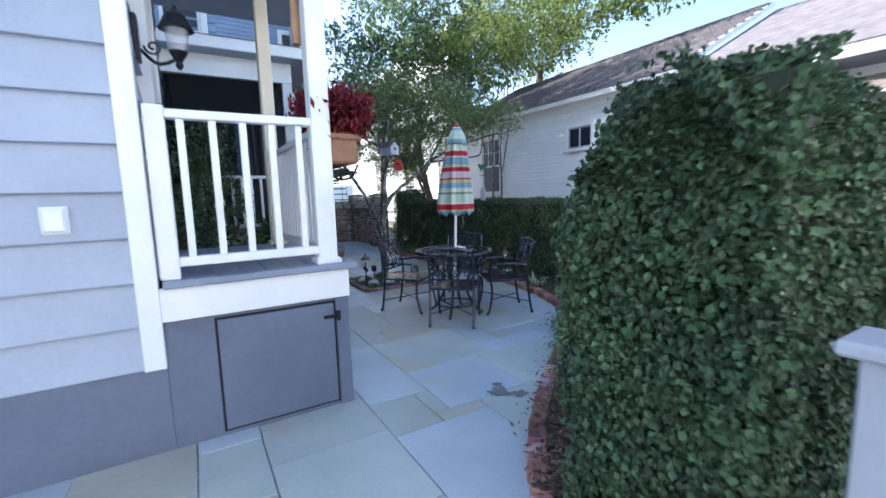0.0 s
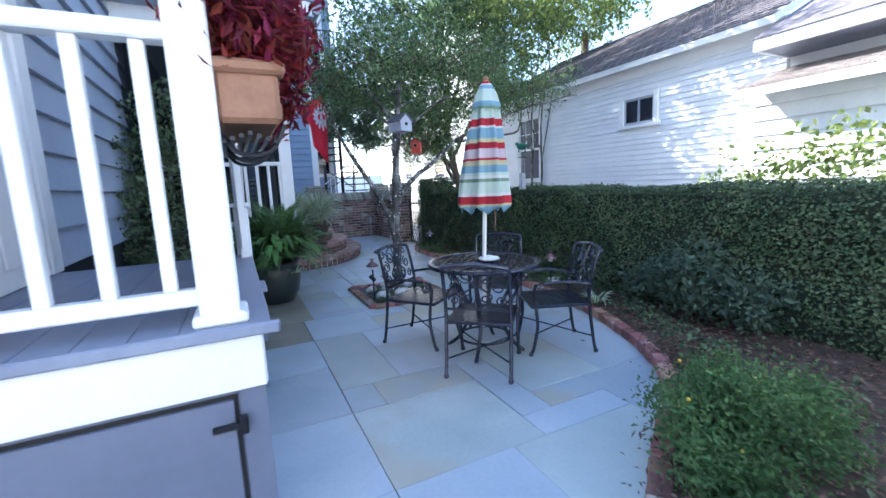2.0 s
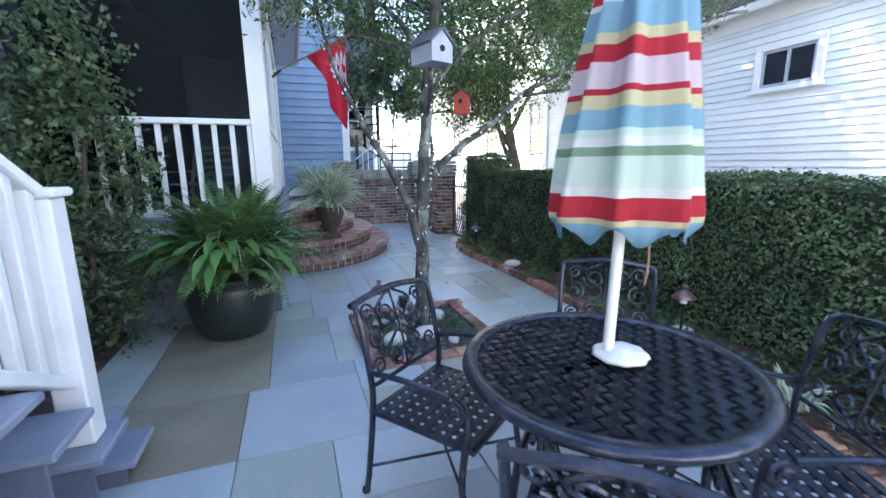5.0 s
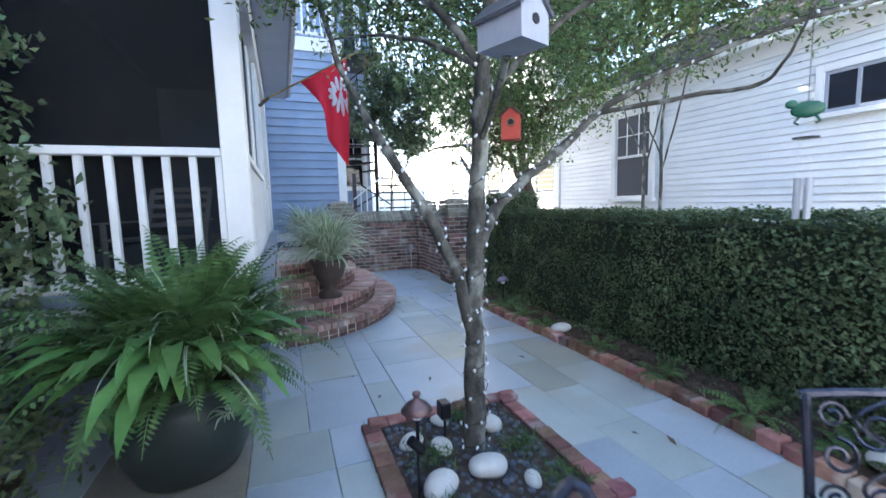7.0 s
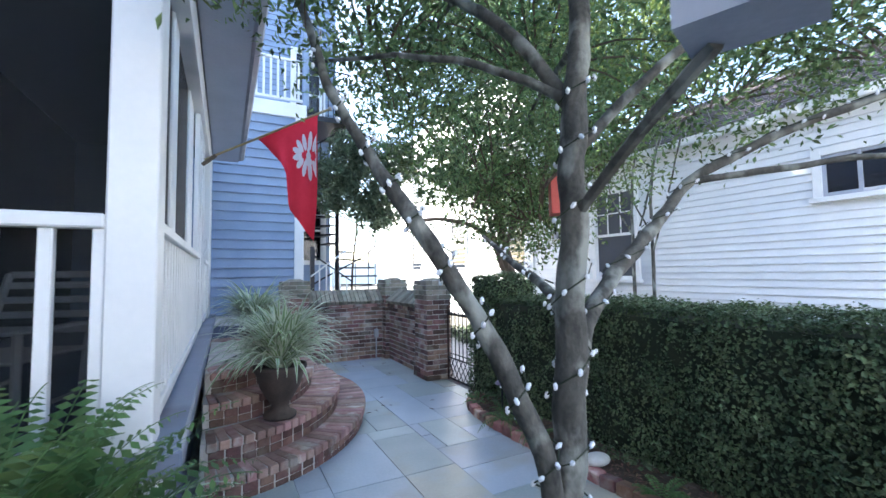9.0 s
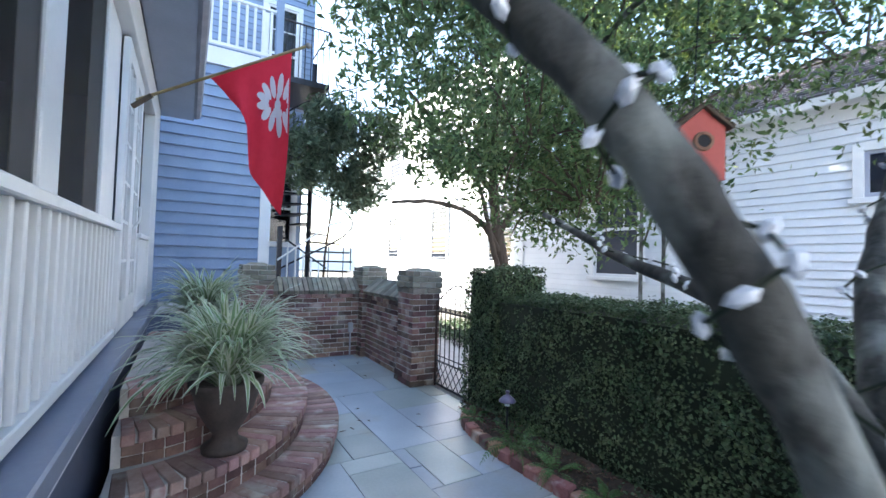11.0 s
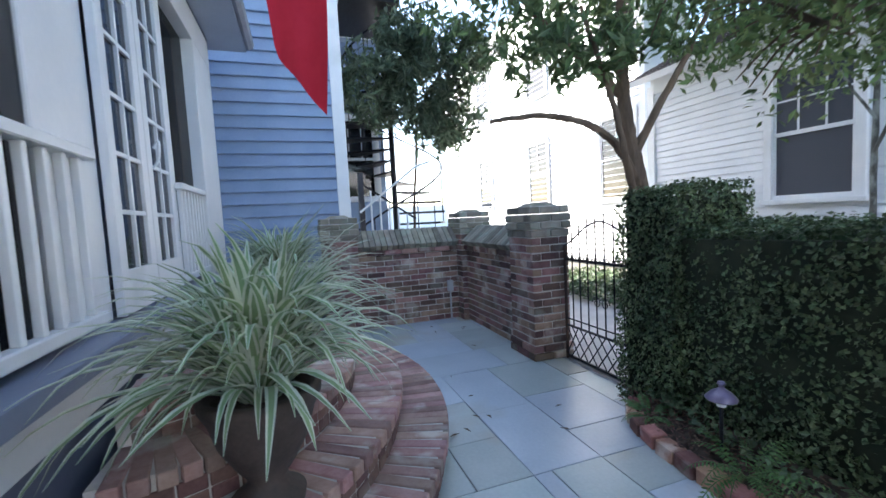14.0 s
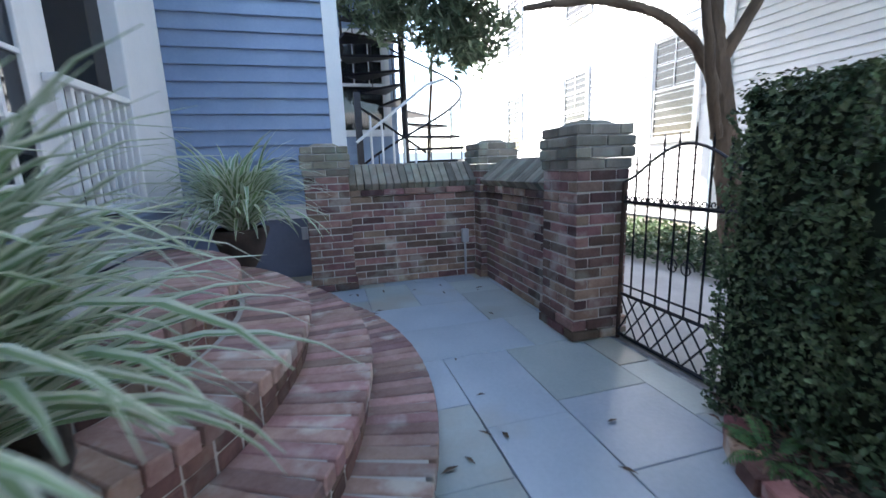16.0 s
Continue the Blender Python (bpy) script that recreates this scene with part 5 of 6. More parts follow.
leaves("crown", blob_points([(3.4, 13.3, 3.3, 0.6, 0.5, 0.75), (4.0, 13.5, 3.4, 0.7, 0.6, 0.8), (4.6, 13.6, 2.9, 0.5, 0.5, 0.5), (3.9, 13.4, 4.0, 0.5, 0.5, 0.5), (4.8, 13.3, 3.8, 0.6, 0.5, 0.5), (4.3, 13.3, 2.7, 0.4, 0.4, 0.4)], 7600, 51, 0.25), 0.17, 0.045, OLEANDER, t3, None, -0.4, 1, 52)
t4 = thing("vine_tree", "sunlit yellow-green tree beyond the white roof", "tree")
part("trunk", limb([(11.5, 12, 0), (11.4, 12, 3.0), (11.6, 12.2, 6.0)], 0.2, 0.1), DARK_BARK, t4)
leaves("crown", blob_points([(11.3, 12.0, 7.0, 1.5, 1.8, 1.8), (10.5, 9.5, 7.2, 1.4, 1.6, 1.6), (9.6, 12.8, 6.2, 1.0, 1.2, 1.5), (10.5, 7.0, 7.0, 1.2, 1.6, 1.3)], 14000, 61, 0.3), 0.16, 0.08, LIGHT_LEAF, t4, None, 0.4, 1, 62)
for k, (x, y, h) in enumerate(((7.3, 9.55, 4.2), (7.35, 9.25, 3.9))):
    s = thing("slender_tree", "slender tree with pale bare stems and a loose crown", "tree", group="slender trees by the white wall")
    part("trunk", limb([(x, y, 0), (x + 0.03, y + 0.02, 1.6), (x - 0.02, y - 0.05, 2.8), (x + 0.1, y - 0.2, h)], 0.032, 0.014), BARK, s)
    part("branch", limb([(x, y, 1.7), (x - 0.1, y - 0.35, 2.5), (x - 0.2, y - 0.7, 3.4), (x - 0.5, y - 1.4, 4.4), (x - 0.6, y - 2.6, 4.9)], 0.016, 0.006), BARK, s)
    part("branch", limb([(x, y, 2.0), (x - 0.1, y + 0.3, 2.7), (x - 0.3, y + 0.3, 3.6), (x - 1.0, y - 0.1, 4.8)], 0.014, 0.005), BARK, s)
    part("branch", limb([(x + 0.1, y - 0.2, h - 0.1), (x - 0.2, y - 0.5, h + 0.5), (x - 0.9, y - 1.0, h + 1.0)], 0.013, 0.005), BARK, s)
    blobs = (((6.3, 7.9, 4.9, 1.0, 1.0, 0.55), (6.0, 9.3, 4.9, 0.9, 0.8, 0.55), (6.9, 8.7, 4.5, 0.6, 0.6, 0.45)), ((6.5, 6.5, 4.8, 0.85, 1.0, 0.5), (6.9, 7.2, 4.3, 0.5, 0.6, 0.35), (5.7, 7.2, 5.2, 0.8, 0.9, 0.5)))[k]
    leaves("crown", blob_points(blobs, (3400, 2000)[k], 65 + k, 0.2), 0.085, 0.042, LIGHT_LEAF, s, None, 0.5, 1, 67 + k)

# ivy strip beyond the gate
rng = np.random.default_rng(71)
pts = np.stack([rng.uniform(5.9, 7.6, 5200), rng.uniform(9.2, 14.0, 5200), rng.uniform(0.03, 0.2, 5200)], 1)
gc = leaves("ground_ivy", pts, 0.075, 0.06, HEDGE, None, np.tile((0, 0, 1.0), (len(pts), 1)), 0, 0.5, 72)
tagged(gc, "low green ivy ground cover under the tree", "ground cover", kind="stuff")

# ---- patio table, umbrella, chairs ----
TC = Vector((2.385, 3.855, 0))
table = thing("patio_table", "round dark cast metal table with woven lattice top", "table", at=TC)
bm = lathe([(0.378, 0.672), (0.418, 0.672), (0.425, 0.685), (0.418, 0.700), (0.383, 0.700), (0.378, 0.69)], 56)
part("rim", bm, CAST, table, smooth=True)
bm = bmesh.new()
R, gap_w = 0.388, 0.041
k = -9
while k <= 9:
    o = k * gap_w
    h = math.sqrt(max(0.0, R * R - o * o))
    n_seg = max(2, int(2 * h / 0.023))
    for swap in (0, 1):
        prev = None
        for i in range(n_seg + 1):
            u = -h + 2 * h * i / n_seg
            z = 0.692 + 0.0035 * math.cos(math.pi * (u / gap_w + k + swap))
            a, b = (u, o - 0.0125), (u, o + 0.0125)
            if swap:
                a, b = a[::-1], b[::-1]
            cur = (bm.verts.new((*a, z)), bm.verts.new((*b, z)))
            if prev:
                bm.faces.new((prev[0], cur[0], cur[1], prev[1]) if not swap else (prev[1], cur[1], cur[0], prev[0]))
            prev = cur
    k += 1
bmesh.ops.solidify(bm, geom=bm.faces[:], thickness=0.006)
part("lattice_top", bm, CAST, table, "woven cast strips")
for a in range(4):
    ang = radians(45 + 90 * a)
    d = Vector((math.cos(ang), math.sin(ang), 0))
    leg = part("leg", tube(smooth_path([d * 0.30 + Vector((0, 0, 0.67)), d * 0.20 + Vector((0, 0, 0.5)), d * 0.12 + Vector((0, 0, 0.3)), d * 0.2 + Vector((0, 0, 0.1)), d * 0.30 + Vector((0, 0, 0.012))], 5), 0.014, 7), CAST, table)
    part("brace", tube(smooth_path([d * 0.13 + Vector((0, 0, 0.34)), d * 0.24 + Vector((0, 0, 0.45)), d * 0.26 + Vector((0, 0, 0.56)), d * 0.2 + Vector((0, 0, 0.6)), d * 0.17 + Vector((0, 0, 0.55))], 4), 0.007, 6), CAST, leg)
part("foot_ring", tube([(0.2 * math.cos(2 * math.pi * i / 24), 0.2 * math.sin(2 * math.pi * i / 24), 0.11) for i in range(25)], 0.009, 6), CAST, table)

umb = thing("patio_umbrella", "closed market umbrella in striped red, blue and green canvas", "umbrella", at=(0, 0, 0))
UC = Vector((2.405, 3.872, 0))
lean = Vector((0.065, 0.02, 0)) / 1.3


def axis_at(z):
    return UC + lean * (z - 0.7) + Vector((0, 0, z))


part("pole", tube([axis_at(0.18), axis_at(0.7), axis_at(1.3), axis_at(2.0)], 0.016, 12), WHITE, umb, "white painted pole", smooth=True)


def pleats(levels, folds, seg, bm):
    rings = []
    for z, r, amp, drop in levels:
        ring = []
        for i in range(seg):
            a = 2 * math.pi * i / seg
            f = math.cos(folds * a + 0.4 * math.sin(2 * a))
            rr = r * (1 + amp * (0.75 * f + 0.25 * math.cos(2 * folds * a)) + 0.06 * math.sin(a * 3 + z * 5))
            c = axis_at(z)
            ring.append(bm.verts.new((c.x + rr * math.cos(a), c.y + rr * math.sin(a), z + drop * f)))
        rings.append(ring)
    for p, q in zip(rings, rings[1:]):
        for i in range(seg):
            bm.faces.new((p[i], p[(i + 1) % seg], q[(i + 1) % seg], q[i]))
    return bm


lv = [(1.085, 0.176, 0.15, 0.025), (1.12, 0.179, 0.16, 0.02), (1.22, 0.166, 0.20, 0.008), (1.35, 0.152, 0.22, 0), (1.5, 0.131, 0.24, 0), (1.65, 0.11, 0.25, 0), (1.78, 0.09, 0.25, 0), (1.88, 0.07, 0.2, 0)]
bm = pleats(lv, 8, 96, bmesh.new())
bmesh.ops.solidify(bm, geom=bm.faces[:], thickness=0.003)
canopy = part("canopy", bm, CANVAS, umb, "striped canvas in folds", smooth=True)
bm = pleats([(1.80, 0.105, 0.08, 0.012), (1.84, 0.10, 0.08, 0.0), (1.92, 0.075, 0.06, 0), (1.98, 0.045, 0.04, 0), (2.015, 0.02, 0, 0)], 8, 48, bmesh.new())
bmesh.ops.solidify(bm, geom=bm.faces[:], thickness=0.003)
part("vent_cap", bm, CANVAS, umb, "scalloped canvas top cap", smooth=True)
part("finial", lathe([(0.012, 2.0), (0.02, 2.02), (0.016, 2.04), (0.004, 2.05)], 10, None, (axis_at(2.0).x, axis_at(2.0).y, 0)), TERRACOTTA, umb)
bm = bmesh.new()
for i in range(8):
    a = 2 * math.pi * i / 8
    tube([axis_at(1.0) + Vector((0.03 * math.cos(a), 0.03 * math.sin(a), 0.1)), axis_at(1.13) + Vector((0.13 * math.cos(a), 0.13 * math.sin(a), 0))], 0.006, 5, bm)
part("stretcher", bm, DARK_BARK, umb)
part("tie_chain", tube(smooth_path([axis_at(1.12) + Vector((0.05, -0.05, 0)), axis_at(1.0) + Vector((0.06, -0.055, 0)), axis_at(0.93) + Vector((0.055, -0.055, 0))], 4), 0.004, 5), COPPER, umb)
dish = thing("umbrella_plate", "white scalloped plate round the umbrella pole", "plate")
bm = lathe([(0.02, 0.702), (0.085, 0.702), (0.10, 0.712), (0.09, 0.722), (0.045, 0.724), (0.03, 0.735), (0.022, 0.735)], 32, None, (UC.x, UC.y, 0))
for v in bm.verts:
    d = math.atan2(v.co.y - UC.y, v.co.x - UC.x)
    s = 1 + 0.05 * math.cos(9 * d)
    v.co.x, v.co.y = UC.x + 0.03 + (v.co.x - UC.x) * s * 0.8, UC.y - 0.02 + (v.co.y - UC.y) * s * 0.8
part("plate", bm, WHITE, dish, smooth=True)


def make_chair():
    """Looks along +y; its back feet stand round the origin."""
    c = thing("patio_chair", "dark cast metal armchair with scrolled back and woven seat", "chair", group="chairs round the patio table")
    W = 0.215
    for s in (-1, 1):
        part("back_leg", tube(smooth_path([(s * W, -0.02, 0.012), (s * W, 0.0, 0.10), (s * W, 0.035, 0.38), (s * W, 0.03, 0.52), (s * W, -0.02, 0.74), (s * (W - 0.01), -0.06, 0.765)], 4), 0.0125, 7), CAST, c)
        part("front_leg", tube(smooth_path([(s * W, 0.47, 0.012), (s * W, 0.45, 0.06), (s * W, 0.42, 0.22), (s * W, 0.43, 0.36), (s * W, 0.445, 0.47), (s * W, 0.43, 0.545)], 4), 0.0125, 7), CAST, c)
        bm = tube(smooth_path([(s * W, 0.03, 0.53), (s * (W + 0.015), 0.2, 0.555), (s * (W + 0.015), 0.38, 0.55)], 5), 0.011, 7)
        tube([(s * (W + 0.015), 0.40 + 0.045 * (1 - 0.75 * t / 18) * math.cos(math.pi / 2 - t * 0.5), 0.505 + 0.045 * (1 - 0.75 * t / 18) * math.sin(math.pi / 2 - t * 0.5)) for t in range(19)], 0.008, 6, bm)
        part("armrest", bm, CAST, c)
        for y in (-0.02, 0.47):
            bmf = bmesh.new()
            bmesh.ops.create_icosphere(bmf, subdivisions=2, radius=0.018, matrix=Matrix.Translation((s * W, y, 0.018)))
            part("foot", bmf, CAST, c)
    part("top_rail", tube(smooth_path([(-W, -0.06, 0.765), (-0.1, -0.062, 0.782), (0, -0.06, 0.79), (0.1, -0.062, 0.782), (W, -0.06, 0.765)], 4), 0.013, 7), CAST, c)
    part("lower_rail", tube([(-W, 0.03, 0.47), (W, 0.03, 0.47)], 0.009, 6), CAST, c)

    def back_y(z):
        return 0.03 - 0.09 * max(0, (z - 0.5) / 0.28) ** 1.3
    back = part("back_panel", tube([(0, back_y(0.47 + 0.31 * i / 8), 0.47 + 0.31 * i / 8) for i in range(9)], 0.005, 5), CAST, c, "scrolled cast back panel")
    for s in (-1, 1):
        for cx, cz, r, st, fl in ((0.055, 0.54, 0.045, math.pi, 1), (0.06, 0.70, 0.05, 0, -1), (0.145, 0.63, 0.045, math.pi / 2, 1), (0.155, 0.53, 0.035, 0, 1), (0.15, 0.725, 0.035, math.pi, -1)):
            pts = []
            for t in range(21):
                a = st + fl * 1.35 * 2 * math.pi * t / 20
                rr = r * (1 - 0.72 * t / 20)
                z = cz + rr * math.sin(a)
                pts.append((s * (cx + rr * math.cos(a)), back_y(z), z))
            part("scroll", tube(pts, 0.0055, 5), CAST, back)
        pts = [(s * 0.01, back_y(0.48), 0.48), (s * 0.10, back_y(0.56), 0.56), (s * 0.02, back_y(0.64), 0.64), (s * 0.10, back_y(0.72), 0.72), (s * 0.02, back_y(0.775), 0.775)]
        part("waved_bar", tube(smooth_path(pts, 6), 0.006, 5), CAST, back)
    seat = part("seat", tube([(-W, 0.03, 0.375), (W, 0.03, 0.375), (W, 0.46, 0.375), (-W, 0.46, 0.375), (-W, 0.03, 0.375)], 0.012, 6), CAST, c, "woven strip seat")
    along = across = None
    for k in range(10):
        x, y = -W + 0.01 + k * (2 * W - 0.02) / 9, 0.04 + k * 0.4 / 9
        if k == 0:
            along = part("strip", box(-0.013, 0.03, 0.376, 0.013, 0.45, 0.382), CAST, seat)
            across = part("strip", box(-W, -0.013, 0.380, W, 0.013, 0.386), CAST, seat)
            a, b = along, across
        else:
            a, b = new("strip", along.data), new("strip", across.data)
            a.parent = b.parent = seat
        a.location, b.location = (x, 0, 0), (0, y, 0)
    for s in (-1, 1):
        part("stretcher", tube([(s * W, 0.0, 0.13), (-s * W, 0.44, 0.17)], 0.006, 5), CAST, c)
    return c


def seat_at(ch, x, y, fx, fy):
    return pose(x, y, 0, 0, 0, math.degrees(math.atan2(fy, fx)) - 90)


chair = make_chair()
chair.matrix_basis = seat_at(chair, 2.06, 3.42, 0.67, 0.74)
copy_thing(chair, seat_at(chair, 1.92, 4.50, 0.60, -0.80))
copy_thing(chair, seat_at(chair, 3.10, 3.56, -0.92, 0.38))
copy_thing(chair, seat_at(chair, 2.98, 4.55, -0.63, -0.77))

# ---- plants in pots ----


def blades(name, parent, centre, count, length, width, seed, lift=1.0):
    """Arching strap leaves with pale margins."""
    rng = np.random.default_rng(seed)
    bm = bmesh.new()
    for _ in range(count):
        a = rng.uniform(0, 2 * math.pi)
        L = length * rng.uniform(0.55, 1.15)
        up = rng.uniform(0.3, 2.1) * lift
        p = Vector(centre) + Vector((math.cos(a), math.sin(a), 0)) * rng.uniform(0, 0.07)
        d = Vector((math.cos(a), math.sin(a), up * 1.6)).normalized()
        side = Vector((-math.sin(a), math.cos(a), 0))
        w = width * rng.uniform(0.7, 1.2)
        n = 8
        prev = None
        bend = rng.uniform(0.2, 0.46)
        sway = rng.normal() * 0.05
        for i in range(n + 1):
            t = i / n
            ww = w * (0.55 + 0.9 * t - 1.42 * t * t) + 0.0006
            fold = Vector((0, 0, -0.25 * ww))
            cur = [bm.verts.new(p - side * ww), bm.verts.new(p - side * ww * 0.5 + fold), bm.verts.new(p + side * ww * 0.5 + fold), bm.verts.new(p + side * ww)]
            if prev:
                for k in range(3):
                    f = bm.faces.new((prev[k], prev[k + 1], cur[k + 1], cur[k]))
                    f.material_index = 0 if k == 1 else 1
            prev = cur
            p = p + d * (L / n)
            d = (d + Vector((sway * math.cos(a + 1.57), sway * math.sin(a + 1.57), -bend * (0.4 + t)))).normalized()
    return part(name, bm, [BLADE, BLADE_EDGE], parent, "green blades with cream margins", True)


def urn_plant(x, y, z, seed, count, length, label):
    u = thing("planted_urn", label, "potted plant", at=(x, y, z))
    part("urn", lathe([(0.12, 0.0), (0.125, 0.03), (0.075, 0.06), (0.065, 0.10), (0.10, 0.15), (0.15, 0.24), (0.175, 0.33), (0.20, 0.38), (0.20, 0.405), (0.17, 0.41), (0.16, 0.37)], 28), URN, u, "brown footed urn", True)
    part("soil", lathe([(0.01, 0.36), (0.165, 0.375)], 20), SOIL, u)
    blades("foliage", u, (0, 0, 0.38), count, length, 0.027, seed, 1.35)
    return u


urn_plant(2.00, 8.65, 0.335, 81, 430, 0.63, "cream-edged spider plant in a brown footed urn on brick steps")
urn_plant(1.96, 11.36, 0.335, 82, 360, 0.74, "second striped spider plant in a brown urn beside the steps")


def fronds(name, parent, centre, count, length, seed, mat, low=0.3, up=1.3, leaf=0.05, start=0.05):
    rng = np.random.default_rng(seed)
    verts, faces = [], []
    for _ in range(count):
        a = rng.uniform(0, 2 * math.pi)
        L = length * rng.uniform(0.6, 1.15)
        d = Vector((math.cos(a), math.sin(a), rng.uniform(low, up))).normalized()
        p = Vector(centre) + Vector((math.cos(a), math.sin(a), 0)) * rng.uniform(0, start)
        side = Vector((-math.sin(a), math.cos(a), rng.normal() * 0.2)).normalized()
        n = 26 if leaf > 0.05 else 16
        for i in range(n):
            t = i / n
            d = (d + Vector((0, 0, -2.3 / n * (0.3 + t)))).normalized()
            q = p + d * (L / n)
            lw = leaf * math.sin(math.pi * min(1, 0.12 + t * 0.9)) * L / length
            for s in (-1, 1):
                k = len(verts)
                tip = p + side * s * lw + d * lw * 0.35 + Vector((0, 0, -0.012))
                m1, m2 = p.lerp(tip, 0.45) + d * lw * 0.24, p.lerp(tip, 0.45) - d * lw * 0.22
                verts += [tuple(p), tuple(m1), tuple(tip), tuple(m2)]
                faces += [(k, k + 1, k + 2), (k, k + 2, k + 3)]
            k = len(verts)
            w = side * 0.002
            verts += [tuple(p - w), tuple(p + w), tuple(q + w), tuple(q - w)]
            faces.append((k, k + 1, k + 2, k + 3))
            p = q
    me = bpy.data.meshes.new(name)
    me.from_pydata(verts, [], faces)
    me.materials.append(mat)
    ob = new(name, me)
    ob.parent = parent
    return ob


pf = thing("fern_pot", "large dark glazed pot overflowing with green ferns on the paving", "potted plant", at=(1.05, 6.42, 0))
part("pot", lathe([(0.20, 0.0), (0.235, 0.02), (0.29, 0.14), (0.318, 0.28), (0.305, 0.39), (0.29, 0.44), (0.315, 0.455), (0.31, 0.475), (0.27, 0.47), (0.26, 0.42)], 40), POT, pf, "dark green glazed pot", True)
part("soil", lathe([(0.01, 0.43), (0.268, 0.44)], 20), SOIL, pf)
fronds("fern", pf, (0.04, -0.12, 0.54), 210, 0.62, 91, FERN, 0.3, 2.6, 0.08, 0.22)
fronds("upper_fern", pf, (0.08, -0.14, 0.62), 90, 0.66, 94, FERN, 1.4, 4.5, 0.08, 0.2)
blades("trailing_grass", pf, (0.10, -0.2, 0.62), 130, 0.52, 0.010, 92, 0.9)
blades("spider_plantlet", pf, (0.24, -0.26, 0.36), 30, 0.14, 0.007, 89, 0.6)


def straps(name, parent, centre, count, length, width, seed, mat, aim=None):
    """Broad arching tongue leaves with a raised midrib."""
    rng = np.random.default_rng(seed)
    bm = bmesh.new()
    for _ in range(count):
        a = rng.uniform(0, 2 * math.pi) if aim is None else rng.normal(aim, 0.9)
        out = Vector((math.cos(a), math.sin(a), 0))
        side = Vector((-math.sin(a), math.cos(a), 0))
        d = (out + Vector((0, 0, rng.uniform(0.5, 1.6)))).normalized()
        p = Vector(centre) + out * rng.uniform(0.02, 0.2)
        L, w, prev = length * rng.uniform(0.7, 1.15), width * rng.uniform(0.75, 1.2), None
        for i in range(9):
            t = i / 8
            ww = w * (0.25 + 1.5 * t - 1.7 * t * t * t) + 0.001
            wave = Vector((0, 0, 0.008 * math.sin(i * 2.3)))
            cur = [bm.verts.new(p - side * ww + wave), bm.verts.new(p - Vector((0, 0, 0.18 * ww))), bm.verts.new(p + side * ww - wave)]
            if prev:
                for k in range(2):
                    bm.faces.new((prev[k], prev[k + 1], cur[k + 1], cur[k]))
            prev = cur
            p = p + d * (L / 8)
            d = (d + Vector((0, 0, -0.28 * (0.5 + t)))).normalized()
    ob = part(name, bm, mat, parent, "broad bright green tongue leaves", True)
    ob["kind"] = "stuff"
    return ob


straps("broad_leaf", pf, (0.04, -0.26, 0.62), 46, 0.54, 0.042, 93, BROAD, aim=-1.9)

vine = thing("climbing_vine", "dense dark evergreen vine against the screened porch", "climbing plant")
part("stem", limb([(0.25, 6.4, 0), (0.2, 6.42, 0.9), (0.3, 6.45, 1.8), (0.15, 6.45, 2.3)], 0.02, 0.008), DARK_BARK, vine)
leaves("foliage", blob_points([(0.15, 6.35, 0.5, 0.5, 0.28, 0.55), (0.25, 6.40, 1.3, 0.42, 0.24, 0.5), (0.2, 6.42, 2.0, 0.38, 0.22, 0.42), (-0.1, 6.2, 0.9, 0.3, 0.4, 0.9), (0.0, 5.9, 0.4, 0.3, 0.3, 0.4)], 9000, 95, 0.4), 0.055, 0.034, HEDGE, vine, None, 0.4, 1, 96)
bedv = tagged(link("planting_bed", box(-0.2, 5.4, -0.01, 0.30, 6.62, 0.03), SOIL), "narrow dark soil bed below the vine", "bed", kind="structure")

# flower box on the porch rail
fb = thing("flower_box", "ornate terracotta rail planter full of red foliage", "planter", at=(0.81, 2.88, -0.17))
part("box", box(-0.09, -0.30, 1.66, 0.09, 0.30, 1.82, 0.015), TERRACOTTA, fb)
part("lip", box(-0.11, -0.32, 1.80, 0.11, 0.32, 1.84, 0.01), TERRACOTTA, fb)
for s in (-1, 1):
    part("scroll_relief", scroll(s * 0.12, 1.735, 0.055, 1.3, 0 if s < 0 else math.pi, 0.093, bmesh.new(), th=0.008, flip=s), TERRACOTTA, fb)
    part("scroll_relief", scroll(s * 0.22, 1.70, 0.035, 1.2, 0, 0.093, bmesh.new(), th=0.007, flip=-s), TERRACOTTA, fb)
bm = bmesh.new()
for i in range(7):
    tube([(-0.08 + 0.025 * i, -0.30, 1.63 - 0.008 * abs(i - 3)), (-0.08 + 0.025 * i, 0.30, 1.63 - 0.008 * abs(i - 3))], 0.008, 5, bm)
for y in (-0.25, 0, 0.25):
    tube(smooth_path([(-0.11, y, 1.70), (-0.05, y, 1.58), (0.05, y, 1.58), (0.1, y, 1.66)], 4), 0.008, 5, bm)
part("wire_cradle", bm, IRON, fb, "black wire cradle")
leaves("red_foliage", blob_points([(0.02, 0.02, 1.98, 0.2, 0.32, 0.15), (0.06, 0.2, 2.05, 0.2, 0.22, 0.15), (0.1, 0.3, 1.86, 0.13, 0.15, 0.15), (0.03, -0.2, 1.96, 0.17, 0.2, 0.13)], 5200, 97, 0.2), 0.06, 0.02, RED_LEAF, fb, None, 0.9, 1, 98)

# ---- flag ----
flag = thing("house_flag", "red flag with a white flower on a slanting pole", "flag")
P0, P1 = Vector((1.42, 9.46, 2.52)), Vector((2.46, 9.00, 3.01))
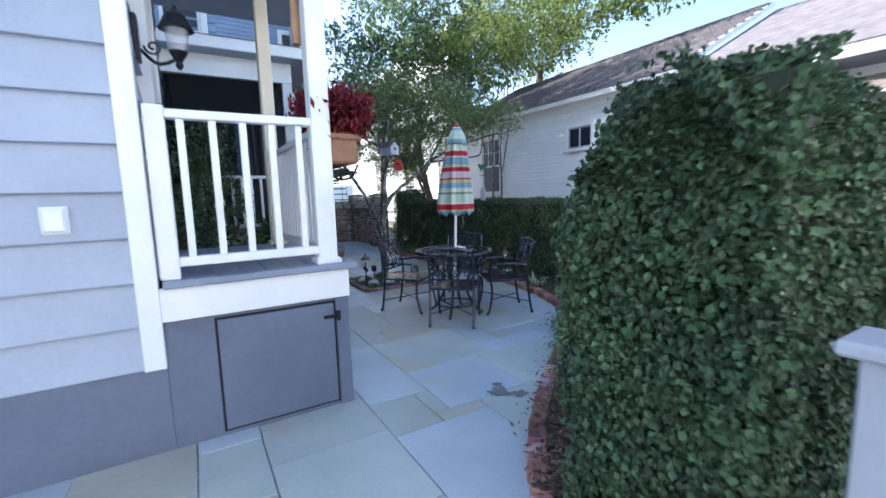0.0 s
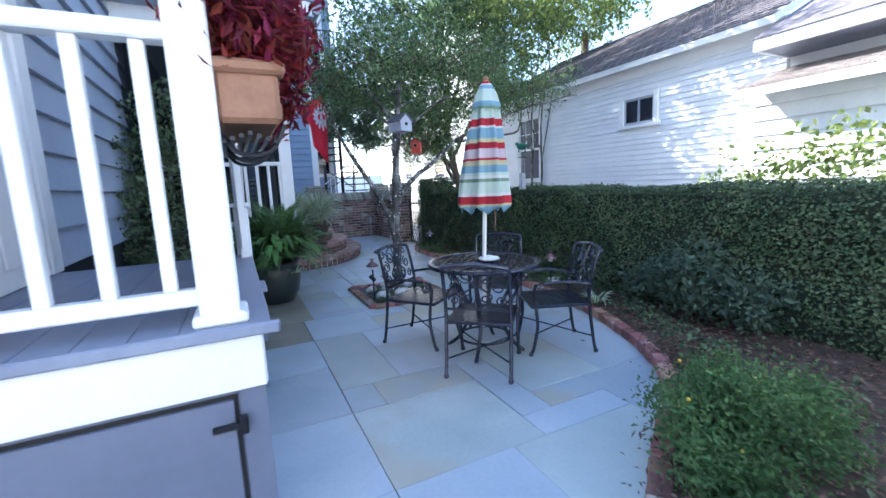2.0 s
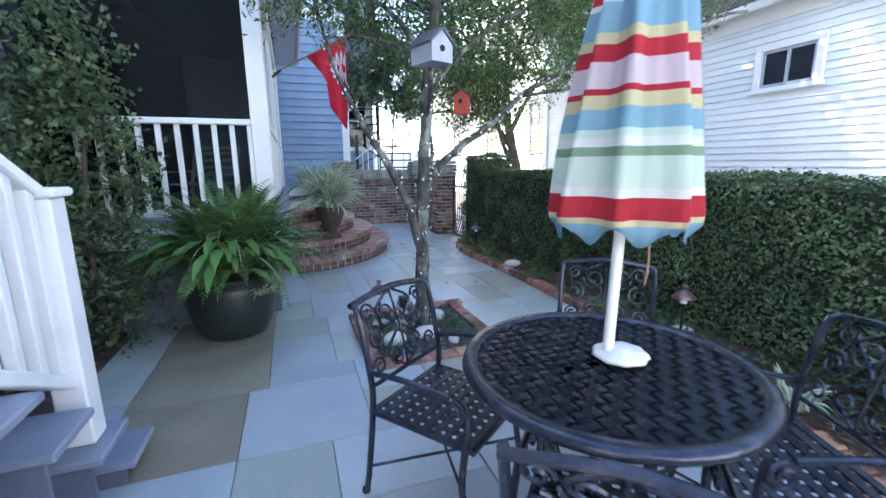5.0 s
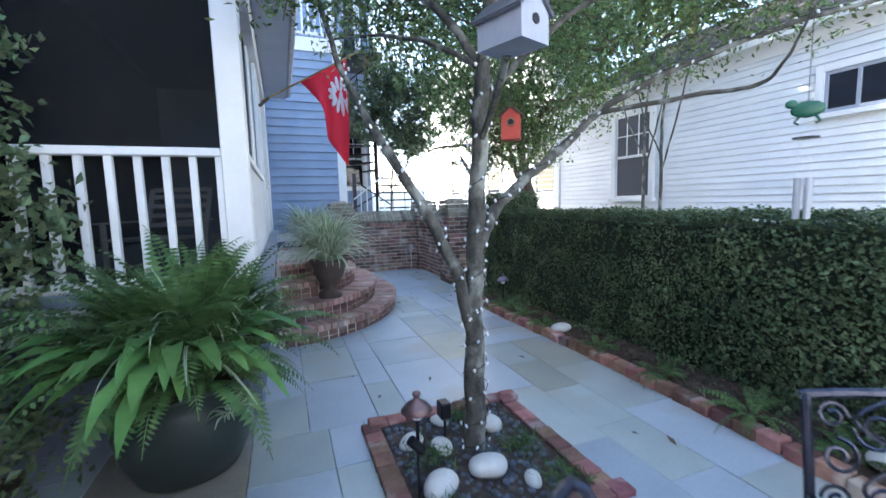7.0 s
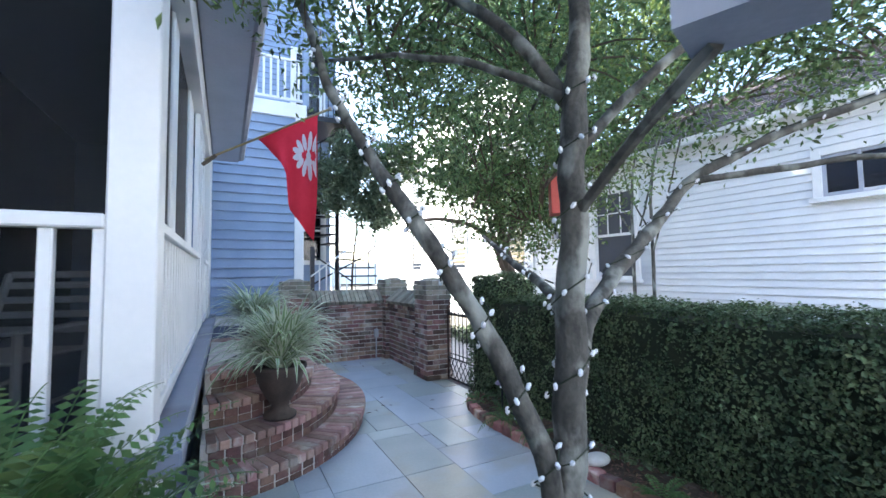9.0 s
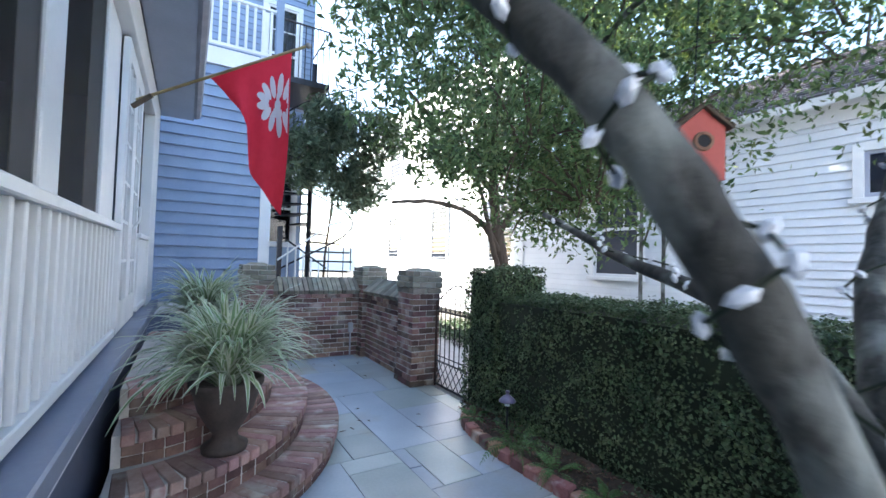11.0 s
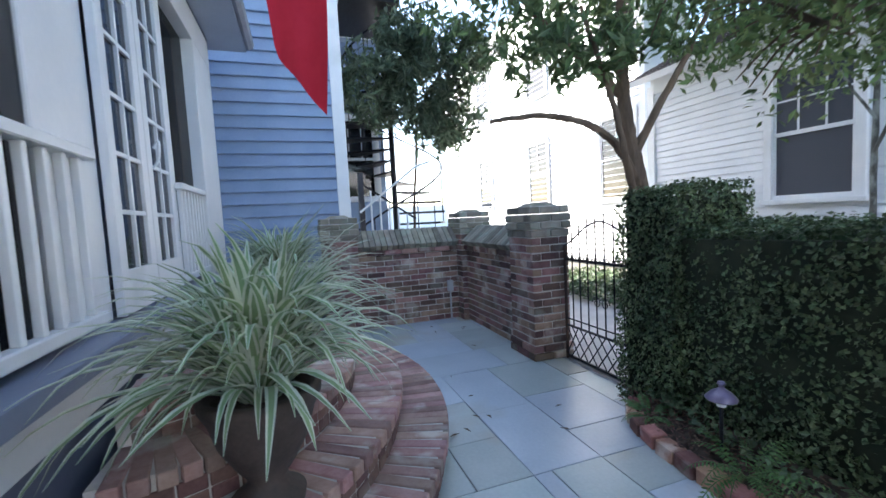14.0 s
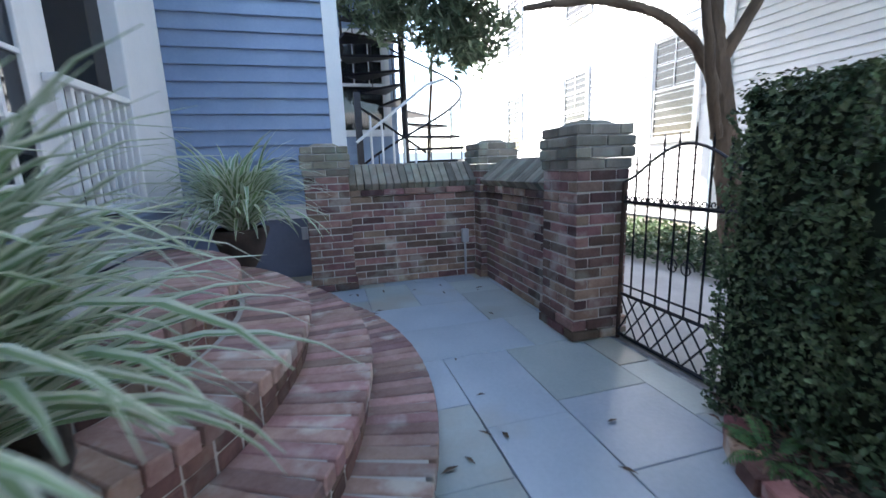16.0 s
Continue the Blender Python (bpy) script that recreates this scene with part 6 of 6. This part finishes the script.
part("pole", tube([P0, P1], 0.011, 8), material("brass_pole", (0.30, 0.22, 0.10), (0.42, 0.32, 0.16), 0.4, 10, 60, 0.1, metal=0.5), flag, "brass coloured pole")
bmf = bmesh.new()
bmesh.ops.create_icosphere(bmf, subdivisions=2, radius=0.022, matrix=Matrix.Translation(P1))
part("finial", bmf, BRICK, flag)
part("bracket", tube([P0 - Vector((0.02, 0, 0.05)), P0 + Vector((0.09, -0.04, 0.04))], 0.018, 8), DARK_BARK, flag)
F0, F1 = P0.lerp(P1, 0.42), P0.lerp(P1, 0.90)


def flag_point(u, v):
    """u along the pole, v down the cloth."""
    top = F0.lerp(F1, u)
    drop = 0.02 + 0.98 * u if u < 0.43 else min(0.44 + 4.2 * (u - 0.43), 0.76 + 0.90 * (u - 0.5))
    p = top + Vector((0, 0, -drop * v))
    p.x += -0.02 * v * math.sin(3 * u + 4 * v)
    p.y += 0.055 * v * math.sin(9 * u + 2.2 * v) + 0.03 * v * math.sin(17 * u - v)
    if v > 0:
        p.x += 0.06 * v * (0.5 - u)
    return p


bm = bmesh.new()
NU, NV = 28, 30
grid = [[bm.verts.new(flag_point(i / NU, j / NV)) for j in range(NV + 1)] for i in range(NU + 1)]
for i in range(NU):
    for j in range(NV):
        bm.faces.new((grid[i][j], grid[i + 1][j], grid[i + 1][j + 1], grid[i][j + 1]))
part("cloth", bm, RED_CLOTH, flag, "red cloth", True)
for side in (-1, 1):
    bm = bmesh.new()
    for k in range(13):
        a = 2 * math.pi * k / 13
        ring = []
        c = (0.86 + 0.20 * math.cos(a), 0.34 + 0.13 * math.sin(a))
        for i in range(10):
            b = 2 * math.pi * i / 10
            lx, ly = 0.085 * math.cos(b), 0.036 * math.sin(b)
            u, v = c[0] + lx * math.cos(a) - ly * math.sin(a), c[1] + lx * math.sin(a) + ly * math.cos(a)
            e = flag_point(min(u, 0.985), v)
            ring.append(bm.verts.new(e + Vector((-0.002, -0.006, 0)) * side))
        bm.faces.new(ring)
    for k in range(3):
        ring = []
        for i in range(10):
            b = 2 * math.pi * i / 10
            u, v = 0.86 + 0.06 * math.cos(b) * (k + 1) / 3, 0.34 + 0.04 * math.sin(b) + 0.05 * (k - 1)
            ring.append(bm.verts.new(flag_point(u, v) + Vector((-0.002, -0.006, 0)) * side))
        bm.faces.new(ring)
    part("flower_emblem", bm, WHITE_CLOTH, flag, "white flower emblem")

# ---- spiral stair and iron landing ----
sp = thing("spiral_staircase", "black iron spiral staircase behind the brick wall", "staircase")
SX, SY = 3.82, 14.5
part("centre_pole", tube([(SX, SY, 0), (SX, SY, 5.4)], 0.05, 10), IRON, sp)
for i in range(23):
    z = 0.25 + i * 0.19
    a0 = radians(-150 + i * 24)
    bm = bmesh.new()
    ring = []
    for zz in (z, z + 0.035):
        ring.append([bm.verts.new((SX, SY, zz))] + [bm.verts.new((SX + 0.88 * math.cos(a0 + radians(d)), SY + 0.88 * math.sin(a0 + radians(d)), zz)) for d in (-15, -5, 5, 15)])
    bm.faces.new(ring[0][::-1])
    bm.faces.new(ring[1])
    for k in range(5):
        bm.faces.new((ring[0][k], ring[0][(k + 1) % 5], ring[1][(k + 1) % 5], ring[1][k]))
    part("tread", bm, IRON, sp)
    x, y = SX + 0.86 * math.cos(a0), SY + 0.86 * math.sin(a0)
    part("baluster", tube([(x, y, z), (x, y, z + 0.9)], 0.009, 5), IRON, sp)
part("handrail", tube([(SX + 0.86 * math.cos(radians(-150 + i * 8)), SY + 0.86 * math.sin(radians(-150 + i * 8)), 1.15 + i * 0.19 / 3) for i in range(68)], 0.016, 6), IRON, sp)
ld = thing("iron_landing", "black iron landing with railing high on the blue house", "balcony")
part("platform", box(2.9, 13.3, 4.45, 3.8, 14.6, 4.55), IRON, ld)
part("top_rail", tube([(2.95, 13.32, 5.5), (3.78, 13.32, 5.5), (3.78, 14.5, 5.5)], 0.016, 6), IRON, ld)
for i in range(9):
    part("bar", tube([(2.95 + i * 0.104, 13.32, 4.55), (2.95 + i * 0.104, 13.32, 5.5)], 0.008, 5), IRON, ld)
hr = thing("stair_railing", "white sloping railing with slim balusters behind the wall", "railing")
part("top_rail", tube([(2.95, 12.75, 1.42), (3.75, 12.75, 2.02), (3.95, 12.75, 2.08)], 0.016, 6), WHITE, hr)
part("dark_rail", tube([(2.95, 12.9, 1.85), (3.75, 12.9, 1.3)], 0.014, 6), IRON, hr)
for i in range(6):
    x = 3.0 + 0.125 * i
    part("baluster", tube([(x, 12.9, 1.0), (x, 12.9, 1.8 - 0.085 * i)], 0.014, 5), WHITE, hr)
part("dark_post", box(2.96, 12.85, 1.0, 3.03, 12.92, 1.95), IRON, hr)

# ---- porch things ----
rk = thing("rocking_chair", "low white slatted rocking chair inside the screened porch", "chair", at=(0.74, 7.55, 0.9), turn=160)
rk.scale = (1.0, 0.9, 0.54)
for s in (-1, 1):
    part("rocker", tube(smooth_path([(s * 0.22, -0.4, 0.06), (s * 0.22, 0, 0.02), (s * 0.22, 0.4, 0.07)], 5), 0.016, 6), WHITE, rk)
    part("back_post", tube([(s * 0.22, -0.2, 0.04), (s * 0.22, -0.22, 0.4), (s * 0.22, -0.36, 1.05)], 0.018, 6), WHITE, rk)
    part("front_post", tube([(s * 0.23, 0.22, 0.04), (s * 0.23, 0.22, 0.6)], 0.018, 6), WHITE, rk)
    part("armrest", box(s * 0.23 - 0.035, -0.28, 0.6, s * 0.23 + 0.035, 0.28, 0.62, 0.005), WHITE, rk)
part("seat", box(-0.23, -0.22, 0.38, 0.23, 0.24, 0.41, 0.008), WHITE, rk)
for z in (0.55, 0.68, 0.81, 0.94, 1.04):
    y = -0.22 - (z - 0.4) * 0.215
    part("back_slat", box(-0.21, y - 0.008, z - 0.03, 0.21, y + 0.008, z + 0.03, 0.003), WHITE, rk)

sc = thing("wall_lantern", "black iron wall lantern with glass beside the door", "lamp", at=(0.0, 2.75, 0))
part("back_plate", box(-0.19, -0.05, 2.0, -0.165, 0.05, 2.22, 0.006), IRON, sc)
part("arm", tube(smooth_path([(-0.165, 0, 2.06), (-0.10, 0, 2.0), (-0.03, 0, 2.02), (0.0, 0, 2.06)], 5), 0.009, 6, scroll(-0.11, 2.08, 0.04, 1.3, math.pi, 0.0, bmesh.new(), axis="x", th=0.006)), IRON, sc)
part("base_cup", lathe([(0.008, 1.98), (0.02, 2.0), (0.015, 2.02), (0.035, 2.05), (0.045, 2.07)], 12), IRON, sc)
part("glass", lathe([(0.042, 2.075), (0.058, 2.18)], 8), glassy("lantern_glass", (0.5, 0.52, 0.55), 0.6), sc, "clear glass")
part("hood", lathe([(0.085, 2.18), (0.075, 2.20), (0.05, 2.25), (0.02, 2.27), (0.01, 2.30)], 12), IRON, sc)
ch = thing("wind_chime", "brown bamboo wind chime hanging from the porch roof", "wind chime", at=(0.60, 2.70, 0))
part("tube", tube([(0, 0, 2.18), (0, 0, 2.62)], 0.026, 10), BAMBOO, ch)
part("tube", tube([(0.05, 0.03, 2.25), (0.05, 0.03, 2.62)], 0.02, 10), BAMBOO, ch)
part("cord", tube([(0.02, 0.01, 2.62), (0.02, 0.01, 2.92)], 0.004, 4), DARK_BARK, ch)
ot = thing("outlet_cover", "white weatherproof outlet cover on the siding", "outlet", at=(-0.54, HY, 1.22))
part("back_box", box(-0.05, -0.022, -0.062, 0.05, 0.012, 0.062, 0.005), WHITE, ot)
part("lid", box(-0.04, -0.045, -0.052, 0.04, -0.022, 0.052, 0.008), WHITE, ot)

# ---- lights and small things in the beds ----


def path_light(x, y, h, label, hood=COPPER):
    p = thing("path_light", label, "garden light", group="garden path lights", at=(x, y, 0))
    part("stake", tube([(0, 0, 0), (0, 0, h - 0.03)], 0.009, 8), IRON, p)
    part("hood", lathe([(0.07, h - 0.035), (0.072, h - 0.03), (0.045, h), (0.014, h + 0.02), (0.012, h + 0.035), (0.02, h + 0.04), (0.016, h + 0.052)], 20), hood, p, smooth=True)
    part("inner_globe", lathe([(0.022, h - 0.07), (0.022, h - 0.03)], 10), BULB, p)
    return p


path_light(2.07, 5.76, 0.43, "copper mushroom path light in the tree bed")
path_light(3.93, 4.90, 0.43, "bronze mushroom path light beside the hedge")
path_light(4.06, 8.57, 0.37, "lilac tinted path light under the hedge", PURPLE)
path_light(1.72, 1.62, 0.38, "dark mushroom path light among low plants", PURPLE)
spot = thing("spot_light", "small black garden spotlight by the trunk", "garden light", at=(2.32, 6.08, 0))
part("stake", tube([(0, 0, 0), (0, 0, 0.16)], 0.008, 6), IRON, spot)
part("head", box(-0.03, -0.03, 0.15, 0.03, 0.05, 0.24, 0.008), IRON, spot)
sp2 = thing("spot_light", "small black garden spotlight tilted up", "garden light", at=(2.05, 5.70, 0))
part("stake", tube([(0, 0, 0), (0, 0, 0.26)], 0.006, 6), IRON, sp2)
part("head", tube([(-0.03, 0.0, 0.30), (0.02, 0, 0.24)], 0.024, 8), IRON, sp2)
ob_ = thing("outlet_box", "gray metal outlet box with conduit on the brick wall", "outlet", at=(3.93, 12.12, 0))
part("box", box(-0.035, -0.05, 0.36, 0.035, 0.0, 0.50, 0.006), PLASTIC, ob_)
part("conduit", tube([(0, -0.02, 0.0), (0, -0.02, 0.37)], 0.012, 8), PLASTIC, ob_)
ob2 = thing("outlet_box", "gray outlet box on the foundation", "outlet", at=(2.32, 12.98, 0))
part("box", box(-0.035, -0.03, 0.38, 0.035, 0.0, 0.52, 0.006), PLASTIC, ob2)
gf = thing("garden_flag", "small blue and lime garden flag on a thin iron stand", "flag", at=(1.36, 1.24, 0))
part("stand", tube(smooth_path([(0.33, -0.132, 0.0), (0.33, -0.132, 1.0), (0.32, -0.128, 1.075), (0.27, -0.108, 1.085), (0.0, 0.0, 1.085)], 6), 0.004, 6), PLASTIC, gf)
for nm, z0, z1, mat in (("cloth", 0.78, 1.07, SKY_CLOTH), ("cloth_border", 0.60, 0.78, LIME_CLOTH)):
    bm = bmesh.new()
    grid = [[bm.verts.new((0.29 * i / 12, -0.116 * i / 12 + 0.014 * math.sin(i * 0.9 + 3 * j / 6) * (1.1 - (z0 + (z1 - z0) * j / 6)) * 2, z0 + (z1 - z0) * j / 6)) for j in range(7)] for i in range(13)]
    for i in range(12):
        for j in range(6):
            bm.faces.new((grid[i][j], grid[i + 1][j], grid[i + 1][j + 1], grid[i][j + 1]))
    part(nm, bm, mat, gf, "", True)

sign = thing("wind_chime", "green metal frog wind chime hanging from a limb", "wind chime", at=(3.84, 5.30, 1.69))
sign.rotation_euler[2] = radians(-55)
bm = bmesh.new()
bmesh.ops.create_icosphere(bm, subdivisions=2, radius=0.055, matrix=Matrix.Diagonal((1.2, 0.25, 0.7, 1)))
bmesh.ops.create_icosphere(bm, subdivisions=2, radius=0.025, matrix=Matrix.Translation((-0.06, 0, 0.03)) @ Matrix.Diagonal((1, 0.3, 0.8, 1)))
part("body", bm, material("green_paint", (0.01, 0.09, 0.05), (0.02, 0.14, 0.08), 0.4, 8, 60, 0.1), sign)
part("wire", tube([(0, 0, 0.03), (0, 0, 0.45)], 0.002, 4), IRON, sign)
for s in (-1, 1):
    part("leg", tube([(s * 0.03, 0, -0.03), (s * 0.045, 0, -0.055), (s * 0.03, 0, -0.065)], 0.006, 5), material("dark_green_paint", (0.01, 0.07, 0.04), (0.02, 0.11, 0.06), 0.4, 8, 60, 0.1), sign)
part("disc", lathe([(0.001, -0.135), (0.05, -0.13), (0.05, -0.124), (0.001, -0.12)], 18), IRON, sign)
for i in range(4):
    cx, cy = 0.028 * math.cos(i * 1.57 + 0.5), 0.028 * math.sin(i * 1.57 + 0.5)
    part("string", tube([(cx, cy, -0.13), (cx, cy, -0.31)], 0.0008, 3), WHITE, sign)
    part("chime_tube", tube([(cx, cy, -0.31), (cx, cy, -0.50)], 0.011, 8), PLASTIC, sign, "dull gray metal tube")


def low_shrub(name, label, blobs, count, l, w, mat, seed):
    s = thing(name, label, "shrub")
    b = np.array(blobs)
    part("stem", tube([(b[0][0], b[0][1], 0.05), (b[0][0], b[0][1], b[0][2])], 0.012, 5), DARK_BARK, s)
    leaves("foliage", blob_points(blobs, count, seed, 0.3), l, w, mat, s, None, 0.2, 1, seed + 1)
    return s


low_shrub("lantana_shrub", "low spreading green shrub spilling over the brick edge", [(2.50, 2.24, 0.22, 0.22, 0.22, 0.14), (2.85, 2.34, 0.22, 0.22, 0.22, 0.15), (2.30, 1.98, 0.18, 0.22, 0.18, 0.12), (2.75, 2.0, 0.2, 0.28, 0.24, 0.14), (2.08, 1.68, 0.16, 0.2, 0.16, 0.11), (3.1, 2.15, 0.18, 0.2, 0.2, 0.12), (2.62, 2.12, 0.28, 0.12, 0.12, 0.14)], 15000, 0.030, 0.013, FERN, 101)
low_shrub("hydrangea", "dusty green hydrangea bush before the hedge", [(4.06, 3.3, 0.42, 0.25, 0.34, 0.32), (4.12, 3.8, 0.28, 0.18, 0.22, 0.2), (4.08, 2.85, 0.30, 0.2, 0.24, 0.22)], 3000, 0.06, 0.032, HYDRANGEA, 103)
low_shrub("hedge_shrub", "loose green shrub beyond the hedge in sun", [(5.9, 3.3, 1.2, 0.5, 0.9, 0.5), (6.2, 4.3, 0.9, 0.4, 0.5, 0.4), (6.0, 2.2, 1.5, 0.5, 0.6, 0.5)], 3000, 0.07, 0.045, LIGHT_LEAF, 105)
rng = np.random.default_rng(7)
bm = bmesh.new()
for x, y, z in ((2.36, 2.2, 0.4), (2.75, 2.15, 0.42), (2.62, 2.42, 0.43), (2.3, 1.95, 0.33)):
    bmesh.ops.create_icosphere(bm, subdivisions=1, radius=0.009, matrix=Matrix.Translation((x, y, z - 0.05)))
tagged(link("lantana_flowers", bm, material("yellow_petal", (0.7, 0.42, 0.03), (0.8, 0.5, 0.05), 0.6, 20, 90, 0.1)), "tiny yellow flowers on the low shrub", "flowers", kind="stuff")
hosta = thing("hosta", "pale variegated hosta in the mulch bed", "plant", at=(3.84, 4.14, 0.06))
blades("leaf", hosta, (0, 0, 0), 26, 0.22, 0.022, 107, 1.1)
for i, (x, y, n, L) in enumerate(((3.99, 8.40, 24, 0.34), (3.97, 7.95, 18, 0.28), (3.99, 5.55, 20, 0.32), (3.99, 6.2, 18, 0.28), (3.97, 7.55, 16, 0.24), (4.0, 5.1, 18, 0.3), (4.04, 9.0, 14, 0.2), (3.98, 6.8, 16, 0.24))):
    f = thing("fern", "small green fern in the mulch bed", "fern", group="small ferns along the hedge", at=(x, y, 0.06))
    fronds("frond", f, (0, 0, 0), n, L, 110 + i, FERN, 0.4, 1.2, 0.035, 0.03)
for i, (x, y) in enumerate(((2.2, 5.95), (2.66, 5.85), (2.5, 6.25), (2.1, 5.55), (2.7, 5.55))):
    g = thing("grass_tuft", "tuft of dark grass among the pebbles", "grass", group="grass tufts in the tree bed", at=(x, y, 0.01))
    bm_pts = np.random.default_rng(130 + i).normal(size=(160, 3)) * np.array([0.06, 0.06, 0.02]) + np.array([0, 0, 0.045])
    leaves("blade", bm_pts, 0.07, 0.006, FERN, g, None, -0.6, 1, 140 + i)["kind"] = "stuff"

# fallen leaves on the paving
rng = np.random.default_rng(12)
pts = [(rng.uniform(2.7, 4.0), rng.uniform(8.8, 12.0), 0.006) for _ in range(22)] + [(rng.uniform(0.9, 3.6), rng.uniform(3, 8.5), 0.006) for _ in range(14)]
fl = leaves("fallen_leaves", pts, 0.07, 0.022, DARK_BARK, None, np.tile((0, 0, 1.0), (len(pts), 1)), 0, 0.12, 13)
tagged(fl, "few dry brown leaves fallen on the slabs", "leaves", kind="stuff")

# fence at the start
fence = thing("picket_fence", "weathered pale fence with a flat capped post", "fence")
part("post", box(0.98, 0.20, 0, 1.07, 0.29, 0.98, 0.006), GRAY_WOOD, fence)
part("cap", box(0.95, 0.17, 0.98, 1.10, 0.32, 1.01, 0.008), GRAY_WOOD, fence)
part("rail", box(1.0, -1.2, 0.90, 1.05, 0.20, 0.96, 0.004), IRON, fence)
for i in range(9):
    part("picket", box(1.01, 0.1 - i * 0.14, 0.05, 1.03, 0.17 - i * 0.14, 0.9, 0.004), GRAY_WOOD, fence)

# ---- bluestone slabs ----
rng, tone = random.Random(5), random.Random(8)
CELL, AX, AY = 0.10225, 1.23, 3.75
IX0, IX1, IY0, IY1 = -24, 30, -60, 84
taken = set()


def lay_slab(i0, j0, i1, j1, mat):
    """A slab over the half-module cells i0..i1, j0..j1, counted from (AX, AY), with slightly uneven edges."""
    taken.update((i, j) for i in range(i0, i1) for j in range(j0, j1))
    bm = box(AX + i0 * CELL + 0.002, AY + j0 * CELL + 0.002, -0.06, AX + i1 * CELL - 0.002, AY + j1 * CELL - 0.002, rng.uniform(-0.004, 0.001), 0.0025)
    tx, ty = rng.uniform(-0.003, 0.003), rng.uniform(-0.003, 0.003)
    for v in bm.verts:
        v.co.x += 0.005 * noise.noise(v.co * 3.3) + tx * 0.4
        v.co.y += 0.005 * noise.noise(v.co * 2.7 + Vector((5, 1, 2))) + ty * 0.4
    part("slab", bm, mat, floor)


TERRACE = [(0, 0, 4, 10, SLATE_GREEN), (-6, 4, 0, 10, SLATE), (-6, -3, 0, 4, SLATE), (4, 0, 10, 6, SLATE), (4, 6, 10, 10, SLATE), (2, -3, 8, 0, SLATE_TAN), (0, -3, 2, 0, SLATE), (0, -10, 8, -3, SLATE_GREEN), (8, -8, 10, 0, SLATE), (10, -8, 14, -6, SLATE_TAN), (10, -6, 16, 2, SLATE_GREEN), (16, -6, 22, 2, SLATE), (-6, -10, 0, -3, SLATE), (0, -16, 6, -10, SLATE), (6, -16, 14, -10, SLATE_GREEN), (8, -10, 14, -8, SLATE), (14, -14, 20, -6, SLATE)]
WALK = [(1, 18, 5, 23, SLATE), (5, 18, 7, 23, SLATE_GREEN), (4, 27, 8, 34, SLATE), (-6, 10, 0, 16, SLATE_BROWN), (-6, 16, 1, 23, SLATE_BROWN), (-6, 23, 1, 29, SLATE_BROWN), (19, 50, 23, 57, SLATE), (16, 50, 19, 54, SLATE_GREEN), (23, 53, 28, 58, SLATE), (23, 50, 28, 53, SLATE), (20, 44, 23, 50, SLATE_GREEN)]
for slab in TERRACE + WALK:
    lay_slab(*slab)
SIZES = [(8, 6), (6, 8), (7, 4), (4, 7), (9, 5), (5, 6), (6, 6), (8, 5), (5, 9), (6, 7)]
SMALL = [(4, 4), (5, 3), (3, 5), (4, 3), (3, 4), (3, 3), (5, 2), (2, 5), (4, 2), (2, 4), (3, 2), (2, 3), (2, 2), (4, 1), (1, 4), (3, 1), (1, 3), (2, 1), (1, 2), (1, 1)]
for j in range(IY0, IY1):
    for i in range(IX0, IX1):
        if (i, j) in taken:
            continue
        rng.shuffle(SIZES)
        row = next((k for k in range(12) if i + k >= IX1 or (i + k, j) in taken), 12)
        col = next((k for k in range(12) if j + k >= IY1 or (i, j + k) in taken), 12)
        for wx, wy in SIZES + SMALL:
            if wx > row or wy > col or (row < 12 and row - wx in (1, 2)) or (col < 12 and col - wy in (1, 2)):
                continue
            if not any((i + a, j + b) in taken for a in range(wx) for b in range(wy)):
                break
        else:
            wx = next(k for k in range(1, 13) if k == min(row, 8))
            wy = next(k for k in range(8, 0, -1) if k == 1 or (k <= col and not any((i + a, j + b) in taken for a in range(wx) for b in range(k))))
        lay_slab(i, j, i + wx, j + wy, tone.choice((SLATE, SLATE, SLATE, SLATE_GREEN, SLATE_GREEN, SLATE_TAN)))


def stain(x, y, r, seed):
    """A dark damp blot soaked into the slabs."""
    bm = bmesh.new()
    ring = []
    for k in range(28):
        a = 2 * math.pi * k / 28
        q = r * (0.75 + 0.6 * noise.noise(Vector((math.cos(a) * 1.6, math.sin(a) * 1.6, seed))))
        ring.append(bm.verts.new((x + 1.3 * q * math.cos(a), y + q * math.sin(a), 0.0042)))
    bm.faces.new(ring)
    part("damp_stain", bm, DAMP, floor, "dark damp stain")


for x, y, r, seed in ((1.60, 2.12, 0.075, 3.1), (1.70, 2.02, 0.06, 7.7), (1.66, 2.20, 0.04, 5.2)):
    stain(x, y, r, seed)
